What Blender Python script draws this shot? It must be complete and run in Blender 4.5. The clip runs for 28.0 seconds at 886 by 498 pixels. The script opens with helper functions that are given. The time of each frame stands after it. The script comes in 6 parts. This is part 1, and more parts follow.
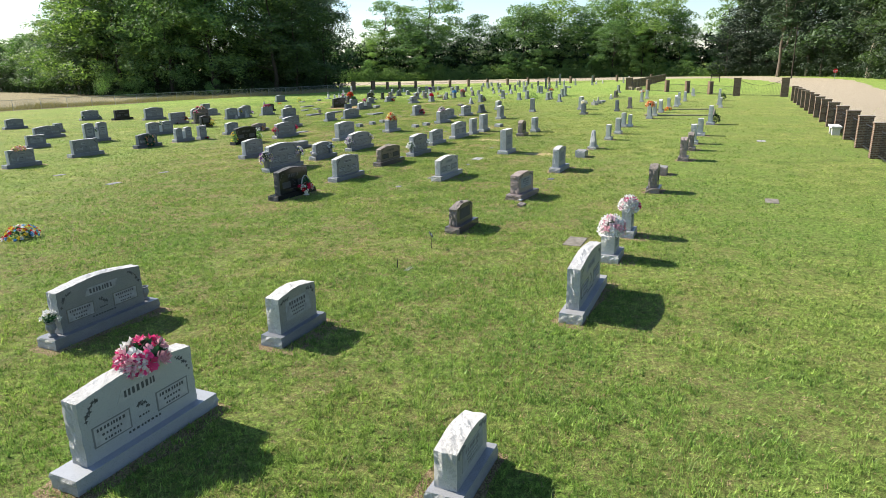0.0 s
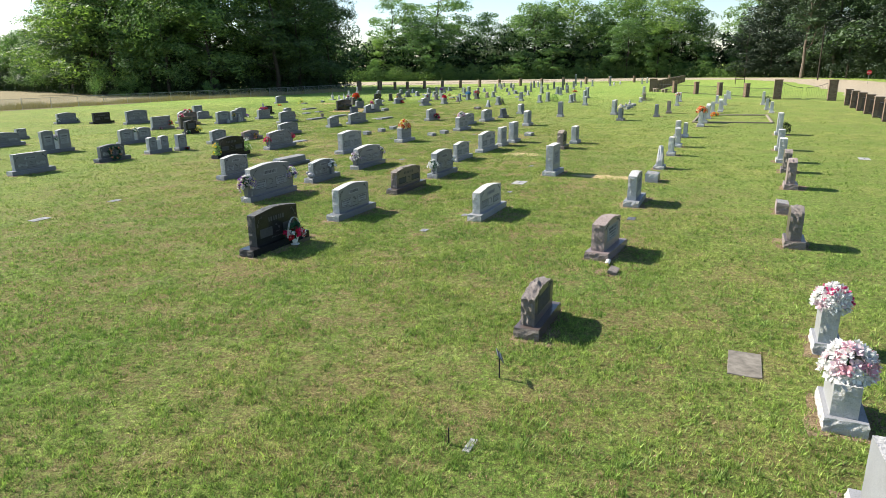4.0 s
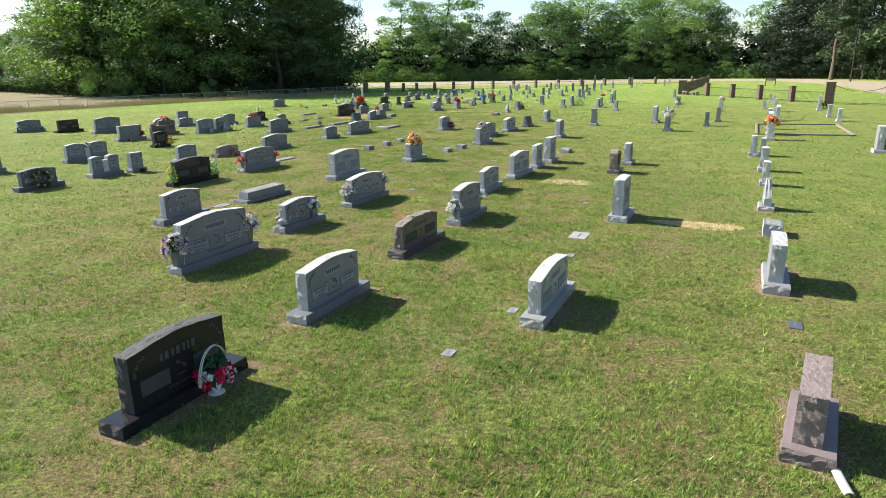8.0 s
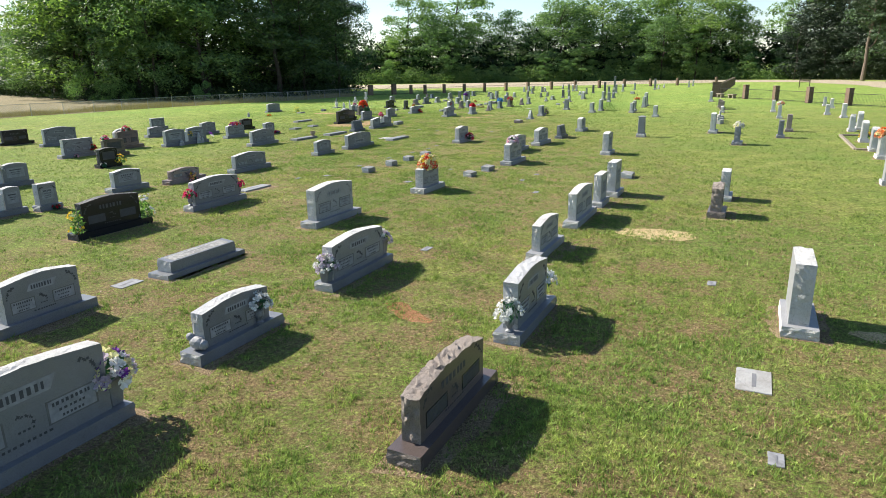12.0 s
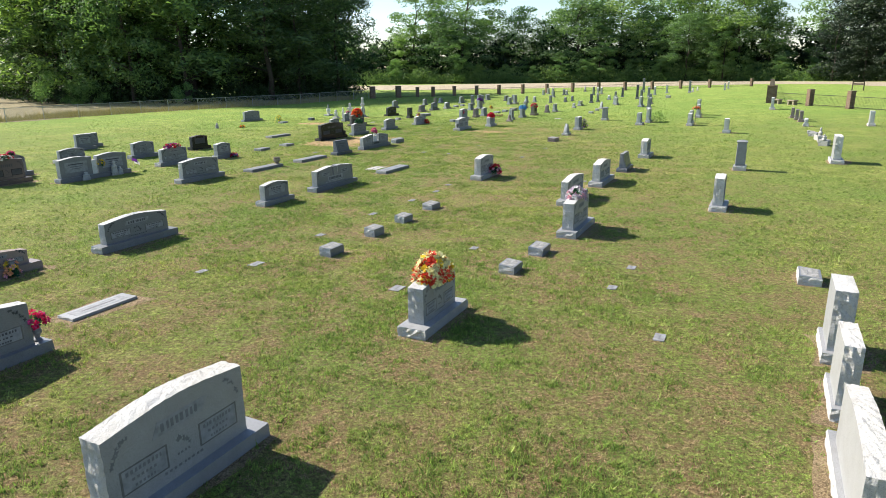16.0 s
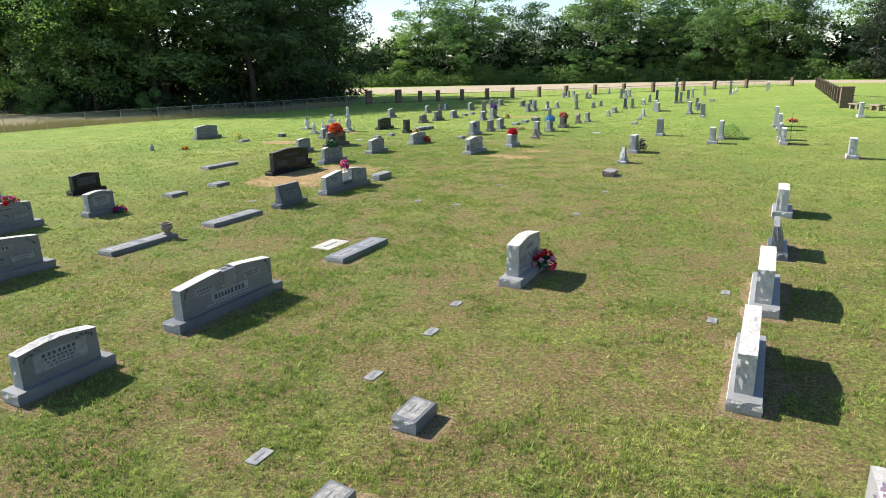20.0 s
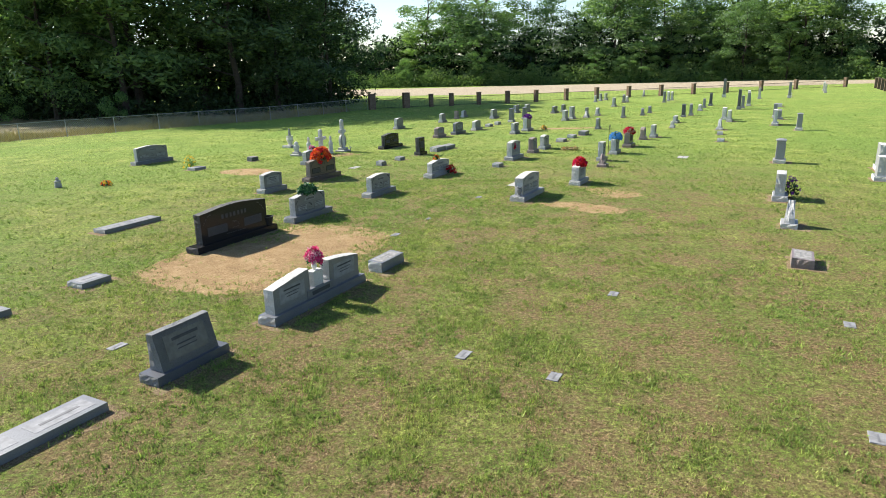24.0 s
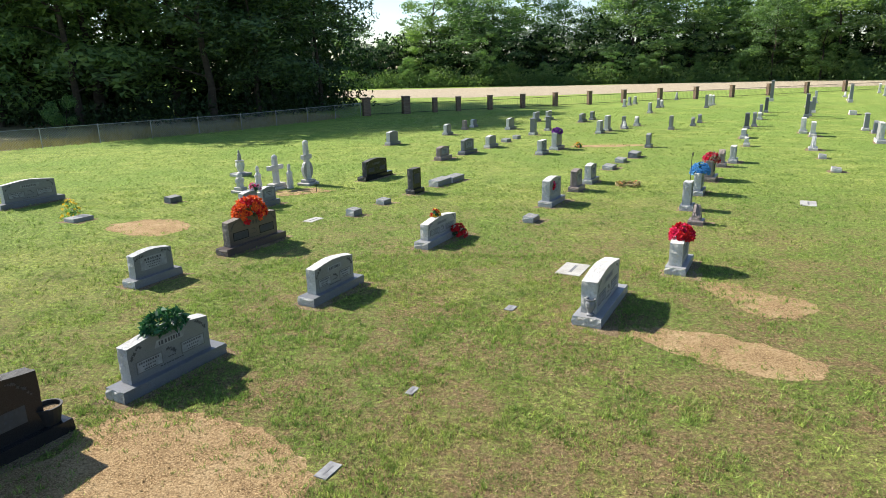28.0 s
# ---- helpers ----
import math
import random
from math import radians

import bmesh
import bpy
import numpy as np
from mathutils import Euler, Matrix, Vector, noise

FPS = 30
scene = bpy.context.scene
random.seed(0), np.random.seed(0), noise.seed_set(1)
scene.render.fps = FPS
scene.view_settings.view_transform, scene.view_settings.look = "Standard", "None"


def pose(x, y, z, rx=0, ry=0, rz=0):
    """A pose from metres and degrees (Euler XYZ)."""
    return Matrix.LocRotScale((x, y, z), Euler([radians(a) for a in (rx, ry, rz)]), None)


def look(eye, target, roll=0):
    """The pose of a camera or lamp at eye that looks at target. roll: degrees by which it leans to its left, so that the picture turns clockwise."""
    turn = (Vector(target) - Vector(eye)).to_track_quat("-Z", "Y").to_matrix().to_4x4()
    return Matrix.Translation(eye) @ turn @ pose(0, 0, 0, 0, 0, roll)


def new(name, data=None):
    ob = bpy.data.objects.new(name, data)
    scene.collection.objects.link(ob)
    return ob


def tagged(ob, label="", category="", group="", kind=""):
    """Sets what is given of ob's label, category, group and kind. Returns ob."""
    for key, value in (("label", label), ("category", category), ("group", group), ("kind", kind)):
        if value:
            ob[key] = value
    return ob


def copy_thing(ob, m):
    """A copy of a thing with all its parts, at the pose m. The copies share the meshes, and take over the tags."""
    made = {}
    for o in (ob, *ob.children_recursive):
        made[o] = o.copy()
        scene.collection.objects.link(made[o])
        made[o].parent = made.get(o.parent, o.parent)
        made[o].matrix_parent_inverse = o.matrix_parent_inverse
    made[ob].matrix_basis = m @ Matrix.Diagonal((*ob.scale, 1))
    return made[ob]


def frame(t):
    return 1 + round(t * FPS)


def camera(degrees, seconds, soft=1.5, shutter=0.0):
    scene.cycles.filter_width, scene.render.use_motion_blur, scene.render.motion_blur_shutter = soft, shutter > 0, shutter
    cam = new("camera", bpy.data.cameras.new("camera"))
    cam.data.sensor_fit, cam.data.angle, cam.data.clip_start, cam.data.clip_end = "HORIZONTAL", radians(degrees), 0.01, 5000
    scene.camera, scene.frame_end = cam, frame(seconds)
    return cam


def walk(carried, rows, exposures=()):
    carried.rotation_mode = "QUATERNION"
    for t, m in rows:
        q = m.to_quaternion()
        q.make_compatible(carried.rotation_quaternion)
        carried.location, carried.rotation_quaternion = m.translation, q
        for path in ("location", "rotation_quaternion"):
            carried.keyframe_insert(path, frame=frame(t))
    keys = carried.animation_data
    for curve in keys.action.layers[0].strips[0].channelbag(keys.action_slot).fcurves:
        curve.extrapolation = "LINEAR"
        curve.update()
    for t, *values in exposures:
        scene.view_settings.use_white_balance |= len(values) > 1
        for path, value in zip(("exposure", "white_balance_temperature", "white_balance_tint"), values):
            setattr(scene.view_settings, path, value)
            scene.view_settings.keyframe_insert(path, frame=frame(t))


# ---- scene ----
# ---- the camera and its way ----
cam = camera(69.5, 28.0, soft=0.5)
PATH = [
    (0, pose(0.000, 0.000, 4.000, 74.158, 1.107, -0.313)),
    (1, pose(-0.148, 1.451, 3.989, 74.215, 1.064, -0.164)),
    (2, pose(-0.357, 2.988, 3.977, 74.230, 1.008, -0.041)),
    (3, pose(-0.654, 4.675, 3.969, 74.185, 0.931, 0.044)),
    (4, pose(-0.938, 6.502, 3.977, 74.144, 0.866, 0.149)),
    (5, pose(-1.107, 8.414, 4.009, 74.170, 0.842, 0.326)),
    (6, pose(-1.205, 10.269, 4.039, 74.216, 0.849, 0.537)),
    (7, pose(-1.298, 11.963, 4.042, 74.225, 0.860, 0.736)),
    (8, pose(-1.408, 13.636, 4.038, 74.182, 0.834, 0.922)),
    (9, pose(-1.546, 15.440, 4.046, 74.105, 0.753, 1.103)),
    (10, pose(-1.713, 17.324, 4.036, 74.084, 0.717, 1.262)),
    (11, pose(-1.905, 19.239, 3.989, 74.184, 0.808, 1.385)),
    (12, pose(-2.111, 21.355, 3.960, 74.305, 0.925, 1.503)),
    (13, pose(-2.313, 23.841, 4.001, 74.336, 0.954, 1.647)),
    (14, pose(-2.480, 26.650, 4.069, 74.301, 0.899, 1.839)),
    (15, pose(-2.589, 29.679, 4.114, 74.256, 0.813, 2.071)),
    (16, pose(-2.647, 32.811, 4.139, 74.243, 0.795, 2.250)),
    (17, pose(-2.678, 35.943, 4.160, 74.287, 0.914, 2.311)),
    (18, pose(-2.719, 39.049, 4.176, 74.332, 1.066, 2.395)),
    (19, pose(-2.817, 42.112, 4.185, 74.327, 1.151, 2.622)),
    (20, pose(-3.034, 45.093, 4.186, 74.307, 1.277, 2.828)),
    (21, pose(-3.413, 47.975, 4.184, 74.309, 1.528, 2.860)),
    (22, pose(-3.882, 50.877, 4.194, 74.309, 1.696, 2.877)),
    (23, pose(-4.342, 53.886, 4.228, 74.283, 1.590, 3.051)),
    (24, pose(-4.687, 56.834, 4.263, 74.263, 1.383, 3.285)),
    (25, pose(-4.852, 59.555, 4.279, 74.279, 1.280, 3.452)),
    (26, pose(-4.938, 62.131, 4.288, 74.292, 1.276, 3.575)),
    (27, pose(-5.057, 64.684, 4.307, 74.258, 1.313, 3.703)),
    (28, pose(-5.208, 67.237, 4.334, 74.193, 1.369, 3.840)),
]
walk(cam, PATH)

# ---- sky, sun, exposure ----
SUN_AZ, SUN_EL = 297.0, 37.0        # degrees clockwise from +y, and above the horizon
world = bpy.data.worlds.new("sky")
scene.world = world
world.use_nodes = True
sky = world.node_tree.nodes.new("ShaderNodeTexSky")
sky.sky_type, sky.sun_disc = "NISHITA", False
sky.sun_elevation, sky.sun_rotation = radians(SUN_EL), radians(SUN_AZ)
sky.air_density, sky.dust_density, sky.ozone_density = 1.0, 0.4, 2.4
world.node_tree.links.new(sky.outputs[0], world.node_tree.nodes["Background"].inputs[0])
world.node_tree.nodes["Background"].inputs[1].default_value = 0.085
sun = bpy.data.lights.new("sun", "SUN")
sun.energy, sun.angle, sun.color = 5.0, radians(0.55), (1.0, 0.93, 0.83)
sun_dir = Vector((math.sin(radians(SUN_AZ)) * math.cos(radians(SUN_EL)), math.cos(radians(SUN_AZ)) * math.cos(radians(SUN_EL)), math.sin(radians(SUN_EL))))
new("sun", sun).matrix_world = look(sun_dir * 100, (0, 0, 0))
scene.view_settings.exposure = 1.17

# ---- materials ----
class Nodes:
    """A node material put together line by line."""
    def __init__(self, name):
        self.mat = bpy.data.materials.new(name)
        self.mat.use_nodes = True
        self.tree = self.mat.node_tree
        self.bsdf = self.tree.nodes["Principled BSDF"]
        self.pos = self.tree.nodes.new("ShaderNodeNewGeometry").outputs["Position"]

    def node(self, kind, **sets):
        n = self.tree.nodes.new(kind)
        for key, value in sets.items():
            n.inputs[key.replace("_", " ")].default_value = value
        return n

    def link(self, a, b):
        self.tree.links.new(a, b)

    def noise(self, scale, detail=3.0, rough=0.55, at=None):
        n = self.node("ShaderNodeTexNoise", Scale=scale, Detail=detail, Roughness=rough)
        self.link(at or self.pos, n.inputs["Vector"])
        return n.outputs["Fac"]

    def ramp(self, fac, *stops):
        n = self.tree.nodes.new("ShaderNodeValToRGB")
        while len(n.color_ramp.elements) < len(stops):
            n.color_ramp.elements.new(0.5)
        for e, (p, c) in zip(n.color_ramp.elements, stops):
            e.position, e.color = p, (*c, 1) if len(c) == 3 else c
        self.link(fac, n.inputs[0])
        return n.outputs[0]

    def mix(self, fac, a, b, mode="MIX"):
        n = self.tree.nodes.new("ShaderNodeMix")
        n.data_type, n.blend_type = "RGBA", mode
        for socket, value in ((n.inputs[0], fac), (n.inputs[6], a), (n.inputs[7], b)):
            if isinstance(value, (tuple, float, int)):
                socket.default_value = (*value, 1) if isinstance(value, tuple) else value
            else:
                self.link(value, socket)
        return n.outputs[2]

    def bump(self, height, strength, distance):
        n = self.node("ShaderNodeBump", Strength=strength, Distance=distance)
        self.link(height, n.inputs["Height"])
        self.link(n.outputs[0], self.bsdf.inputs["Normal"])

    def done(self, color, rough=0.8, spec=0.3, metal=0.0):
        if isinstance(color, tuple):
            self.bsdf.inputs["Base Color"].default_value = (*color, 1)
        else:
            self.link(color, self.bsdf.inputs["Base Color"])
        if isinstance(rough, float):
            self.bsdf.inputs["Roughness"].default_value = rough
        else:
            self.link(rough, self.bsdf.inputs["Roughness"])
        self.bsdf.inputs["Specular IOR Level"].default_value = spec
        self.bsdf.inputs["Metallic"].default_value = metal
        return self.mat


def grass_tint(n):
    """Lawn colour by place: lush, plain and yellowed green."""
    broad, mid = n.noise(0.16, 2.0), n.noise(0.9, 4.0, 0.7)
    green = n.ramp(mid, (0.32, (0.135, 0.225, 0.050)), (0.5, (0.225, 0.325, 0.078)), (0.68, (0.315, 0.385, 0.118)))
    green = n.mix(n.ramp(broad, (0.4, (0, 0, 0)), (0.62, (0.8, 0.8, 0.8))), green, (0.175, 0.295, 0.066))
    split, dry = n.node("ShaderNodeSeparateXYZ"), n.node("ShaderNodeMapRange", From_Min=6.0, From_Max=42.0)
    n.link(n.pos, split.inputs[0])
    n.link(split.outputs[1], dry.inputs["Value"])
    green = n.mix(1.0, green, n.mix(dry.outputs[0], (1.06, 1.08, 0.97), (1.16, 1.05, 1.0)), "MULTIPLY")
    lush = n.node("ShaderNodeMapRange", From_Min=64.0, From_Max=92.0)
    n.link(split.outputs[1], lush.inputs["Value"])
    green = n.mix(1.0, green, n.mix(lush.outputs[0], (1.0, 1.0, 1.0), (1.10, 1.13, 1.15)), "MULTIPLY")
    return n.mix(1.0, green, n.ramp(n.noise(8.0, 4.0, 0.7), (0.33, (0.5, 0.55, 0.5)), (0.5, (0.95, 0.95, 0.95)), (0.68, (1.5, 1.4, 1.4))), "MULTIPLY")


def lawn_material():
    """The ground under the blades: matted green, straw and brown earth, all mixed in small pieces."""
    n = Nodes("lawn")
    tint, fine = grass_tint(n), n.noise(7.0, 5.0, 0.75)
    straw = n.mix(n.ramp(n.noise(22.0, 3.0, 0.7), (0.4, (0, 0, 0)), (0.6, (1, 1, 1))), (0.43, 0.32, 0.175), (0.235, 0.155, 0.083))
    patch = n.ramp(n.noise(0.7, 6.0, 0.75), (0.43, (0.05, 0.05, 0.05)), (0.55, (1, 1, 1)))
    north = n.node("ShaderNodeMapRange", From_Min=3.0, From_Max=26.0, To_Min=0.35, To_Max=1.0)
    split = n.node("ShaderNodeSeparateXYZ")
    n.link(n.pos, split.inputs[0])
    n.link(split.outputs[1], north.inputs["Value"])
    beyond = n.node("ShaderNodeMapRange", From_Min=78.0, From_Max=92.0, To_Min=1.0, To_Max=0.15)
    n.link(split.outputs[1], beyond.inputs["Value"])
    aside = n.tree.nodes.new("ShaderNodeMath")
    aside.operation, aside.inputs[1].default_value = "ADD", 3.5
    n.link(split.outputs[0], aside.inputs[0])
    bare = n.tree.nodes.new("ShaderNodeMath")
    bare.operation = "ABSOLUTE"
    n.link(aside.outputs[0], bare.inputs[0])
    lane = n.node("ShaderNodeMapRange", From_Min=5.0, From_Max=13.0, To_Min=1.0, To_Max=0.25)
    n.link(bare.outputs[0], lane.inputs["Value"])
    thin = n.mix(1.0, n.mix(1.0, north.outputs[0], beyond.outputs[0], "MULTIPLY"), lane.outputs[0], "MULTIPLY")
    patch = n.mix(1.0, patch, thin, "MULTIPLY")
    c = n.mix(n.mix(1.0, patch, n.ramp(fine, (0.40, (0.25, 0.25, 0.25)), (0.52, (1, 1, 1))), "MULTIPLY"), tint, straw)
    # lit and shaded blades are painted as a bright and dark grain
    mosaic = n.noise(17.0, 6.0, 0.82)
    c = n.mix(1.0, c, n.ramp(mosaic, (0.49, (0.88, 0.89, 0.86)), (0.56, (1.28, 1.28, 1.2)), (0.66, (1.7, 1.62, 1.5))), "MULTIPLY")
    c = n.mix(n.mix(1.0, n.ramp(mosaic, (0.44, (0.7, 0.7, 0.7)), (0.52, (0, 0, 0))), thin, "MULTIPLY"), c, (0.265, 0.185, 0.098))
    c = n.mix(1.0, c, n.ramp(n.noise(52.0, 3.0, 0.7), (0.36, (0.62, 0.62, 0.6)), (0.5, (1, 1, 1)), (0.64, (1.38, 1.36, 1.3))), "MULTIPLY")
    # dark gaps: soil and the shade between blades, both put into the colour
    gaps = n.mix(thin, (0.35, 0.35, 0.35), (1.0, 1.0, 1.0))
    c = n.mix(n.mix(1.0, gaps, n.ramp(mosaic, (0.38, (1, 1, 1)), (0.43, (0, 0, 0))), "MULTIPLY"), c, (0.055, 0.050, 0.020))
    c = n.mix(n.mix(1.0, gaps, n.ramp(n.noise(95.0, 3.0, 0.8), (0.42, (0.6, 0.6, 0.6)), (0.5, (0, 0, 0))), "MULTIPLY"), c, (0.055, 0.050, 0.022))
    n.bump(n.noise(26.0, 6.0, 0.85), 1.0, 0.12)
    return n.done(c, 0.95, 0.1)


def blade_material(name, dry):
    n = Nodes(name)
    geo = n.tree.nodes.new("ShaderNodeNewGeometry")
    tint = n.mix(n.noise(1.7, 3.0), (0.47, 0.365, 0.205), (0.29, 0.19, 0.105)) if dry else grass_tint(n)
    high = (1.3, 1.26, 1.22) if dry else (1.5, 1.42, 1.25)
    c = n.mix(1.0, tint, n.ramp(geo.outputs["Random Per Island"], (0.0, (0.42, 0.46, 0.4)), (0.4, (0.92, 0.98, 0.84)), (0.75, tuple(v ** 0.6 for v in high)), (1.0, high)), "MULTIPLY")
    n.done(c, 0.55, 0.3)
    tr = n.node("ShaderNodeBsdfTranslucent")
    n.link(c, tr.inputs["Color"])
    mixer = n.node("ShaderNodeMixShader", Fac=0.15 if dry else 0.34)
    n.link(n.bsdf.outputs[0], mixer.inputs[1])
    n.link(tr.outputs[0], mixer.inputs[2])
    n.link(mixer.outputs[0], n.tree.nodes["Material Output"].inputs[0])
    return n.mat


def leaf_material(name, dark, light, share=0.35, rough=0.55, glow=(1.1, 1.25, 0.6)):
    """Foliage: every leaf a little different, every plant its own shade, light shining through."""
    n = Nodes(name)
    geo, info = n.tree.nodes.new("ShaderNodeNewGeometry"), n.tree.nodes.new("ShaderNodeObjectInfo")
    c = n.mix(geo.outputs["Random Per Island"], dark, light)
    if glow[2] < 1:
        c = n.mix(1.0, c, n.ramp(info.outputs["Random"], (0.0, (0.7, 0.78, 0.75)), (0.5, (1, 1, 1)), (1.0, (1.35, 1.2, 0.9))), "MULTIPLY")
    n.done(c, rough, 0.3)
    tr = n.node("ShaderNodeBsdfTranslucent")
    n.link(n.mix(1.0, c, glow, "MULTIPLY"), tr.inputs["Color"])
    mixer = n.node("ShaderNodeMixShader", Fac=share)
    n.link(n.bsdf.outputs[0], mixer.inputs[1])
    n.link(tr.outputs[0], mixer.inputs[2])
    n.link(mixer.outputs[0], n.tree.nodes["Material Output"].inputs[0])
    return n.mat


def granite(name, base, fleck, dark, rough=0.45, bump=0.0, bump_scale=18.0, stain=0.25, spec=0.5):
    """Speckled stone with weather stains; pitched stone is chipped, its hollows shaded in the colour."""
    n = Nodes(name)
    at = n.tree.nodes.new("ShaderNodeTexCoord").outputs["Object"]
    info = n.tree.nodes.new("ShaderNodeObjectInfo")
    speck, speck2 = n.noise(170.0, 2.0, 0.7, at), n.noise(80.0, 2.0, 0.6, at)
    c = n.mix(n.ramp(speck, (0.42, (0.1, 0.1, 0.1)), (0.6, (0.8, 0.8, 0.8))), base, fleck)
    c = n.mix(n.ramp(speck2, (0.56, (0, 0, 0)), (0.68, (0.6, 0.6, 0.6))), c, dark)
    blot = n.ramp(n.noise(2.6, 6.0, 0.7, at), (0.42, (0, 0, 0)), (0.72, (stain, stain, stain)))
    c = n.mix(blot, c, tuple(v * k for v, k in zip(base, (0.58, 0.53, 0.45))))
    c = n.mix(1.0, c, n.ramp(info.outputs["Random"], (0.0, (0.84, 0.85, 0.87)), (1.0, (1.12, 1.10, 1.06))), "MULTIPLY")
    if bump:
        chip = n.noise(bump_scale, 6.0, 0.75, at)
        # the chips' hollows get their shade as a darker base colour
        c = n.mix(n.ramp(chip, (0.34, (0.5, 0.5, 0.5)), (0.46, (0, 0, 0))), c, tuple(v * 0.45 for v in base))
        n.bump(chip, 1.0, bump)
    return n.done(c, rough, spec)


def plain(name, color, rough=0.6, spec=0.3, metal=0.0, vary=0.18, scale=9.0, bump=0.0):
    n = Nodes(name)
    at = n.tree.nodes.new("ShaderNodeTexCoord").outputs["Object"]
    f = n.noise(scale, 5.0, 0.65, at)
    c = n.ramp(f, (0.3, tuple(v * (1 - vary) for v in color)), (0.7, tuple(min(1.0, v * (1 + vary)) for v in color)))
    if bump:
        n.bump(f, 0.6, bump)
    return n.done(c, rough, spec, metal)


def earth_material(name, a, b, c):
    """Loose soil: blotches at two sizes, pale grit and dark crumbs."""
    n = Nodes(name)
    col = n.ramp(n.noise(1.6, 6.0, 0.75), (0.34, a), (0.5, b), (0.66, c))
    col = n.mix(n.ramp(n.noise(48.0, 3.0, 0.7), (0.45, (0, 0, 0)), (0.62, (0.7, 0.7, 0.7))), col, tuple(min(1, v * 1.6) for v in c))
    col = n.mix(n.ramp(n.noise(21.0, 5.0, 0.8), (0.36, (0.8, 0.8, 0.8)), (0.5, (0, 0, 0))), col, tuple(v * 0.55 for v in a))
    n.bump(n.noise(38.0, 4.0, 0.75), 1.0, 0.06)
    return n.done(col, 0.95, 0.1)


def brick_material():
    n = Nodes("fence_brick")
    tc = n.tree.nodes.new("ShaderNodeTexCoord").outputs["Object"]
    sep, comb = n.node("ShaderNodeSeparateXYZ"), n.node("ShaderNodeCombineXYZ")
    n.link(tc, sep.inputs[0])
    add = n.tree.nodes.new("ShaderNodeMath")
    n.link(sep.outputs[0], add.inputs[0]), n.link(sep.outputs[1], add.inputs[1])
    n.link(add.outputs[0], comb.inputs[0]), n.link(sep.outputs[2], comb.inputs[1])
    b = n.node("ShaderNodeTexBrick", Scale=1.0, Mortar_Size=0.008, Brick_Width=0.21, Row_Height=0.075, Color1=(0.105, 0.060, 0.040, 1), Color2=(0.225, 0.148, 0.094, 1), Mortar=(0.31, 0.28, 0.235, 1), Bias=-0.1)
    n.link(comb.outputs[0], b.inputs["Vector"])
    c = n.mix(n.ramp(n.noise(4.0, 4.0, 0.6, tc), (0.35, (0, 0, 0)), (0.75, (0.5, 0.5, 0.5))), b.outputs[0], (0.10, 0.06, 0.042))
    n.bump(b.outputs["Fac"], 0.7, -0.01)
    return n.done(c, 0.85, 0.2)


LAWN, BLADE, STRAW = lawn_material(), blade_material("grass_blade", False), blade_material("straw_blade", True)
# smooth faces hold shade in their colour; pitched edges are paler stone, also for sun
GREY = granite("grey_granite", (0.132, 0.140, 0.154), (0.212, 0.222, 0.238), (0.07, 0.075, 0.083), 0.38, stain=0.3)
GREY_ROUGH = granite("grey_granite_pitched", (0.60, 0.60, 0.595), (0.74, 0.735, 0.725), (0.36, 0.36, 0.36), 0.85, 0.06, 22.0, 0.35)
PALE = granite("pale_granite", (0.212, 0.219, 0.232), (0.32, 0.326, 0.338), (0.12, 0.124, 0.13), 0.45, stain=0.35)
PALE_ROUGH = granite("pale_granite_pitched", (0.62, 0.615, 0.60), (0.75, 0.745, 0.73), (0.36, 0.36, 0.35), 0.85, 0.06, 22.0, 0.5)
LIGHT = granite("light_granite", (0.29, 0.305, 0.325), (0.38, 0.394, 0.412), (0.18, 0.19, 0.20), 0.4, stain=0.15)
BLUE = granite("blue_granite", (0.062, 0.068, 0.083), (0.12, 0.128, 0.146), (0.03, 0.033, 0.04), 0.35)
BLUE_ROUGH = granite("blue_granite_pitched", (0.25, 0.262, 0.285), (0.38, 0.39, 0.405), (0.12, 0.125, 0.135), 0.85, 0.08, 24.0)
BLACK = granite("black_granite", (0.012, 0.012, 0.013), (0.035, 0.035, 0.037), (0.006, 0.006, 0.007), 0.12, stain=0.1, spec=0.22)
BLACK_ROUGH = granite("black_granite_pitched", (0.06, 0.06, 0.06), (0.15, 0.15, 0.15), (0.02, 0.02, 0.02), 0.7, 0.08)
BROWN = granite("brown_granite", (0.075, 0.058, 0.052), (0.14, 0.11, 0.10), (0.03, 0.025, 0.023), 0.3)
BROWN_ROUGH = granite("brown_granite_pitched", (0.27, 0.228, 0.20), (0.42, 0.36, 0.32), (0.11, 0.092, 0.082), 0.85, 0.08, 24.0)
ROSE = granite("rose_granite", (0.185, 0.145, 0.142), (0.27, 0.22, 0.215), (0.095, 0.075, 0.075), 0.4)
ROSE_ROUGH = granite("rose_granite_pitched", (0.31, 0.25, 0.235), (0.44, 0.365, 0.345), (0.14, 0.11, 0.105), 0.85, 0.09, 20.0)
MARBLE = granite("white_marble", (0.38, 0.375, 0.355), (0.47, 0.465, 0.445), (0.26, 0.255, 0.24), 0.65, 0.03, 12.0, 0.7)
PANEL = plain("frosted_panel", (0.232, 0.238, 0.248), 0.8, vary=0.25)
PANEL_DARK = plain("polished_panel", (0.14, 0.14, 0.14), 0.25, 0.5)
PANEL_BLACK = plain("frosted_dark_panel", (0.055, 0.055, 0.056), 0.7)
LICHEN = plain("weathered_panel", (0.27, 0.265, 0.25), 0.9, vary=0.45, scale=14.0)
INK = plain("engraved_dark", (0.062, 0.064, 0.069), 0.8)
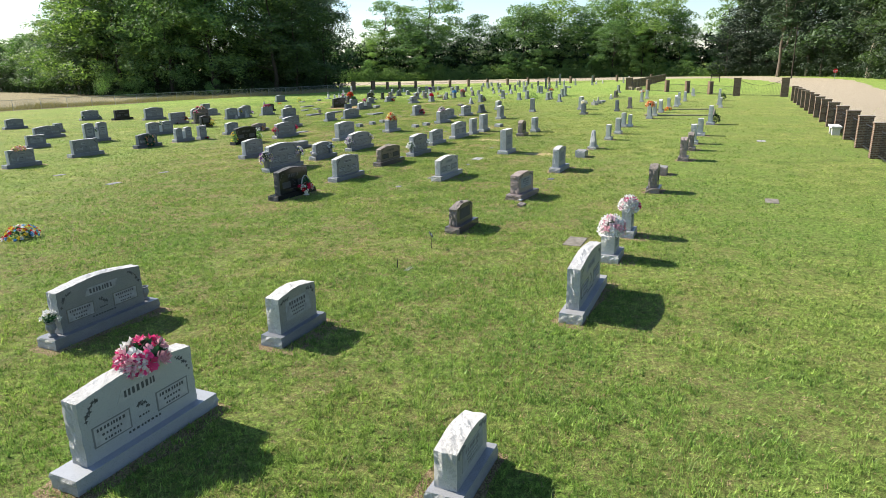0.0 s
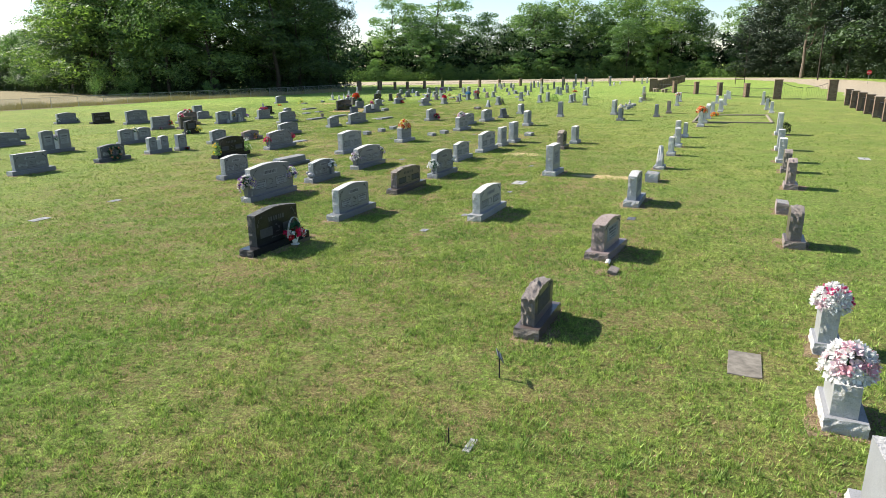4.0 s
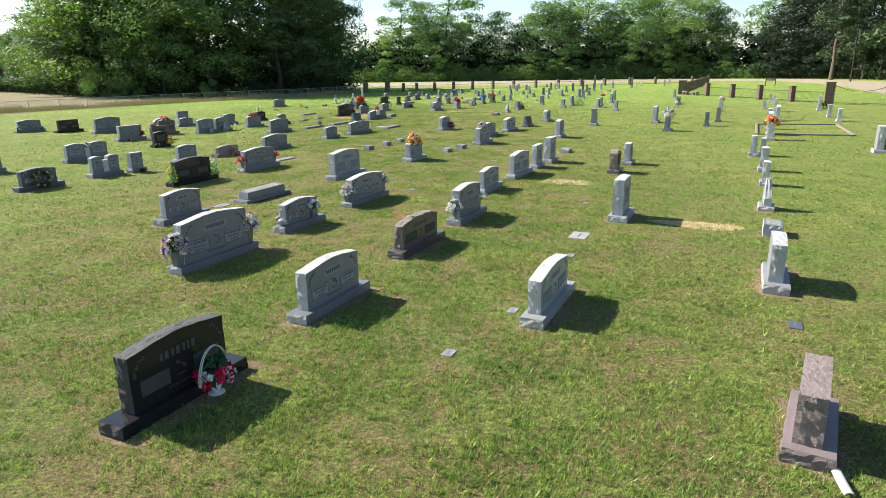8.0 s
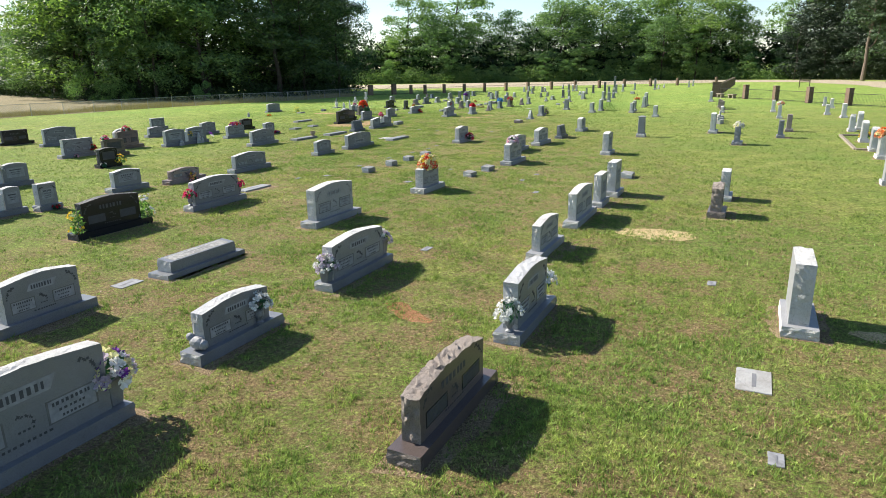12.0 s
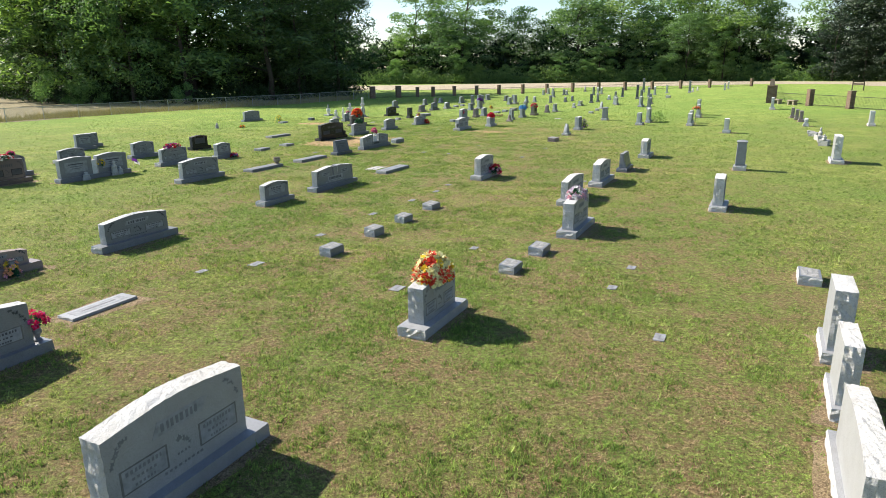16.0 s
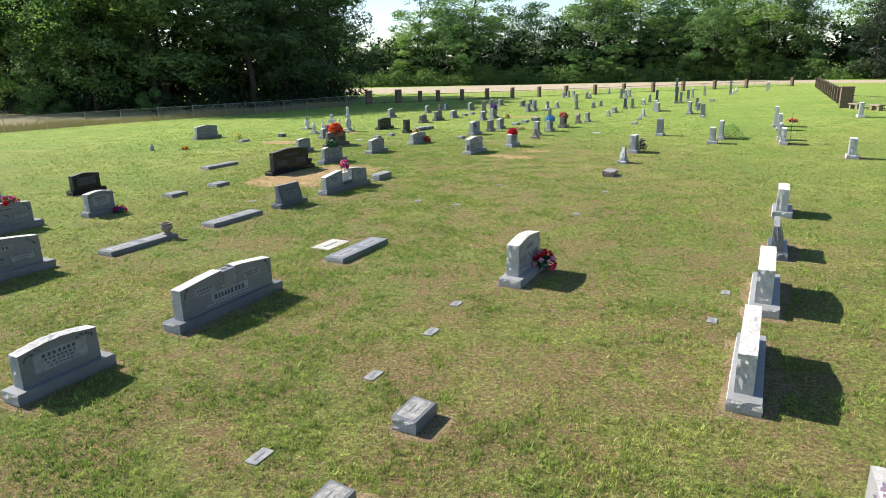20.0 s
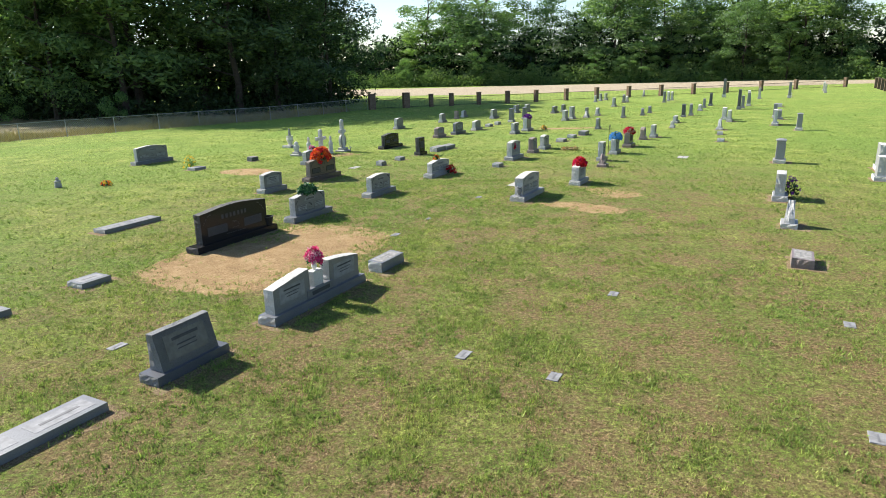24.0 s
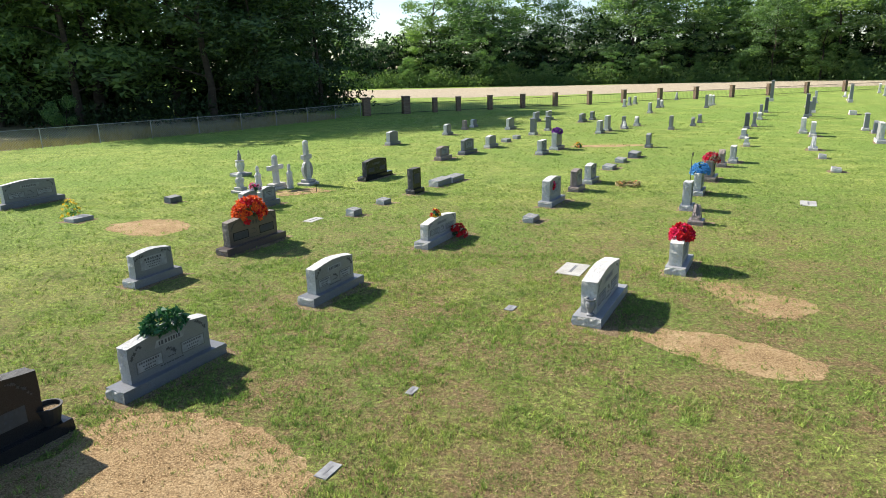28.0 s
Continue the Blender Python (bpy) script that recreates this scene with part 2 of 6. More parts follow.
ETCH = plain("engraved_pale", (0.33, 0.332, 0.335), 0.8)
FADED = plain("engraved_faded", (0.150, 0.153, 0.160), 0.8)
FENCE_BRICK = brick_material()
CONCRETE = plain("concrete", (0.24, 0.205, 0.155), 0.9, 0.2, vary=0.3, bump=0.01)
IRON = plain("dark_iron", (0.025, 0.025, 0.027), 0.55, 0.4, 0.3)
ZINC = plain("galvanised_steel", (0.34, 0.35, 0.35), 0.5, 0.5, 0.6)
SUNK = plain("sunken_stone", (0.175, 0.16, 0.135), 0.95, 0.1, vary=0.4, scale=6.0, bump=0.01)
SLATE = plain("weathered_plaque", (0.20, 0.203, 0.208), 0.8, vary=0.35)
SAND = earth_material("sandy_road", (0.27, 0.225, 0.16), (0.33, 0.28, 0.20), (0.40, 0.34, 0.25))
REDCLAY = earth_material("red_clay", (0.20, 0.095, 0.045), (0.29, 0.14, 0.066), (0.38, 0.21, 0.105))
THATCH = earth_material("dead_grass", (0.34, 0.245, 0.115), (0.47, 0.355, 0.178), (0.60, 0.475, 0.27))
CLAY = earth_material("clay_soil", (0.20, 0.125, 0.058), (0.335, 0.222, 0.110), (0.46, 0.335, 0.185))
SOIL = earth_material("bare_soil", (0.13, 0.09, 0.052), (0.22, 0.158, 0.092), (0.35, 0.27, 0.165))
HAY = earth_material("dry_field", (0.16, 0.138, 0.078), (0.205, 0.178, 0.105), (0.25, 0.215, 0.13))
BARK = plain("bark", (0.060, 0.050, 0.040), 0.95, 0.1, vary=0.4, scale=4.0, bump=0.05)
BARK_PALE = plain("pale_bark", (0.30, 0.26, 0.21), 0.95, 0.1, vary=0.35, scale=4.0, bump=0.05)
BARK_WARM = plain("pine_bark", (0.155, 0.125, 0.098), 0.95, 0.1, vary=0.35, scale=4.0, bump=0.05)
LEAF_A = leaf_material("leaf_oak", (0.052, 0.104, 0.045), (0.175, 0.285, 0.105), 0.42)
LEAF_B = leaf_material("leaf_light", (0.085, 0.160, 0.060), (0.240, 0.380, 0.135), 0.48)
LEAF_F = leaf_material("leaf_far", (0.062, 0.122, 0.056), (0.205, 0.320, 0.128), 0.48)
LEAF_C = leaf_material("leaf_pine", (0.016, 0.034, 0.018), (0.046, 0.080, 0.036), 0.15)
# LEAF_D: leaf green with the wood's shaded side mixed into the colour
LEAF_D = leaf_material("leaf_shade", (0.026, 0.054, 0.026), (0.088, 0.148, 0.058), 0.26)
# LEAF_E: the darkest leaf green, for the roadside trees
LEAF_E = leaf_material("leaf_darkest", (0.010, 0.022, 0.012), (0.036, 0.064, 0.028), 0.12)
# SHRUB: dark leaves; in the undergrowth the darkness is painted shade
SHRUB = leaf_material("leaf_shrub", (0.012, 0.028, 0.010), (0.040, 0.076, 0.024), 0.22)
DRYGRASS = leaf_material("dry_grass", (0.24, 0.19, 0.10), (0.42, 0.34, 0.20), 0.3, 0.8)
GREENERY = leaf_material("silk_leaf", (0.010, 0.055, 0.030), (0.045, 0.150, 0.070), 0.2)
PETALS = {}
for key, rgb in dict(pink=(0.72, 0.06, 0.22), blush=(0.80, 0.42, 0.48), pale_pink=(0.82, 0.62, 0.66), white=(0.80, 0.79, 0.75), red=(0.55, 0.012, 0.02), crimson=(0.66, 0.015, 0.09), orange=(0.80, 0.13, 0.02),
                     yellow=(0.82, 0.56, 0.04), cream=(0.84, 0.76, 0.40), poppy=(0.70, 0.06, 0.03), purple=(0.17, 0.04, 0.30), lilac=(0.56, 0.47, 0.56), blue=(0.10, 0.34, 0.66), peach=(0.80, 0.36, 0.18), tan=(0.36, 0.27, 0.18)).items():
    PETALS[key] = leaf_material(key + "_petal", tuple(v * 0.65 for v in rgb), tuple(min(0.9, v * 1.15) for v in rgb), 0.25, 0.7, (1.0, 1.0, 1.0))

# ---- building helpers ----
AXIS = 24.2                          # the rows of graves run this many degrees clockwise of +y
RNG = random.Random(7)


def spot(x, y, z=0.0, turn=0.0):
    """A pose whose x axis runs along the rows and whose -y side is the stones' front."""
    return pose(x, y, z, 0, 0, 90 - AXIS + turn)


def off(x, y, along, front):
    """The place that lies so far along the row and in front of a place."""
    a = radians(AXIS)
    return x + along * math.sin(a) + front * math.cos(a), y + along * math.cos(a) - front * math.sin(a)


def part(name, bm, material, parent=None, label=""):
    me = bpy.data.meshes.new(name)
    if isinstance(bm, bmesh.types.BMesh):
        bm.to_mesh(me)
        bm.free()
    else:
        verts, faces = np.asarray(bm[0], np.float32), np.asarray(bm[1], np.int32)
        me.vertices.add(len(verts))
        me.vertices.foreach_set("co", verts.ravel())
        me.loops.add(faces.size)
        me.loops.foreach_set("vertex_index", faces.ravel())
        me.polygons.add(len(faces))
        me.polygons.foreach_set("loop_start", np.arange(0, faces.size, faces.shape[1], dtype=np.int32))
        me.polygons.foreach_set("loop_total", np.full(len(faces), faces.shape[1], np.int32))
        me.update(calc_edges=True)
    for m in material if isinstance(material, (list, tuple)) else [material]:
        me.materials.append(m)
    ob = new(name, me)
    if parent:
        ob.parent = parent
    return tagged(ob, label)


def thing(name, m, label, category, group="", kind=""):
    ob = new(name)
    ob.matrix_basis = m
    return tagged(ob, label, category, group, kind)


def box(bm, x0, x1, y0, y1, z0, z1, taper=0.0, bevel=0.0):
    r = bmesh.ops.create_cube(bm, size=1.0)["verts"]
    for v in r:
        k = 1 - taper if v.co.z > 0 else 1
        v.co = ((x0 + x1) / 2 + v.co.x * (x1 - x0) * k, (y0 + y1) / 2 + v.co.y * (y1 - y0) * k, z0 + (v.co.z + 0.5) * (z1 - z0))
    if bevel:
        bmesh.ops.bevel(bm, geom=[e for e in bm.edges if e.verts[0] in r and e.verts[1] in r], offset=bevel, segments=1, affect="EDGES")
    return bm


def lathe(bm, profile, x=0.0, y=0.0, seg=14, squash=1.0):
    """A turned body: (radius, height) from the bottom up."""
    rings = [[bm.verts.new((x + r * math.cos(2 * math.pi * k / seg), y + squash * r * math.sin(2 * math.pi * k / seg), z)) for k in range(seg)] for r, z in profile]
    for a, b in zip(rings, rings[1:]):
        for k in range(seg):
            bm.faces.new((a[k], a[(k + 1) % seg], b[(k + 1) % seg], b[k]))
    bm.faces.new(rings[0][::-1]), bm.faces.new(rings[-1])
    return bm


def tube(bm, points, radii, seg=7):
    """A round bar along points."""
    rings, pts = [], [Vector(p) for p in points]
    for i, p in enumerate(pts):
        d = (pts[min(i + 1, len(pts) - 1)] - pts[max(i - 1, 0)]).normalized()
        u = d.orthogonal().normalized()
        w = d.cross(u)
        r = radii[i] if isinstance(radii, (list, tuple)) else radii
        rings.append([bm.verts.new(p + (u * math.cos(2 * math.pi * k / seg) + w * math.sin(2 * math.pi * k / seg)) * r) for k in range(seg)])
    for a, b in zip(rings, rings[1:]):
        best = min(range(seg), key=lambda s: (a[0].co - b[s].co).length)
        for k in range(seg):
            bm.faces.new((a[k], a[(k + 1) % seg], b[(k + 1 + best) % seg], b[(k + best) % seg]))
    bm.faces.new(rings[0][::-1]), bm.faces.new(rings[-1])
    return bm


def tablet(bm, outline, thick, rough, steps=5, lean=0.0, top=0.0):
    """An upright slab cut to an outline of (x, z), with its edge left pitched and chipped. Front and back are material 0, the edge 1."""
    cx, cz = sum(p[0] for p in outline) / len(outline), sum(p[1] for p in outline) / len(outline)
    low, high = min(p[1] for p in outline), max(p[1] for p in outline)
    rings = []
    for j in range(steps + 1):
        y, ring = thick * (j / steps - 0.5), []
        for x, z in outline:
            d = Vector((x - cx, 0, z - cz)).normalized()
            amount = 0.0 if z <= low + 1e-6 else rough * (RNG.uniform(-0.25, 1.0) * math.sin(math.pi * (0.12 + 0.76 * j / steps)) - 0.25)
            f = (z - low) / max(1e-6, high - low)
            ring.append(bm.verts.new((x + d.x * amount, y * (1 - top * f) + lean * f, z + d.z * amount)))
        rings.append(ring)
    n = len(outline)
    bm.faces.new(rings[0])
    bm.faces.new(rings[-1][::-1])
    for a, b in zip(rings, rings[1:]):
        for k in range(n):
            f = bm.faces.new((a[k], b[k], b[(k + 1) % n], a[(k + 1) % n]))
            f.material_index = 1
    bmesh.ops.recalc_face_normals(bm, faces=bm.faces[:])
    return bm


def plinth(bm, length, depth, z0, z1, rough, x=0.0):
    """A low block with a sawn top and front (material 0) and pitched ends and back (1)."""
    nx, ny = max(4, int(length / 0.06)), max(3, int(depth / 0.07))
    ring = [(length * (i / nx - 0.5), -depth / 2) for i in range(nx)] + [(length / 2, depth * (i / ny - 0.5)) for i in range(ny)]
    ring += [(length * (0.5 - i / nx), depth / 2) for i in range(nx)] + [(-length / 2, depth * (0.5 - i / ny)) for i in range(ny)]
    rows = []
    for f, amount in ((0.0, 0.3), (0.3, 0.9), (0.55, 1.0), (0.8, 0.9), (1.0, 0.1)):
        row = []
        for j, (px, py) in enumerate(ring):
            d = Vector((px / length, py / depth, 0)).normalized()
            k = 0.0 if 0 < j < nx else rough * (RNG.uniform(-0.3, 1.0) * amount - 0.2 * (f == 1.0))
            row.append(bm.verts.new((x + px + d.x * k, py + d.y * k, z0 + (z1 - z0) * f)))
        rows.append(row)
    for a, b in zip(rows, rows[1:]):
        for k in range(len(ring)):
            # the front takes the darker smooth stone: sawn, with its shade in the colour
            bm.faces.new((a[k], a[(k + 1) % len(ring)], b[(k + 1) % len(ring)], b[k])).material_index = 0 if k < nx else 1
    bm.faces.new(rows[-1])
    return bm


# ---- the ground ----
def flat(name, corners, z, material, label, category, kind="structure"):
    bm = bmesh.new()
    bm.faces.new([bm.verts.new((x, y, z)) for x, y in corners])
    ob = part(name, bm, material)
    return tagged(ob, label, category, kind=kind)


lawn = flat("ground", [(-3000, -1500), (3000, -1500), (3000, 4000), (-3000, 4000)], 0.0, LAWN, "mown green lawn with yellowed and bare patches", "ground")


def frayed(points, seed, amount=0.12, step=0.11):
    """A finely and unevenly worn outline: every corner is rounded off and the edge wanders in and out."""
    soft_pts = []
    for a, b in zip(points, points[1:] + points[:1]):
        soft_pts += [(a[0] * 0.75 + b[0] * 0.25, a[1] * 0.75 + b[1] * 0.25), (a[0] * 0.25 + b[0] * 0.75, a[1] * 0.25 + b[1] * 0.75)]
    r, out, w1, w2 = random.Random(seed), [], 0.0, 0.0
    for (x0, y0), (x1, y1) in zip(soft_pts, soft_pts[1:] + soft_pts[:1]):
        d = math.hypot(x1 - x0, y1 - y0)
        n = max(1, int(d / step))
        for i in range(n):
            w1, w2 = 0.8 * w1 + r.uniform(-0.4, 0.4), r.uniform(-1, 1)
            k = amount * (w1 + 0.3 * w2)
            out.append((x0 + (x1 - x0) * i / n - (y1 - y0) / d * k, y0 + (y1 - y0) * i / n + (x1 - x0) / d * k))
    return out


def ragged(points, seed, wobble=0.25, steps=6):
    """An outline with uneven edges."""
    r, out = random.Random(seed), []
    for (x0, y0), (x1, y1) in zip(points, points[1:] + points[:1]):
        for i in range(steps):
            f = i / steps
            out.append((x0 + (x1 - x0) * f + r.uniform(-wobble, wobble), y0 + (y1 - y0) * f + r.uniform(-wobble, wobble)))
    return out


flat("dry_field", ragged([(-19, 131), (-36, 106), (-51, 79), (-72, 44), (-110, 10), (-210, 60), (-210, 190), (-95, 172), (-70, 140), (-44, 133)], 1, 0.8), 0.012, HAY, "tall dry straw-coloured field grass beyond the wire fence", "field")
flat("road", ragged([(-26, 172), (-8, 166), (20, 170), (48, 176), (62, 178), (74, 170), (70, 140), (54, 100), (40, 68), (24, 34), (12, 10), (19, 6), (33, 32), (50, 66), (64, 97), (82, 130), (96, 178), (60, 212), (0, 214), (-28, 212), (-60, 216), (-60, 178)], 2, 0.6, 10), 0.012, SAND, "pale sandy dirt road and dry verge outside the fence", "road")

flat("verge", ragged([(86, 128), (96, 124), (100, 150), (92, 178), (86, 176), (90, 150)], 3, 0.5, 8), 0.018, LAWN, "strip of mown grass beyond the dirt road", "verge")

# ---- gravestones ----
STONES = dict(grey=(GREY, GREY_ROUGH, "grey granite"), pale=(PALE, PALE_ROUGH, "pale grey granite"), light=(LIGHT, PALE_ROUGH, "light grey granite"), blue=(BLUE, BLUE_ROUGH, "dark blue-grey granite"), black=(BLACK, BLACK_ROUGH, "polished black granite"),
              brown=(BROWN, BROWN_ROUGH, "dark brown granite"), rose=(ROSE, ROSE_ROUGH, "brownish rose granite"), white=(MARBLE, MARBLE, "weathered white marble"))
SHAPES = dict(serpentine="a curved top", oval="a rounded top", flat="a straight top", rough="rough edges")
PLATES = []
BARE = []                            # trodden rings of earth: x, y, length, depth


def outline(shape, length, low, high):
    """The outline of an upright slab, from the lower right corner anticlockwise as seen from the back."""
    nx, nz = max(8, int(length / 0.06)), max(4, int((high - low) / 0.07))
    crest = []
    for i in range(nx + 1):
        u = i / nx - 0.5
        drop = 0.0
        if shape == "serpentine":
            drop = min(0.10, 0.035 + 0.030 * length) * (0.55 * (2 * u) ** 2 + 0.45 * math.sin(math.pi * abs(u)) ** 2)
        elif shape == "oval":
            drop = min(0.3, 0.32 * length) * (1 - math.sqrt(max(0.0, 1 - (1.9 * u) ** 2)))
        elif shape == "rough":
            drop = 0.10 * (2 * u) ** 2 + RNG.uniform(0, 0.025)
        elif shape == "peak":
            drop = abs(u) * 2 * 0.16
        crest.append((length * u, high - drop))
    left = [(-length / 2, low + (crest[0][1] - low) * i / nz) for i in range(nz)]
    right = [(length / 2, crest[-1][1] + (low - crest[-1][1]) * i / nz) for i in range(1, nz + 1)]
    return left + crest + right


def writing(root, length, low, high, y, dark, style, face):
    """Name panel, inscription panels and bars of lettering on the front of a slab."""
    pan, ink, name_ink = {"black": (PANEL_BLACK, INK, INK), "brown": (PANEL_BLACK, INK, INK), "blue": (PANEL, INK, ETCH), "pale": (PANEL, FADED, FADED), "light": (ETCH, INK, INK)}.get(dark, (PANEL, INK, ETCH))
    h = high - low

    def plate(name, x, z, w, t, m, proud, to, label=""):
        bm = box(bmesh.new(), x - w / 2, x + w / 2, y - proud, y + 0.002, z - t / 2, z + t / 2)
        return part(name, bm, m, to, label)

    def letters(x, z, w, t, m, proud, to, count, lean=0.0):
        """A line of engraving, as plain bars with gaps between them."""
        bm, cuts = bmesh.new(), [RNG.uniform(0.7, 1.3) for k in range(count)]
        at, scale = x - w / 2, w / sum(cuts)
        for c in cuts:
            up = lean * (at + c * scale * 0.4 - x)
            box(bm, at, at + c * scale * 0.52, y - proud, y + 0.002, z - t / 2 + up, z + t / 2 + up)
            at += c * scale
        return tagged(part("lettering", bm, m, to), kind="stuff")

    def ribbon(x, z, w, t, m, to):
        """A name ribbon with slanting ends."""
        bm = bmesh.new()
        front = [(x + px * w / 2 + pz * 0.25 * t, z + pz * t / 2) for px, pz in ((-1, -1), (1, -1), (1, 1), (-1, 1))]
        rows = [[bm.verts.new((px, yy, pz)) for px, pz in front] for yy in (y - 0.003, y + 0.002)]
        bm.faces.new(rows[0])
        for k in range(4):
            bm.faces.new((rows[0][k], rows[1][k], rows[1][(k + 1) % 4], rows[0][(k + 1) % 4]))
        return part("name_panel", bm, m, to)

    def spray(x, z, w, t, sx, m, to, count=11):
        """A carved spray of blossoms and leaves that follows the corner of the stone."""
        bm = bmesh.new()
        for k in range(count):
            f = k / (count - 1)
            px, pz = x + sx * w * (0.5 - f) + RNG.uniform(-0.012, 0.012), z + t * (0.5 - (1 - f) ** 2.2) * 1.0 + RNG.uniform(-0.02, 0.02)
            rad, turn = RNG.uniform(0.012, 0.030) * (1.25 if k < 4 else 1.0), RNG.uniform(0, 3.1)
            ring = [(px + rad * (1.0 if j % 2 else 0.45) * math.cos(turn + j * math.pi / 4), pz + rad * (1.0 if j % 2 else 0.45) * math.sin(turn + j * math.pi / 4)) for j in range(8)]
            front = [bm.verts.new((qx, y - 0.003, qz)) for qx, qz in ring]
            rear = [bm.verts.new((qx, y + 0.002, qz)) for qx, qz in ring]
            bm.faces.new(front)
            for j in range(8):
                bm.faces.new((front[j], rear[j], rear[(j + 1) % 8], front[(j + 1) % 8]))
        return tagged(part("carved_ornament", bm, m, to), kind="stuff")
    carve = ink if pan in (PANEL, ETCH) and dark != "blue" else pan
    if style == "double":
        if pan in (PANEL, ETCH):
            ribbon(0, low + 0.70 * h, 0.36 * length, 0.17 * h, pan, face)
            letters(0, low + 0.70 * h, 0.28 * length, 0.095 * h, ink, 0.006, root, 8)
        else:
            letters(0, low + 0.68 * h, 0.40 * length, 0.13 * h, name_ink, 0.003, root, 7)
        for s in (-1, 1):
            plate("inscription_border", s * 0.27 * length, low + 0.33 * h, 0.31 * length, 0.30 * h, PANEL_DARK if pan is PANEL else FADED if pan is ETCH else BLACK, 0.002, face)
            plate("inscription_panel", s * 0.27 * length, low + 0.33 * h, 0.285 * length, 0.26 * h, pan, 0.004, face)
            letters(s * 0.27 * length, low + 0.41 * h, 0.24 * length, 0.045 * h, ink, 0.007, root, 9)
            for k in range(2):
                letters(s * 0.27 * length, low + (0.32 - 0.08 * k) * h, (0.17 - 0.03 * k) * length, 0.03 * h, ink, 0.007, root, 6)
            spray(s * 0.40 * length, low + 0.70 * h, 0.11 * length, 0.24 * h, s, carve, root)
        spray(0, low + 0.40 * h, 0.09 * length, 0.12 * h, 1, carve, root, 9)
        letters(0, low + 0.27 * h, 0.10 * length, 0.025 * h, carve, 0.004, root, 4)
        letters(0, low + 0.13 * h, 0.30 * length, 0.03 * h, carve, 0.004, root, 9)
    elif style == "notched":
        plate("name_border", 0, low + 0.31 * h, 0.40 * length, 0.25 * h, ETCH, 0.002, face)
        plate("name_panel", 0, low + 0.31 * h, 0.38 * length, 0.21 * h, pan, 0.004, face)
        letters(0, low + 0.31 * h, 0.34 * length, 0.13 * h, ink, 0.007, root, 9)
        letters(0, low + 0.12 * h, 0.52 * length, 0.045 * h, ETCH, 0.003, root, 15)
        for s in (-1, 1):
            plate("inscription_panel", s * 0.26 * length, low + 0.60 * h, 0.20 * length, 0.24 * h, pan, 0.003, face)
            letters(s * 0.26 * length, low + 0.65 * h, 0.16 * length, 0.055 * h, ink, 0.006, root, 7)
            letters(s * 0.26 * length, low + 0.56 * h, 0.13 * length, 0.04 * h, ink, 0.006, root, 6)
            spray(s * 0.45 * length, low + 0.62 * h, 0.05 * length, 0.36 * h, s, ink, root, 13)
    elif style == "single":
        plate("inscription_panel", 0, low + 0.50 * h, 0.68 * length, 0.50 * h, pan, 0.003, face)
        letters(0, low + 0.65 * h, 0.46 * length, 0.085 * h, ink, 0.006, root, 7)
        letters(0, low + 0.53 * h, 0.40 * length, 0.05 * h, ink, 0.006, root, 8)
        for k in range(2):
            letters(0, low + (0.43 - 0.09 * k) * h, (0.36 - 0.06 * k) * length, 0.032 * h, ink, 0.006, root, 6)
        for s in (-1, 1):
            spray(s * 0.34 * length, low + 0.78 * h, 0.2 * length, 0.1 * h, s, carve, root, 8)


def headstone(shape, x, y, length, height, kind="grey", depth=0.38, text="", turn=0.0, thick=0.2, base=0.17, note=""):
    """An upright stone on a base. length and depth are those of the base."""
    smooth, rough, words = STONES[kind]
    label = f"{words} headstone with {SHAPES.get(shape, 'a plain top')}" + (", " + note if note else " on a base")
    root = thing("headstone", spot(x, y, 0, turn), label, "headstone", "headstones in the cemetery")
    part("base", plinth(bmesh.new(), length, depth, -0.03, base, 0.022), [smooth, rough], root)
    die = length - (0.52 if kind == "black" else 0.42) if length > 1.5 else max(length - 0.32, length * 0.8)
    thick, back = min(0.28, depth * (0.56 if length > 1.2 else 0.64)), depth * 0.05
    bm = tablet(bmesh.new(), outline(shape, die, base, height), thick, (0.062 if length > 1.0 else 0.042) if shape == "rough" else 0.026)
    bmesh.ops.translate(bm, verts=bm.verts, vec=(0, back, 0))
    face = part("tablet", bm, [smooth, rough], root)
    if text:
        writing(root, die, base, height, back - thick / 2, kind, text, face)
    BARE.append((x, y, length, depth))
    return root


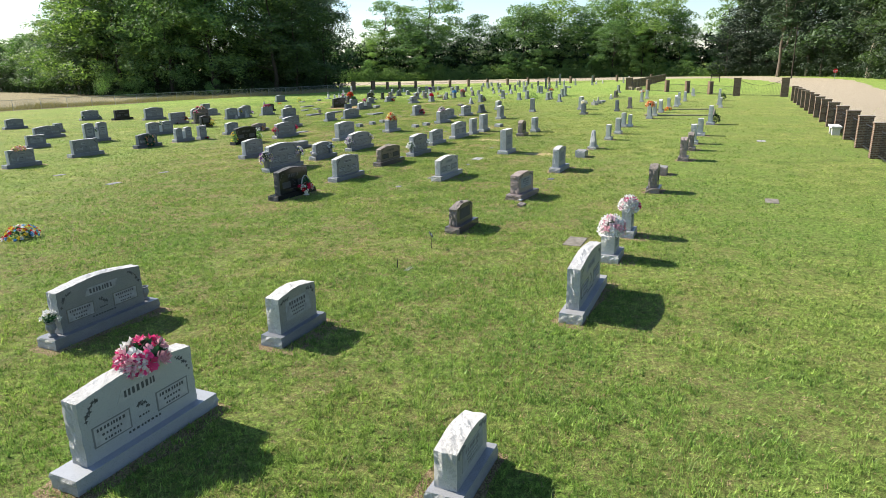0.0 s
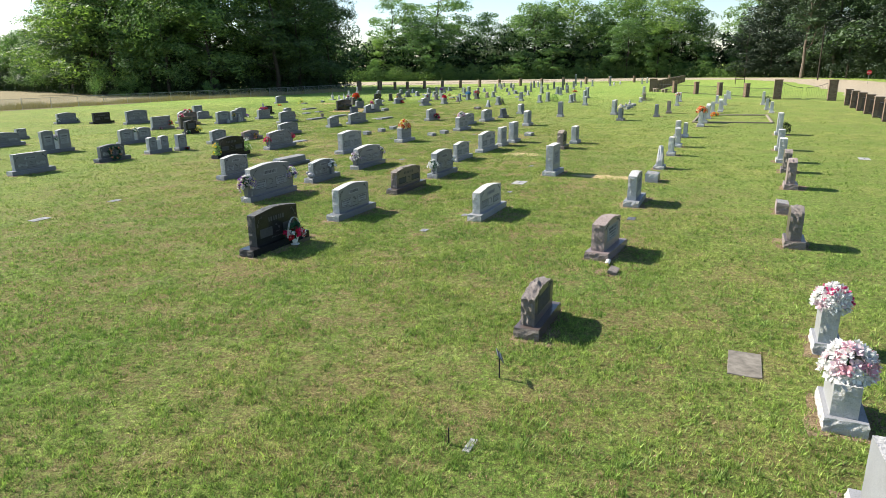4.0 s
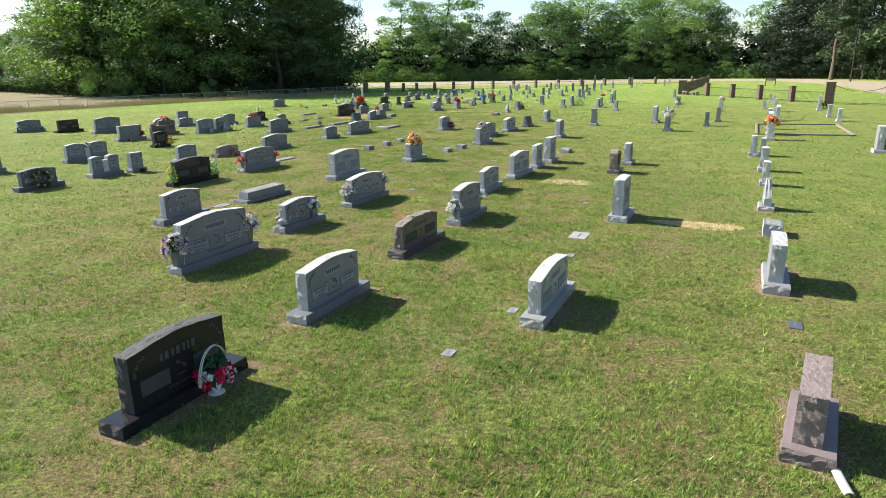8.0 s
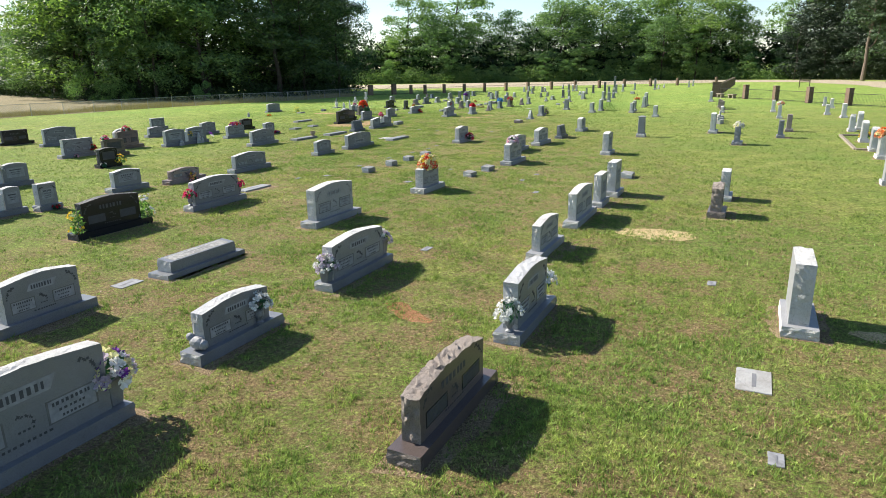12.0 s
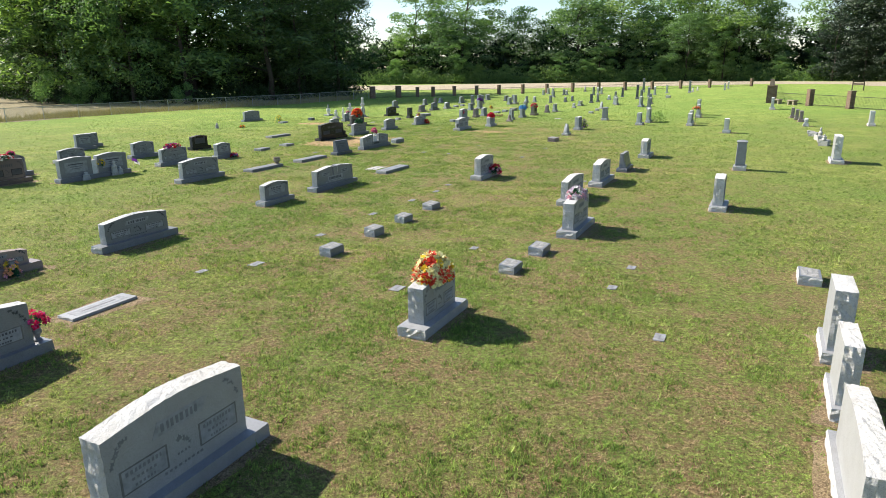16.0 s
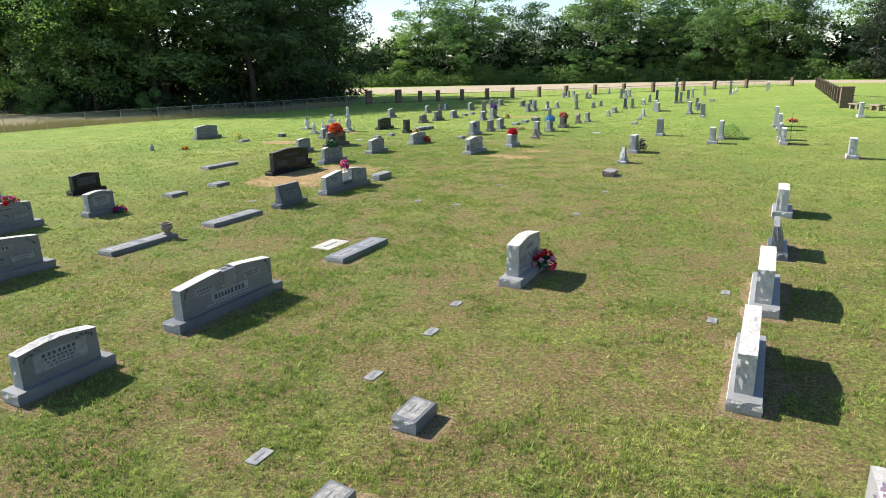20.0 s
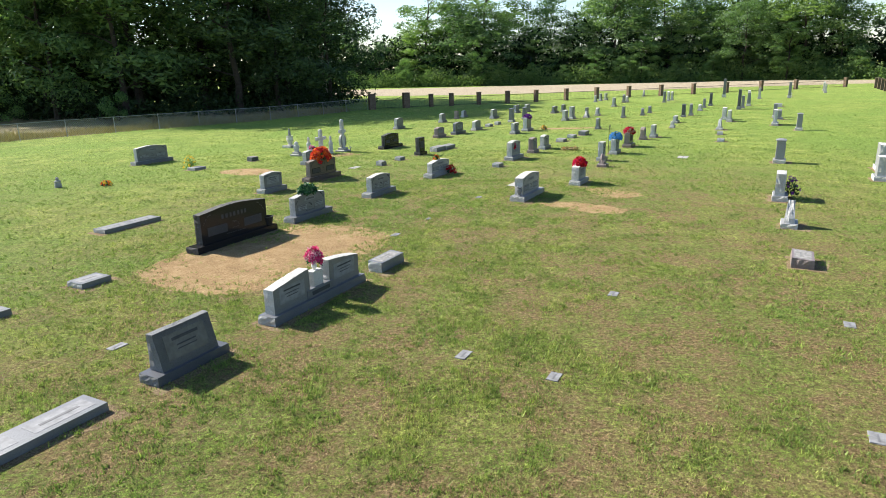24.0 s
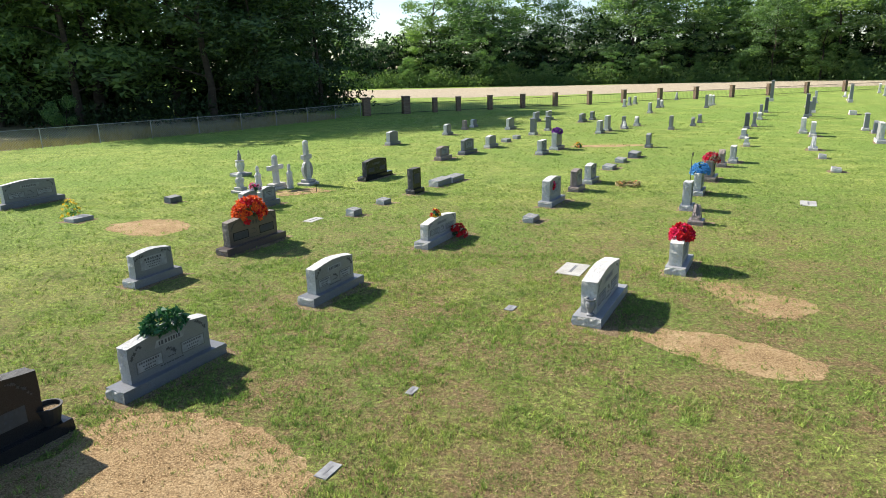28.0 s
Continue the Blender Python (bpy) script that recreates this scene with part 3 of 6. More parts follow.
def twin_stone(x, y, length, height, kind="grey", depth=0.38, gap=0.26, text="single", low_link=0.0):
    """Two tablets side by side on one base, with a vase block between them."""
    smooth, rough, words = STONES[kind]
    root = thing("twin_headstone", spot(x, y), f"{words} double headstone with two tablets on one base", "headstone", "headstones in the cemetery")
    base = 0.17
    part("base", plinth(bmesh.new(), length, depth, -0.03, base, 0.022), [smooth, rough], root)
    w = (length - 0.2 - gap) / 2
    for s in (-1, 1):
        shape = outline("serpentine" if gap < 0.5 else "flat", w, base, height)
        if gap >= 0.5:
            shape = [(px, pz - 0.13 * (0.5 + s * px / w) ** 1.3 * (pz - base) / (height - base)) for px, pz in shape]
        bm = tablet(bmesh.new(), shape, 0.22, 0.024)
        bmesh.ops.translate(bm, verts=bm.verts, vec=(s * (w + gap) / 2, 0, 0))
        face = part("tablet", bm, [smooth, rough], root)
        h = height - base
        for k, (zz, ww, tt, m) in enumerate(((0.5, 0.70, 0.52, PANEL), (0.64, 0.46, 0.05, INK), (0.52, 0.38, 0.022, INK), (0.42, 0.3, 0.022, INK))):
            c = s * (w + gap) / 2
            part("inscription_panel" if k == 0 else "lettering", box(bmesh.new(), c - ww * w / 2, c + ww * w / 2, -0.11 - (0.003 if k == 0 else 0.006), -0.108, base + (zz - tt / 2) * h, base + (zz + tt / 2) * h), m, face)
    bm = box(bmesh.new(), -min(0.14, gap * 0.42), min(0.14, gap * 0.42), -0.09, 0.09, base, base + (height - base) * (low_link or 0.72), bevel=0.01)
    part("vase_block", bm, [rough], root)
    if gap > 0.5:
        step = part("name_block", box(bmesh.new(), -gap / 2 - 0.1, gap / 2 + 0.1, -0.13, 0.12, base, base + 0.17, bevel=0.008), smooth, root)
        part("lettering", box(bmesh.new(), -gap * 0.44, gap * 0.44, -0.136, -0.128, base + 0.045, base + 0.12), INK, step)
    BARE.append((x, y, length, depth))
    return root


def notched_stone(x, y, length, height, kind="grey", depth=0.4):
    """A wide stone whose top has a square notch holding a small vase block."""
    smooth, rough, words = STONES[kind]
    root = thing("notched_headstone", spot(x, y), f"wide {words} headstone with a notched top", "headstone", "headstones in the cemetery")
    base, die = 0.17, length - 0.34
    part("base", plinth(bmesh.new(), length, depth, -0.03, base, 0.022), [smooth, rough], root)
    o = outline("serpentine", die, base, height)
    o = [p for p in o if not (abs(p[0]) < 0.165 and p[1] > base + 0.1)]
    i = next(k for k, p in enumerate(o) if p[0] > 0.1 and p[1] > base + 0.2)
    o[i:i] = [(-0.16, height - 0.005), (-0.155, height - 0.30), (0.155, height - 0.30), (0.16, height - 0.005)]
    face = part("tablet", tablet(bmesh.new(), o, 0.22, 0.02), [smooth, rough], root)
    block = part("vase_block", box(bmesh.new(), -0.125, 0.125, -0.125, 0.10, height - 0.36, height - 0.03, bevel=0.008), smooth, root)
    # the hole is a thin dark disc, its inner shade given by colour
    part("vase_hole", lathe(bmesh.new(), [(0.06, height - 0.032), (0.062, height - 0.028)], y=-0.01, seg=16), INK, block)
    writing(root, die, base, height, -0.11, kind, "notched", face)
    BARE.append((x, y, length, depth))


def tall_stone(x, y, height, kind="pale", width=0.5, depth=0.4, cap=True, slim=0.76):
    """A narrow upright marker on a stepped base, with a moulded cap."""
    smooth, rough, words = STONES[kind]
    root = thing("tall_marker", spot(x, y), f"tall narrow {words} marker on a stepped base", "headstone", "headstones in the cemetery")
    low = 0.16 * height
    part("base", plinth(bmesh.new(), width, depth, -0.03, low, 0.02), [smooth, rough], root)
    part("plinth", box(bmesh.new(), -width * 0.38, width * 0.38, -depth * 0.38, depth * 0.38, low, low + 0.1, bevel=0.012), smooth, root)
    w, d = width * slim / 2, depth * slim / 2
    top = height - (0.09 if cap else 0.0)
    part("shaft", box(bmesh.new(), -w, w, -d, d, low + 0.1, top, 0.08, 0.012), [smooth], root)
    if cap:
        bm = box(bmesh.new(), -w * 1.12, w * 1.12, -d * 1.12, d * 1.12, top, top + 0.04, bevel=0.008)
        box(bm, -w, w, -d, d, top + 0.04, height, 0.6)
        part("cap", bm, smooth, root)
    part("inscription_panel", box(bmesh.new(), -w * 0.7, w * 0.7, -d - 0.004, -d + 0.02, low + 0.2, low + 0.1 + (top - low) * 0.6), PANEL if kind != "blue" else PANEL_DARK, root)
    BARE.append((x, y, width, depth))


def slant_stone(x, y, length, height, kind="blue", depth=0.4):
    """A slant-faced stone that leans back on its base."""
    smooth, rough, words = STONES[kind]
    root = thing("slant_headstone", spot(x, y), f"{words} slant-faced headstone on a base", "headstone", "headstones in the cemetery")
    part("base", plinth(bmesh.new(), length, depth, -0.03, 0.15, 0.022), [smooth, rough], root)
    die = length - 0.3
    bm = tablet(bmesh.new(), outline("flat", die, 0.15, height), depth * 0.7, 0.02, top=0.55, lean=depth * 0.16)
    face = part("tablet", bm, [smooth, rough], root)
    h, t = height - 0.15, depth * 0.7
    tilt = math.atan2(0.275 * t + depth * 0.16, h)
    for w, low, high, proud, m in ((0.72, 0.2, 0.86, 0.004, PANEL_DARK if kind == "blue" else PANEL), (0.46, 0.66, 0.74, 0.007, INK), (0.34, 0.5, 0.54, 0.007, INK), (0.34, 0.4, 0.43, 0.007, INK)):
        bm = box(bmesh.new(), -w * die / 2, w * die / 2, -proud, 0.006, low * h / math.cos(tilt), high * h / math.cos(tilt))
        bmesh.ops.rotate(bm, verts=bm.verts, cent=(0, 0, 0), matrix=Matrix.Rotation(-tilt, 3, "X"))
        bmesh.ops.translate(bm, verts=bm.verts, vec=(0, -t / 2, 0.15))
        part("lettering" if m is INK else "inscription_panel", bm, m, face)
    BARE.append((x, y, length, depth))


def spire(x, y, height, kind="pale", width=0.6, depth=0.4):
    """A rough pointed stone on a base."""
    smooth, rough, words = STONES[kind]
    root = thing("pointed_marker", spot(x, y), f"rough-hewn pointed {words} marker on a base", "headstone", "headstones in the cemetery")
    part("base", plinth(bmesh.new(), width, depth, -0.03, 0.13, 0.02), [smooth, rough], root)
    w = width * 0.8
    o = [(-w / 2, 0.13), (-w * 0.46, height * 0.4), (-w * 0.33, height * 0.62), (-w * 0.2, height * 0.82), (-w * 0.07, height), (w * 0.1, height * 0.99), (w * 0.26, height * 0.78), (w * 0.38, height * 0.55), (w * 0.47, height * 0.35), (w / 2, 0.13)]
    part("tablet", tablet(bmesh.new(), o, depth * 0.62, 0.05, top=0.35), [smooth, rough], root)
    BARE.append((x, y, width, depth))


def bevel_marker(x, y, length, depth, height, kind="grey", turn=0.0):
    """A low block with a slightly sloping, lettered top."""
    smooth, rough, words = STONES[kind]
    root = thing("low_marker", spot(x, y, 0, turn), f"low {words} marker block set in the grass", "grave marker", "low markers in the cemetery")
    bm = plinth(bmesh.new(), length, depth, -0.03, height, 0.02)
    for v in bm.verts:
        if v.co.z > height - 1e-4:
            v.co.z += v.co.y / depth * min(0.035, height * 0.2)
    block = part("block", bm, [smooth, rough], root)
    tilt = math.atan2(min(0.035, height * 0.2), depth)
    for k, (w, t, m) in enumerate(((0.86, 0.78, LICHEN), (0.42, 0.05, SLATE), (0.30, 0.03, SLATE))):
        bm = box(bmesh.new(), -w * length / 2, w * length / 2, -t * depth / 2, t * depth / 2, -0.002, 0.003 + 0.003 * (k > 0))
        bmesh.ops.translate(bm, verts=bm.verts, vec=(0, (0, 0.1, -0.12)[k] * depth, 0))
        bmesh.ops.rotate(bm, verts=bm.verts, cent=(0, 0, 0), matrix=Matrix.Rotation(tilt, 3, "X"))
        bmesh.ops.translate(bm, verts=bm.verts, vec=(0, 0, height))
        part("inscription_panel" if k == 0 else "lettering", bm, m, root if k else block)
    BARE.append((x, y, length, depth))


def ledger(x, y, length, depth, height=0.12, kind="blue", panels=2):
    """A long flat slab lying over a grave."""
    smooth, rough, words = STONES[kind]
    root = thing("ledger_stone", spot(x, y), f"flat {words} ledger slab lying on a grave", "grave slab", "flat slabs in the cemetery")
    slab = part("slab", plinth(bmesh.new(), length, depth, -0.03, height, 0.012), [smooth, rough], root)
    for k in range(panels):
        c = length * ((k + 0.5) / panels - 0.5)
        part("inscription_panel", box(bmesh.new(), c - length * 0.4 / panels, c + length * 0.4 / panels, -depth * 0.3, depth * 0.3, height - 0.002, height + 0.003), PANEL, slab)
        part("lettering", box(bmesh.new(), c - length * 0.26 / panels, c + length * 0.26 / panels, -depth * 0.05, depth * 0.05, height, height + 0.006), FADED, root)
    BARE.append((x, y, length, depth))


def plaque(x, y, length, depth, material=SLATE, words="small grey", turn=0.0):
    """A flat tablet flush with the lawn."""
    if material is SLATE:
        length, depth = length * 0.85, depth * 0.85
    root = thing("flush_plaque", spot(x, y, 0, turn), f"{words} plaque set flush in the lawn", "grave marker", "flush plaques in the cemetery")
    part("plate", plinth(bmesh.new(), length, depth, -0.03, 0.014, 0.008), [material, material], root)
    if material is not SUNK:
        part("lettering", box(bmesh.new(), -length * 0.3, length * 0.3, -depth * 0.07, depth * 0.05, 0.013, 0.017), FADED, root)
    PLATES.append((x, y, length, depth))


headstone("serpentine", -3.42, 6.36, 1.92, 0.96, "light", 0.39, "double")
headstone("serpentine", -5.63, 9.85, 1.96, 0.91, "grey", 0.39, "double")
headstone("serpentine", -2.37, 9.40, 1.16, 0.79, "grey", 0.38, "single")
headstone("serpentine", 0.16, 5.54, 1.00, 0.62, "pale", 0.37, "single")
headstone("serpentine", 2.47, 10.53, 2.20, 0.95, "pale", 0.38, "double")
headstone("serpentine", 3.59, 13.11, 0.80, 0.61, "pale", 0.43, "single")
headstone("flat", 4.49, 15.00, 0.60, 0.68, "pale", 0.35, "single")
headstone("rough", 6.89, 20.45, 0.80, 0.91, "brown", 0.42, "single")
bevel_marker(8.29, 23.75, 0.60, 0.30, 0.30, "rose")
headstone("rough", 10.36, 27.29, 0.80, 0.98, "rose", 0.40, "single")
headstone("rough", 11.89, 30.50, 0.70, 0.86, "brown", 0.41, "single")
headstone("flat", 12.98, 33.01, 0.70, 0.98, "pale", 0.44, "single")
headstone("flat", 14.81, 36.75, 0.70, 0.96, "pale", 0.48, "single")
headstone("flat", 18.14, 43.49, 0.90, 1.22, "pale", 0.50, "single")
headstone("flat", 25.79, 59.97, 0.60, 0.89, "pale", 0.37, "single")
headstone("flat", 27.31, 63.91, 0.60, 0.92, "pale", 0.39, "single")
headstone("flat", 30.26, 70.78, 0.60, 1.23, "pale", 0.39)
headstone("rough", 0.50, 16.03, 1.32, 0.71, "brown", 0.39, "single")
headstone("serpentine", 2.57, 20.06, 1.45, 0.81, "rose", 0.50, "single", -6.5)
headstone("serpentine", 4.70, 25.33, 1.55, 0.94, "pale", 0.44, "single")
bevel_marker(6.36, 28.94, 0.70, 0.42, 0.30, "grey")
spire(7.54, 31.81, 0.89, "pale", 0.75)
headstone("flat", 9.27, 35.55, 0.55, 0.82, "pale", 0.36, "single")
headstone("flat", 10.62, 38.60, 0.55, 0.92, "pale", 0.42, "single")
headstone("flat", 12.58, 42.93, 0.55, 0.79, "pale", 0.32, "single")
headstone("flat", 12.15, 42.90, 0.54, 0.91, "pale", 0.41, "single")
headstone("serpentine", -4.96, 20.98, 2.03, 0.96, "black", 0.39, "double")
headstone("serpentine", -3.63, 24.31, 1.98, 0.90, "grey", 0.39, "double")
headstone("serpentine", 0.22, 24.11, 2.10, 0.82, "pale", 0.39, "double")
headstone("rough", -2.29, 28.07, 2.15, 0.81, "brown", 0.40, "double")
headstone("serpentine", -6.73, 27.17, 2.33, 1.10, "grey", 0.39, "double")
headstone("serpentine", -9.13, 31.20, 1.70, 0.87, "grey", 0.38, "double")
headstone("serpentine", -5.58, 30.31, 1.78, 0.77, "grey", 0.39, "double")
bevel_marker(-7.76, 34.36, 1.80, 0.36, 0.34, "grey")
ledger(-7.76, 34.36, 2.16, 0.56, 0.10, "grey", 0)
headstone("serpentine", -4.24, 33.59, 2.24, 0.90, "grey", 0.40, "double")
headstone("serpentine", -1.07, 31.02, 1.90, 0.98, "grey", 0.42, "double")
headstone("serpentine", -5.68, 38.50, 2.16, 1.06, "pale", 0.50, "double")
headstone("serpentine", -0.23, 35.22, 1.80, 0.80, "pale", 0.34, "double")
headstone("serpentine", 1.10, 38.27, 2.20, 0.94, "pale", 0.38, "double")
headstone("flat", 2.03, 40.22, 1.05, 0.95, "pale", 0.33, "single")
headstone("flat", 2.79, 41.77, 1.05, 1.08, "pale", 0.44, "single")
bevel_marker(4.05, 45.07, 0.67, 0.40, 0.18, "grey")
headstone("flat", 3.17, 30.89, 1.30, 1.12, "pale", 0.50, "single")
headstone("rough", 4.89, 38.68, 1.00, 0.91, "brown", 0.45, "single")
headstone("flat", 5.97, 40.87, 0.90, 0.89, "pale", 0.39, "single")
headstone("serpentine", -32.33, 60.27, 2.10, 0.88, "grey", 0.39, "double")
headstone("flat", -29.15, 59.76, 2.04, 0.87, "black", 0.39, "double")
headstone("serpentine", -25.88, 58.99, 2.40, 1.08, "grey", 0.39, "double")
headstone("flat", -21.54, 53.41, 2.04, 0.91, "grey", 0.39, "double")
headstone("flat", -24.50, 68.51, 1.25, 0.87, "grey", 0.38, "single")
headstone("serpentine", -20.84, 57.09, 1.74, 0.99, "brown", 0.38, "double")
headstone("serpentine", -17.92, 49.55, 1.12, 0.86, "black", 0.38, "single")
headstone("serpentine", -12.69, 45.32, 1.76, 0.54, "rose", 0.38, "double")
headstone("serpentine", -9.77, 40.79, 2.26, 0.92, "grey", 0.39, "double")
headstone("serpentine", -11.33, 37.51, 2.22, 0.96, "black", 0.39, "double")
headstone("serpentine", -14.03, 43.60, 1.52, 0.76, "grey", 0.38, "single")
headstone("flat", -14.87, 40.36, 0.72, 0.82, "grey", 0.38, "single")
twin_stone(-19.14, 44.22, 2.33, 0.86, "grey")
twin_stone(-15.70, 39.40, 1.43, 0.83, "grey")
headstone("serpentine", -16.63, 36.55, 1.73, 0.77, "blue", 0.38, "double")
twin_stone(-21.45, 40.27, 1.78, 1.16, "grey")
headstone("serpentine", -33.78, 51.59, 1.82, 0.79, "grey", 0.38, "double")
headstone("serpentine", -26.36, 43.45, 2.26, 0.78, "grey", 0.39, "double")
headstone("flat", -23.47, 37.45, 1.40, 0.71, "grey", 0.38, "single")
headstone("flat", -19.28, 29.43, 1.63, 0.78, "grey", 0.38, "double")
headstone("flat", -18.28, 33.07, 1.86, 0.84, "grey", 0.38, "double")
headstone("flat", -28.05, 47.66, 0.77, 0.64, "grey", 0.38, "single")
headstone("serpentine", -11.06, 48.13, 2.24, 0.76, "grey", 0.39, "double")
headstone("oval", -21.96, 58.84, 1.70, 0.95, "grey", 0.38, "double")
headstone("serpentine", -19.76, 53.53, 1.47, 0.88, "brown", 0.38, "single")
headstone("flat", -24.99, 69.74, 1.58, 0.80, "grey", 0.38, "double")
headstone("serpentine", -22.18, 63.52, 1.72, 0.65, "grey", 0.38, "double")
twin_stone(-18.16, 58.53, 3.20, 0.95, "grey")
headstone("serpentine", -19.29, 64.91, 1.65, 0.81, "grey", 0.38, "double")
headstone("serpentine", -16.50, 62.27, 1.87, 0.82, "grey", 0.39, "double")
headstone("serpentine", -17.74, 68.21, 1.36, 0.77, "black", 0.38, "single")
headstone("serpentine", -14.96, 64.39, 1.11, 0.76, "grey", 0.38, "single")
headstone("serpentine", -13.42, 57.83, 2.26, 0.88, "grey", 0.39, "double")
headstone("serpentine", -8.98, 53.11, 1.43, 0.71, "grey", 0.38, "single")
notched_stone(-7.67, 56.03, 2.56, 0.80)
slant_stone(-9.19, 65.47, 1.34, 0.71, "blue")
twin_stone(-7.90, 68.32, 2.76, 0.75, "grey", gap=0.6, low_link=0.8)
headstone("serpentine", -11.25, 72.91, 2.84, 1.03, "black", 0.39, "double")
headstone("serpentine", -21.56, 88.69, 2.25, 0.89, "grey", 0.39, "double")
headstone("serpentine", -9.98, 75.68, 1.84, 0.78, "grey", 0.39, "double")
headstone("serpentine", -12.55, 80.11, 1.21, 0.73, "grey", 0.38, "single")
headstone("serpentine", -8.36, 79.28, 1.65, 0.74, "grey", 0.39, "double")
headstone("serpentine", -11.33, 82.92, 2.11, 0.87, "brown", 0.39, "double")
headstone("serpentine", -6.48, 83.39, 1.97, 0.66, "pale", 0.39, "double")
headstone("serpentine", -3.13, 78.48, 2.01, 0.83, "pale", 0.50, "double")
headstone("serpentine", -1.04, 80.92, 1.20, 0.73, "pale", 0.42, "single")
twin_stone(-12.86, 87.70, 1.69, 0.64, "grey")
headstone("serpentine", -9.90, 93.50, 2.02, 0.82, "black", 0.39, "double")
headstone("flat", -7.86, 90.04, 0.70, 0.90, "black", 0.37, "single")
bevel_marker(-7.05, 91.66, 1.11, 0.41, 0.23, "grey")
bevel_marker(-6.56, 92.53, 1.00, 0.40, 0.21, "grey")
headstone("serpentine", -10.91, 105.59, 1.15, 0.80, "grey", 0.38)
headstone("serpentine", -7.42, 98.82, 1.16, 0.65, "rose", 0.38, "single")
headstone("serpentine", -6.27, 100.94, 1.53, 0.78, "blue", 0.39, "single")
headstone("serpentine", -5.03, 103.45, 1.15, 0.67, "grey", 0.38)
bevel_marker(-4.11, 106.06, 0.68, 0.35, 0.18, "grey")
bevel_marker(-3.43, 107.57, 0.56, 0.31, 0.21, "grey")
headstone("serpentine", -3.13, 87.95, 1.41, 0.88, "pale", 0.46, "single")
headstone("serpentine", -2.04, 90.19, 0.82, 0.77, "rose", 0.37, "single")
headstone("serpentine", -1.29, 91.79, 0.97, 0.73, "grey", 0.38, "single")
bevel_marker(-3.97, 85.42, 0.51, 0.32, 0.17, "grey")
bevel_marker(0.01, 95.08, 0.76, 0.43, 0.16, "grey")
bevel_marker(0.87, 97.01, 0.72, 0.39, 0.18, "grey")
bevel_marker(1.84, 98.61, 0.93, 0.44, 0.25, "blue")
headstone("flat", 0.87, 86.85, 0.55, 0.86, "grey", 0.38, "single")
spire(0.57, 84.98, 0.55, "rose", 0.45)
headstone("flat", 1.97, 89.32, 0.97, 0.74, "grey", 0.37, "single")
headstone("flat", 3.23, 92.01, 1.10, 0.77, "brown", 0.46, "single")
headstone("rough", 4.77, 95.27, 0.54, 0.74, "rose", 0.38, "single")
headstone("flat", 5.67, 96.45, 0.82, 0.73, "pale", 0.36, "single")
headstone("flat", -2.45, 100.24, 0.97, 0.70, "grey", 0.38, "single")
headstone("flat", -1.50, 102.15, 1.11, 0.89, "grey", 0.48)
tall_stone(-2.25, 109.76, 1.11, "grey", 0.59, 0.42)
tall_stone(-1.03, 112.56, 1.00, "grey", 0.50, 0.36)
headstone("serpentine", -3.57, 114.19, 1.27, 0.79, "grey", 0.38)
headstone("flat", -1.27, 120.49, 1.27, 0.73, "grey", 0.38)
headstone("flat", -0.12, 121.90, 1.24, 0.71, "grey", 0.38)
headstone("serpentine", -7.91, 110.80, 0.85, 0.72, "grey", 0.38)
headstone("flat", -6.87, 114.41, 0.44, 0.66, "rose", 0.37)
headstone("serpentine", -6.26, 116.21, 0.74, 0.59, "grey", 0.37)
headstone("serpentine", 2.26, 119.15, 1.34, 0.66, "blue", 0.39)
headstone("serpentine", 3.31, 120.93, 0.88, 0.68, "blue", 0.37)
headstone("flat", 2.13, 110.25, 0.97, 0.80, "grey", 0.38)
headstone("flat", 2.87, 111.67, 0.95, 1.01, "grey", 0.37)
headstone("oval", 3.38, 102.28, 0.50, 0.76, "blue", 0.34)
headstone("flat", 7.12, 111.82, 0.50, 0.90, "blue", 0.34)
headstone("rough", 9.20, 113.92, 0.50, 0.63, "blue", 0.34)
headstone("oval", 10.45, 116.46, 0.50, 0.63, "blue", 0.34)
headstone("flat", 4.52, 114.44, 0.51, 0.72, "blue", 0.34)
headstone("flat", 9.39, 127.18, 0.84, 0.90, "grey", 0.37)
headstone("flat", 9.02, 136.40, 0.60, 0.78, "grey", 0.36)
headstone("flat", 10.10, 139.19, 0.79, 0.86, "grey", 0.37)
headstone("flat", 11.09, 140.98, 0.83, 0.82, "grey", 0.37)
headstone("flat", 9.72, 106.02, 1.14, 0.50, "grey", 0.39)
headstone("flat", 8.39, 102.12, 0.48, 0.46, "pale", 0.31)
tall_stone(11.89, 111.40, 1.05, "blue", 0.54, 0.36)
headstone("oval", 12.95, 112.85, 0.51, 0.97, "blue", 0.34)
headstone("flat", 17.12, 122.21, 0.53, 0.87, "blue", 0.34)
tall_stone(18.72, 125.19, 1.28, "blue", 0.56, 0.36)
tall_stone(25.74, 141.14, 2.26, "grey", 0.58, 0.43)
headstone("flat", 14.04, 108.20, 1.10, 0.90, "pale", 0.43)
headstone("flat", 13.74, 106.33, 1.07, 0.82, "grey", 0.37)
spire(10.89, 100.26, 0.68, "pale", 0.74)
tall_stone(19.16, 118.90, 1.83, "blue", 0.58, 0.36)
tall_stone(18.16, 109.04, 1.08, "pale", 0.56, 0.36)
headstone("flat", 15.56, 102.90, 1.56, 1.04, "pale", 0.42)
tall_stone(31.62, 136.52, 1.84, "pale", 0.57, 0.40)
bevel_marker(23.86, 121.32, 0.96, 0.50, 0.30, "pale")
bevel_marker(9.87, 97.22, 0.40, 0.30, 0.19, "pale")
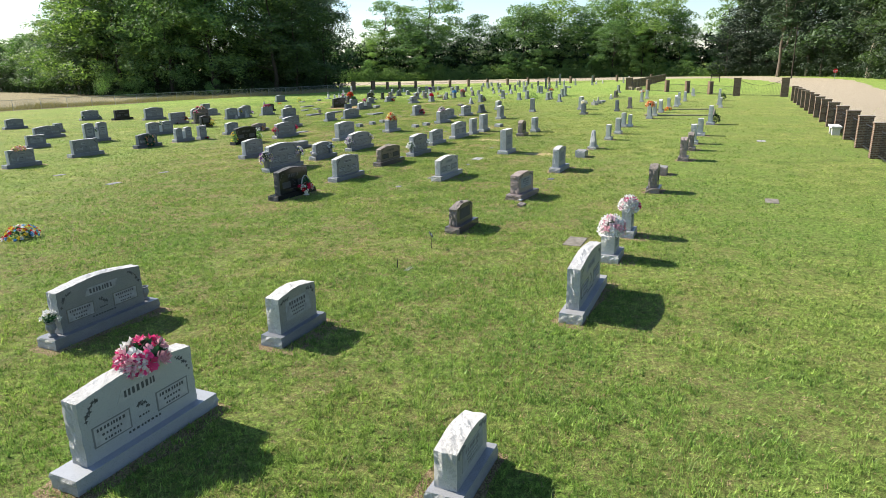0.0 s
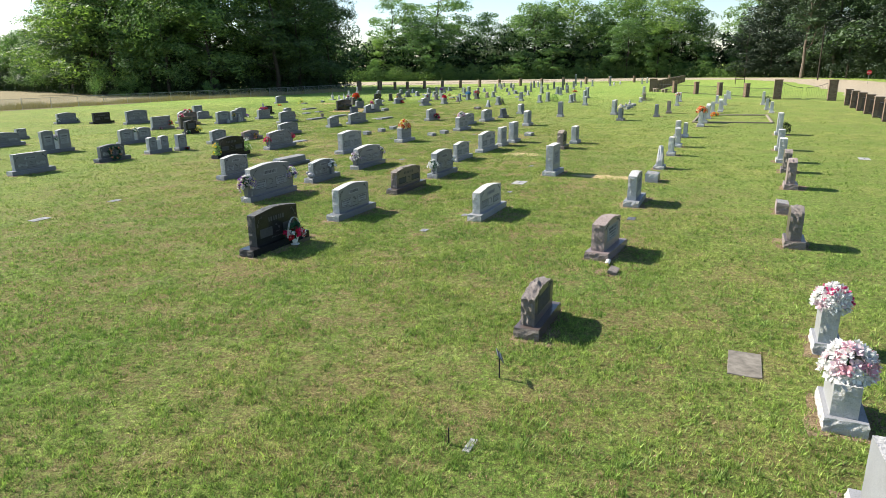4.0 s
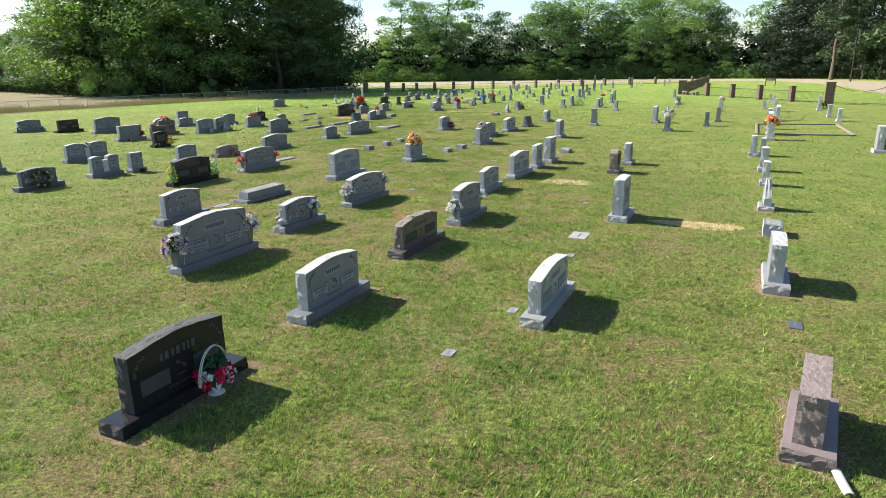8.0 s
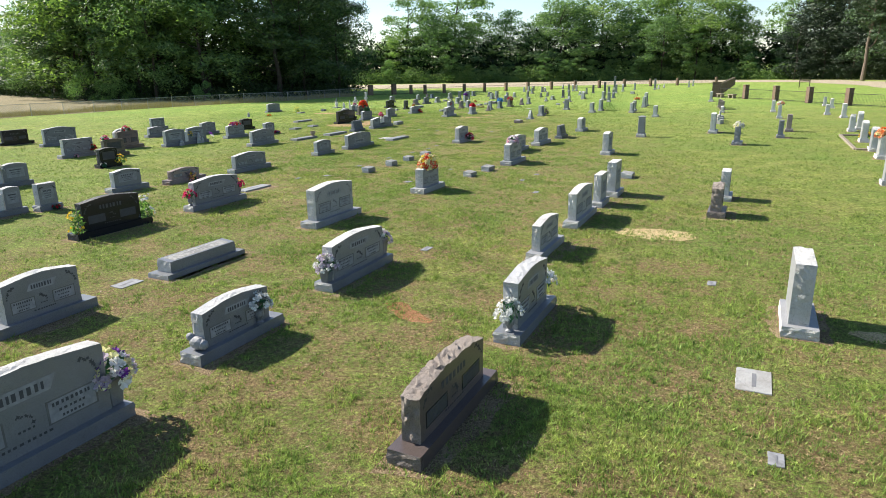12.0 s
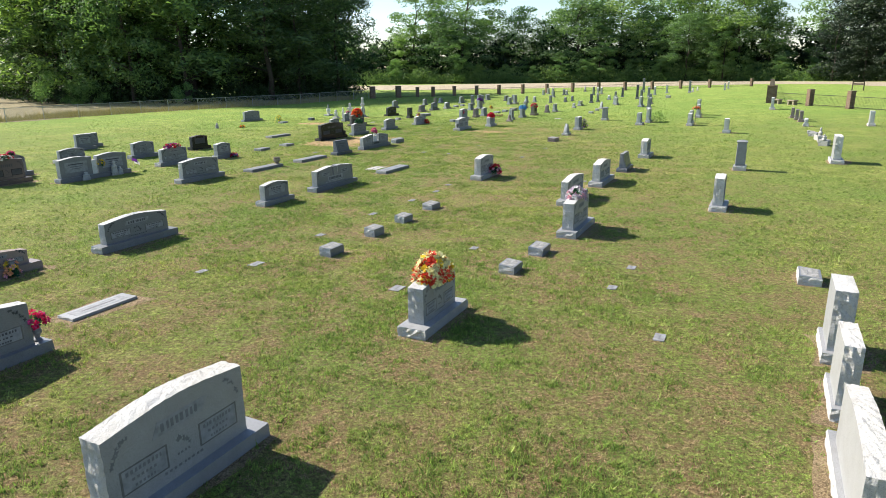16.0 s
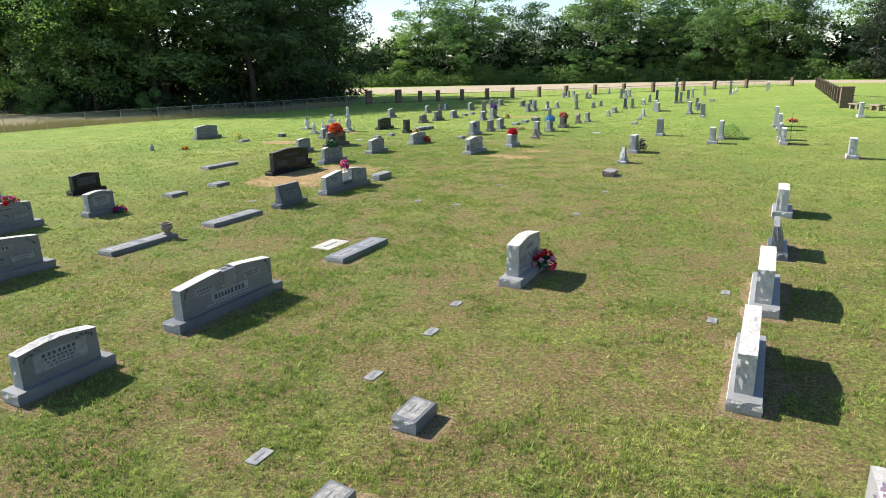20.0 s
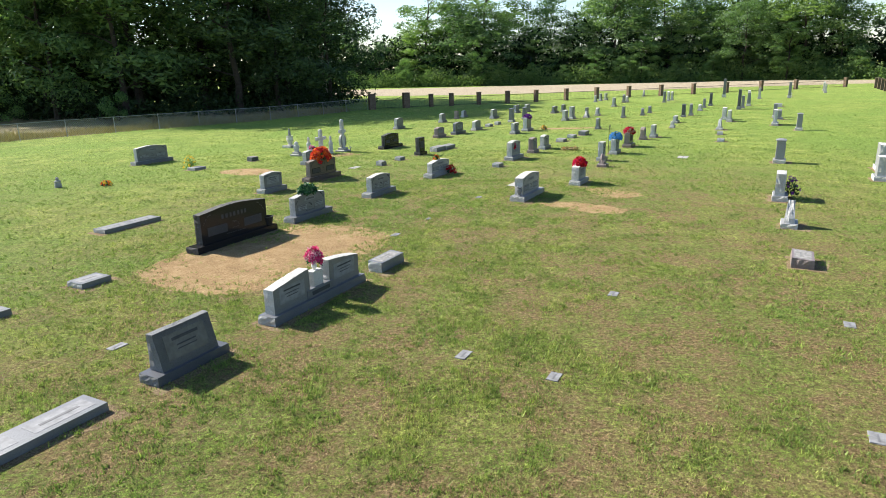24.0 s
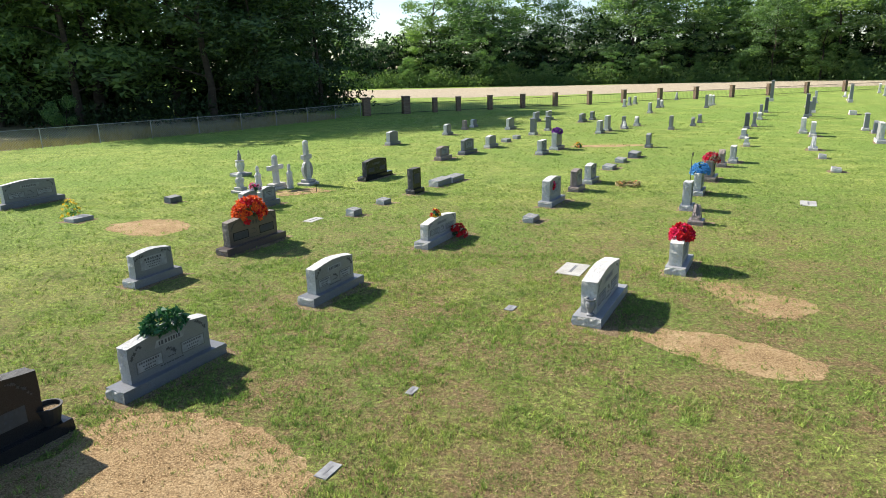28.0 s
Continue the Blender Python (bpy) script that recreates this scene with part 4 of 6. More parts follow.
bevel_marker(8.60, 93.51, 0.50, 0.34, 0.17, "pale")
headstone("flat", 4.83, 77.55, 1.00, 0.86, "pale", 0.44, "single")
spire(3.49, 73.93, 0.70, "pale", 0.71)
bevel_marker(2.24, 70.53, 0.79, 0.43, 0.21, "rose")
tall_stone(8.21, 85.36, 1.04, "pale", 0.66, 0.48)
headstone("flat", 9.78, 80.75, 0.80, 0.86, "pale", 0.48, "single")
headstone("flat", 11.05, 83.00, 1.07, 1.03, "pale", 0.36, "single")
headstone("flat", 17.16, 89.93, 1.16, 1.32, "pale", 0.38, "single")
headstone("flat", 16.28, 87.38, 1.05, 1.02, "pale", 0.37, "single")
headstone("flat", 13.88, 81.89, 0.86, 0.92, "pale", 0.35, "single")
headstone("flat", 13.17, 79.96, 1.17, 0.84, "pale", 0.39, "single")
tall_stone(15.35, 99.02, 1.08, "pale", 0.57, 0.41)
headstone("serpentine", -2.05, 57.89, 1.71, 0.88, "pale", 0.46, "double")
headstone("serpentine", 0.16, 49.28, 1.91, 0.92, "pale", 0.50, "double")
headstone("serpentine", 0.70, 53.36, 2.30, 0.80, "pale", 0.40, "double")
headstone("serpentine", 2.25, 56.47, 2.10, 0.86, "pale", 0.48, "double")
slant_stone(3.80, 59.48, 1.41, 0.72, "blue")
headstone("serpentine", 5.69, 63.44, 1.30, 0.85, "pale", 0.50, "single")
headstone("serpentine", 4.81, 51.86, 1.15, 1.03, "pale", 0.47, "single")
tall_stone(8.38, 59.26, 1.21, "pale", 0.56, 0.48)
headstone("flat", 13.58, 74.30, 0.70, 0.89, "pale", 0.47, "single")
headstone("flat", 23.15, 85.81, 0.99, 0.77, "brown", 0.36, "single")
headstone("flat", 22.54, 83.86, 0.99, 0.78, "brown", 0.36, "single")
headstone("flat", 21.98, 82.06, 1.00, 0.78, "brown", 0.37, "single")
headstone("flat", 26.17, 96.11, 1.21, 1.09, "pale", 0.47)
headstone("rough", 20.46, 78.28, 0.53, 0.57, "pale", 0.35, "single")
headstone("flat", 12.11, 54.89, 0.90, 0.91, "blue", 0.50, "single")
bevel_marker(-5.87, 47.06, 0.52, 0.31, 0.21, "grey")
bevel_marker(-5.12, 48.84, 0.47, 0.30, 0.22, "grey")
bevel_marker(-4.50, 50.34, 0.49, 0.30, 0.20, "grey")
bevel_marker(-3.82, 52.09, 0.53, 0.32, 0.18, "grey")
bevel_marker(-1.78, 45.76, 0.52, 0.34, 0.18, "grey")
bevel_marker(-1.03, 47.12, 0.59, 0.34, 0.19, "grey")
headstone("serpentine", -3.25, 42.95, 1.61, 0.84, "pale", 0.50, "double")
ledger(-11.68, 60.50, 1.99, 0.50, 0.12, "grey", 2)
ledger(-10.30, 63.36, 1.98, 0.50, 0.12, "grey", 2)
ledger(-5.90, 59.78, 1.93, 0.50, 0.12, "grey", 2)
ledger(-13.94, 67.40, 0.71, 0.50, 0.12, "grey", 1)
ledger(-13.14, 69.42, 0.67, 0.50, 0.12, "grey", 1)
ledger(-15.16, 74.69, 1.89, 0.50, 0.12, "grey", 2)
bevel_marker(-6.85, 70.52, 0.94, 0.34, 0.24, "grey")
bevel_marker(-16.33, 88.76, 0.48, 0.31, 0.21, "blue")
bevel_marker(-9.38, 86.44, 0.41, 0.30, 0.20, "grey")
bevel_marker(-8.72, 88.16, 0.44, 0.31, 0.16, "grey")
ledger(-18.06, 86.02, 0.66, 0.50, 0.12, "pale", 1)
headstone("flat", 15.70, 57.83, 0.70, 0.96, "blue", 0.39, "single")
headstone("flat", 17.81, 61.22, 0.70, 1.02, "rose", 0.41, "single")
headstone("flat", 24.69, 78.06, 0.70, 0.99, "pale", 0.42, "single")
headstone("flat", 21.99, 71.25, 0.70, 1.02, "pale", 0.38, "single")
headstone("flat", 32.78, 84.99, 0.60, 0.86, "pale", 0.39)
headstone("flat", 31.66, 81.75, 0.60, 0.86, "pale", 0.40)
headstone("flat", 26.56, 70.87, 0.80, 1.04, "pale", 0.43, "single")
headstone("flat", 23.66, 64.72, 0.60, 0.71, "pale", 0.38, "single")
headstone("flat", 15.85, 49.20, 0.80, 0.96, "pale", 0.43, "single")
headstone("flat", 21.30, 60.78, 0.70, 0.90, "pale", 0.42, "single")
headstone("flat", 27.08, 74.06, 0.60, 0.79, "pale", 0.41, "single")
headstone("flat", 13.23, 61.13, 1.30, 1.16, "pale", 0.50, "single")
spire(17.48, 147.90, 0.89, "pale", 0.7)
headstone("oval", 11.89, 134.13, 0.62, 0.92, "blue", 0.38)
headstone("rough", 12.42, 134.90, 0.62, 0.74, "pale", 0.38)
headstone("flat", 16.13, 132.72, 0.62, 1.22, "blue", 0.38)
headstone("oval", 17.25, 135.16, 0.62, 1.14, "pale", 0.38)
headstone("rough", 18.14, 136.85, 0.62, 1.04, "pale", 0.38)
headstone("oval", 15.41, 118.16, 0.62, 0.58, "pale", 0.38)
headstone("flat", 20.11, 120.42, 0.62, 1.15, "blue", 0.38)
tall_stone(21.95, 123.79, 1.33, "pale", 0.5, 0.4)
headstone("rough", 24.70, 130.72, 0.62, 1.24, "pale", 0.38)
headstone("flat", 28.09, 136.27, 0.62, 1.22, "pale", 0.38)
headstone("oval", 17.81, 107.34, 0.62, 0.74, "blue", 0.38)
headstone("rough", 44.18, 153.79, 0.62, 1.23, "pale", 0.38)
headstone("flat", 41.04, 147.10, 0.62, 1.14, "pale", 0.38)
spire(4.25, 112.90, 0.50, "pale", 0.7)
headstone("rough", 5.53, 114.86, 0.62, 0.69, "pale", 0.38)
spire(36.22, 146.47, 0.63, "pale", 0.7)
spire(33.22, 139.86, 0.65, "pale", 0.7)
headstone("oval", 17.04, 51.69, 0.7, 1.10, "pale", 0.42)
headstone("oval", 18.71, 55.25, 0.7, 1.10, "pale", 0.42)
headstone("oval", 22.36, 61.81, 0.7, 1.10, "pale", 0.42)

# flush plaques in the lawn
for x, y, l, d in ((-7.41, 46.26, 0.4, 0.26), (-8.42, 45.73, 0.28, 0.2), (-4.07, 44.62, 0.36, 0.26), (0.12, 44.66, 0.28, 0.2), (0.80, 45.95, 0.28, 0.2), (0.35, 42.27, 0.34, 0.2), (-2.54, 47.52, 0.28, 0.2), (-6.54, 48.83, 0.28, 0.22), (-5.52, 51.32, 0.36, 0.2), (-4.53, 53.32, 0.34, 0.2), (-3.81, 54.89, 0.36, 0.2)):
    plaque(x, y, l, d)
for x, y, l, d in ((-3.43, 56.21, 0.28, 0.2), (0.92, 55.36, 0.28, 0.18), (1.65, 56.74, 0.28, 0.18), (-3.68, 65.17, 0.3, 0.2), (-4.99, 65.89, 0.36, 0.2), (-2.17, 68.63, 0.3, 0.2), (1.40, 67.08, 0.3, 0.2), (-0.11, 63.66, 0.32, 0.22), (-10.69, 66.17, 0.34, 0.2), (-6.28, 75.24, 0.26, 0.14), (-7.02, 73.37, 0.36, 0.2)):
    plaque(x, y, l, d)
for x, y, l, d in ((-4.80, 78.44, 0.3, 0.2), (1.13, 27.23, 0.3, 0.18), (-0.43, 23.95, 0.28, 0.18), (-1.52, 22.26, 0.28, 0.2), (-8.70, 33.10, 0.6, 0.4), (-2.92, 35.45, 0.4, 0.2), (2.58, 32.87, 0.3, 0.18), (-12.5, 24.15, 0.6, 0.35), (-11.64, 26.72, 0.45, 0.3), (-15.93, 26.54, 0.5, 0.3)):
    plaque(x, y, l, d)
ledger(-9.45, 43.55, 1.3, 0.42, 0.05, "pale", 1)
plaque(-6.72, 60.46, 0.9, 0.55, MARBLE, "white marble")
plaque(4.75, 87.50, 0.8, 0.45, MARBLE, "white marble")
plaque(-3.35, 80.82, 0.85, 0.55, MARBLE, "white marble")
plaque(1.66, 28.98, 0.66, 0.42, MARBLE, "white marble")
plaque(16.72, 33.52, 0.7, 0.4, MARBLE, "white marble")
plaque(-10.5, 85.81, 0.6, 0.35, MARBLE, "white marble")
plaque(3.12, 14.51, 0.78, 0.42, SUNK, "sunken brownish grey stone")
plaque(9.79, 18.57, 0.7, 0.36, SUNK, "sunken brownish grey stone")
plaque(4.01, 23.21, 0.34, 0.2, BLUE, "small dark blue")

# bare and newly turned earth
PATCHES = [[(-3.17, 77.57), (-1.97, 77.53), (-0.14, 76.35), (-0.51, 75.49), (-1.59, 75.81), (-2.36, 76.5)],
           [(-1.11, 79.9), (-0.28, 79.98), (-0.13, 79.39), (0.88, 78.83), (0.68, 78.17), (-0.21, 77.82), (-0.71, 78.3), (-0.71, 78.94)],
           [(-12.34, 71.41), (-12.03, 72.17), (-10.39, 73.25), (-10.39, 74.54), (-8.83, 74.61), (-7.21, 73.63), (-7.08, 72.19), (-7.59, 71.44), (-8.49, 70.64), (-8.99, 68.9), (-10.62, 68.58), (-12.56, 69.87)],
           [(3.57, 30.73), (5.09, 30.34), (6.08, 29.74), (5.61, 29.24), (4.35, 29.69)],
           [(1.4, 37.4), (3.6, 37.0), (3.4, 35.9), (2.0, 36.2)], [(-17.0, 85.2), (-15.6, 86.4), (-13.6, 85.0), (-14.6, 83.6)], [(-0.9, 103.6), (3.4, 103.8), (3.4, 102.8), (-0.6, 102.6)]]
THIN = [[(-3.6, 31.9), (-3.1, 32.0), (-2.9, 31.5), (-2.5, 31.0), (-3.1, 31.1)], [(3.95, 23.0), (4.87, 22.54), (5.64, 22.25), (6.24, 21.48), (5.82, 21.15), (4.95, 21.84), (4.07, 22.44)]]
for k, pts in enumerate(PATCHES):
    if k in (3, 4):
        flat("earth_patch", frayed(pts, 40 + k), 0.0025, THATCH, "patch of dead golden grass in the lawn", "earth")
    else:
        flat("earth_patch", frayed(pts, 40 + k), 0.0025, CLAY, "orange clay of a newly filled grave", "earth")
flat("earth_patch", frayed(THIN[0], 61), 0.0025, REDCLAY, "reddish bare earth showing through the lawn", "earth")


def outside(x, y, points):
    """How far places lie outside a closed outline, less than nothing within it."""
    best, inside = np.full(len(x), 1e9), np.zeros(len(x), bool)
    for (x0, y0), (x1, y1) in zip(points, points[1:] + points[:1]):
        dx, dy = x1 - x0, y1 - y0
        f = np.clip(((x - x0) * dx + (y - y0) * dy) / (dx * dx + dy * dy), 0, 1)
        best = np.minimum(best, np.hypot(x - x0 - f * dx, y - y0 - f * dy))
        inside ^= ((y0 > y) != (y1 > y)) & (x < dx * (y - y0) / (dy if dy else 1e-9) + x0)
    return np.where(inside, -best, best)


clods, r = [], np.random.default_rng(77)
for pts, n in zip(PATCHES, (2200, 1600, 9000, 0, 0, 300, 300)):
    lo, hi = np.min(pts, 0) - 0.3, np.max(pts, 0) + 0.3
    p = r.uniform(lo, hi, (n, 2))
    p = p[outside(p[:, 0], p[:, 1], pts) < r.normal(0.0, 0.12, n)]
    clods.append(np.column_stack([p, np.full(len(p), 0.004)]))
clods = np.concatenate(clods)
n, size = len(clods), 0.006 + 0.014 * r.uniform(0, 1, (len(clods), 1, 1)) ** 2
shape = np.array([(-1, -0.8, 0), (1, -0.7, 0), (0.1, 1, 0), (0.1, 0, 0.9)]) * r.uniform(0.6, 1.3, (n, 4, 3))
v = clods[:, None] + shape * size
f = (np.arange(n)[:, None, None] * 4 + np.array([(0, 1, 3), (1, 2, 3), (2, 0, 3)])).reshape(-1, 3)
tagged(part("earth_clods", (v.reshape(-1, 3), f), CLAY), "small clods of orange clay on filled graves", "earth", kind="stuff")

far = random.Random(5)
for k, (x, y, l, d) in enumerate(BARE):
    pts = [off(x, y, a * (l / 2 + far.uniform(0.03, 0.2)), b * (d / 2 + far.uniform(0.03, 0.2 + 0.2 * (b > 0)))) for a, b in ((-1, -1), (0, -1), (1, -1), (1, 1), (0, 1), (-1, 1))]
    bm = bmesh.new()
    bm.faces.new([bm.verts.new((px, py, 0.0015)) for px, py in ragged(pts, 900 + k, 0.05, 3)])
    part("bare_patch", bm, SOIL, lawn)

# ---- grass ----
def drift(x, y, scale, seed):
    """Smooth random field between 0 and 1 with features of the given size."""
    grid = np.random.default_rng(seed).uniform(0, 1, (256, 256))
    u, v = x / scale + 1000, y / scale + 1000
    i, j = u.astype(int), v.astype(int)
    a, b = u - i, v - j
    a, b = a * a * (3 - 2 * a), b * b * (3 - 2 * b)
    i, j = i % 255, j % 255
    return (grid[i, j] * (1 - a) + grid[i + 1, j] * a) * (1 - b) + (grid[i, j + 1] * (1 - a) + grid[i + 1, j + 1] * a) * b


def lushness(x, y):
    """0 where the lawn is thin and dry, 1 where it is thick. It dries out towards the far rows."""
    s = 0.20 * drift(x, y, 2.3, 1) + 0.32 * drift(x, y, 0.7, 2) + 0.27 * drift(x, y, 0.22, 3) + 0.21 * drift(x, y, 0.1, 5)
    return np.clip((s - 0.27 - 0.12 * np.clip((y - 2) / 32, 0, 1) * np.clip((92 - y) / 14, 0.2, 1) * np.clip((11 - np.abs(x + 3.5)) / 6, 0.3, 1)) / 0.22, 0, 1)


def grass(name, count, per, x0, x1, y0, y1, middle, spread, tall, wide, seed, label, dry=False, least=0.06):
    """Tufts of single blades, closest together along the line x = middle(y)."""
    r = np.random.default_rng(seed)
    ty = r.uniform(y0, y1, count // per)
    tx = middle(ty) + r.normal(0, 1, len(ty)) * spread
    wet = lushness(tx, ty)
    keep = (r.uniform(0, 1, len(ty)) < ((1.0 - 0.75 * wet) if dry else (least + (1 - least) * wet))) & (tx > x0) & (tx < x1)
    for pts in PATCHES:
        keep &= outside(tx, ty, pts) > r.normal(-0.25, 0.4, len(tx)) - (r.uniform(0, 1, len(tx)) < (0.25 if dry else 0.03)) * 9.0
    for pts in THIN:
        keep &= outside(tx, ty, pts) > r.normal(-0.25, 0.25, len(tx)) - (r.uniform(0, 1, len(tx)) < 0.55) * 9.0
    tx, ty, wet = tx[keep], ty[keep], wet[keep]
    order = np.argsort(ty)
    tx, ty, wet = tx[order], ty[order], wet[order]
    size, way = np.repeat(r.uniform(0.55, 1.3, len(tx)) * (0.55 + 0.75 * wet), per), np.repeat(r.uniform(0, 2 * np.pi, len(tx)), per)
    x, y = np.repeat(tx, per) + r.normal(0, 0.022 + wide, per * len(tx)), np.repeat(ty, per) + r.normal(0, 0.022 + wide, per * len(tx))
    keep, a = np.ones(len(x), bool), math.radians(AXIS)
    for bx, by, l, d in BARE + PLATES:
        i, j = np.searchsorted(ty, (by - l / 2 - 0.6, by + l / 2 + 0.6)) * per
        px, py = x[i:j], y[i:j]
        u, v = (px - bx) * math.sin(a) + (py - by) * math.cos(a), (px - bx) * math.cos(a) - (py - by) * math.sin(a)
        keep[i:j] &= np.maximum(np.abs(u) - l / 2, np.abs(v) - d / 2) > np.maximum(0.015, r.normal(0.04, 0.04 if dry else 0.13, j - i) if d > 0.28 else 0.0)
    x, y, size, way = x[keep], y[keep], size[keep], way[keep]
    n = len(x)
    h = tall * size * r.uniform(0.55, 1.25, n)
    t, lean = r.uniform(0, 2 * np.pi, n), r.uniform(*((0.5, 1.8) if dry else (0.15, 1.15)), n) * (tall if dry else h)
    w = wide * r.uniform(0.6, 1.4, n)
    t2 = np.where(r.uniform(0, 1, n) < 0.5, way + r.normal(0, 0.7, n), t + r.uniform(0.8, 2.3, n))
    v = np.zeros((n, 3, 3), np.float32)
    v[:, 0], v[:, 1] = np.stack([x - np.cos(t) * w, y - np.sin(t) * w, np.zeros(n)], 1), np.stack([x + np.cos(t) * w, y + np.sin(t) * w, np.zeros(n)], 1)
    v[:, 2] = np.stack([x + np.cos(t2) * lean, y + np.sin(t2) * lean, h], 1)
    ob = part(name, (v.reshape(-1, 3), np.arange(3 * n).reshape(-1, 3)), STRAW if dry else BLADE)
    return tagged(ob, label, "grass", kind="stuff")


def path_x(y):
    return np.interp(y, (0, 20, 40, 68, 100), (-0.5, -2.0, -2.7, -5.2, -6.5))


grass("grass", 1900000, 7, -14, 12, 3.5, 82, path_x, 4.6, 0.043, 0.0046, 1, "short mown lawn grass", least=0.2)
grass("straw", 560000, 4, -16, 14, 3.5, 84, path_x, 5.5, 0.028, 0.0042, 4, "dry straw lying in the thin lawn", True)
grass("grass", 900000, 7, -28, 24, 4, 92, path_x, 10.5, 0.042, 0.0062, 2, "short mown lawn grass beside the rows", least=0.18)
grass("grass", 400000, 6, -46, 40, 6, 134, path_x, 18.0, 0.05, 0.011, 3, "short mown lawn grass further off", least=0.5)

# ---- fences ----
def pillar(x, y, turn, width, depth, height, cap=0.06):
    root = thing("brick_pillar", pose(x, y, 0, 0, 0, turn), "brown brick fence pillar with a flat cap", "pillar", "brick pillars of the fence")
    part("shaft", box(bmesh.new(), -width / 2, width / 2, -depth / 2, depth / 2, -0.05, height - cap), FENCE_BRICK, root)
    part("cap", box(bmesh.new(), -width / 2 - 0.03, width / 2 + 0.03, -depth / 2 - 0.03, depth / 2 + 0.03, height - cap, height, bevel=0.008), FENCE_BRICK, root)


def iron_panel(a, b, gap, height=1.15, step=0.16, name="iron_fence_panel", scoop=0.0, dip=0.0, label="black iron picket fence panel between brick pillars"):
    d = Vector((b[0] - a[0], b[1] - a[1], 0))
    length = d.length - gap
    mid, turn = (Vector((*a, 0)) + Vector((*b, 0))) / 2, math.degrees(math.atan2(d.y, d.x))
    root = thing(name, pose(mid.x, mid.y, 0, 0, 0, turn), label, "fence" if not scoop else "gate", "iron panels of the fence")
    bm, n = bmesh.new(), max(2, int(length / step))
    for i in range(n + 1):
        x = length * (i / n - 0.5)
        h = height - scoop * (1 - (2 * abs(x) / length) ** 2) - abs(dip) * math.sin(math.pi / 2 * (0.5 + math.copysign(1, dip) * x / length))
        box(bm, x - 0.0045, x + 0.0045, -0.0045, 0.0045, 0.02, h)
    tagged(part("grille", bm, IRON, root), kind="stuff")
    pts = [(length * (i / 12 - 0.5), 0, height - 0.03 - scoop * (1 - (2 * i / 12 - 1) ** 2) - abs(dip) * math.sin(math.pi / 2 * (0.5 + math.copysign(1, dip) * (i / 12 - 0.5)))) for i in range(13)]
    part("top_rail", tube(bmesh.new(), pts, 0.024, 5), IRON, root)
    part("bottom_rail", box(bmesh.new(), -length / 2, length / 2, -0.018, 0.018, 0.12, 0.16), IRON, root)


def fence_run(points, turn, width, depth, height):
    for x, y in points:
        pillar(x, y, turn, width, depth, height)
    for a, b in zip(points, points[1:]):
        iron_panel(a, b, width)


side = [off(18.2, 26.6, 3.76 * k, 0) for k in range(-3, 13)]
fence_run(side, 90 - AXIS, 0.40, 0.58, 1.5)
pillar(39.9, 75.9, 90 - AXIS, 0.8, 0.8, 2.15, 0.1)
pillar(36.2, 80.0, 90 - AXIS, 0.8, 0.8, 2.15, 0.1)
iron_panel((39.9, 75.9), (38.05, 77.95), 0.4, 1.95, 0.16, "iron_gate", 0.0001, 0.62, "closed leaf of a black iron double gate")
iron_panel((38.05, 77.95), (36.2, 80.0), 0.4, 1.95, 0.16, "iron_gate", 0.0001, -0.62, "closed leaf of a black iron double gate")
front = [(36.2, 80.0), (35.1, 85.2), (34.0, 90.3), (33.0, 95.5), (31.9, 100.7), (30.7, 106.6)]
for x, y in front[1:-1]:
    pillar(x, y, 100, 0.5, 0.5, 1.65)
pillar(30.7, 106.6, 90 - AXIS, 1.0, 1.0, 1.9, 0.1)
for a, b in zip(front, front[1:]):
    iron_panel(a, b, 0.6)
back = [off(30.7, 106.6, 3.76 * k, 0) for k in range(1, 16)]
fence_run(back, 90 - AXIS, 0.40, 0.58, 1.5)
end = [(-13.4, 132.5), (-10.6, 133.8), (-8.25, 134.95), (-4.98, 136.5), (-1.45, 138.2), (2.2, 140.0), (6.2, 141.9), (10.4, 143.9), (15.05, 146.2), (19.9, 148.5), (25.0, 150.9), (30.5, 153.6), (36.5, 156.5), (42.9, 159.6), (52.6, 164.2)]
for k, (x, y) in enumerate(end[1:]):
    pillar(x, y, 25.7, 0.44, 0.44, 1.5)
for a, b in zip(end, end[1:]):
    iron_panel(a, b, 0.44, 1.05, 0.2)
pillar(-13.4, 132.5, 25.7, 0.7, 0.7, 1.75, 0.08)
pillar(-17.1, 130.7, 25.7, 0.7, 0.7, 1.75, 0.08)
iron_panel((-17.1, 130.7), (-13.4, 132.5), 0.7, 1.5, 0.16, "iron_gate", 0.55, 0.0, "closed black iron gate with a scooped top")


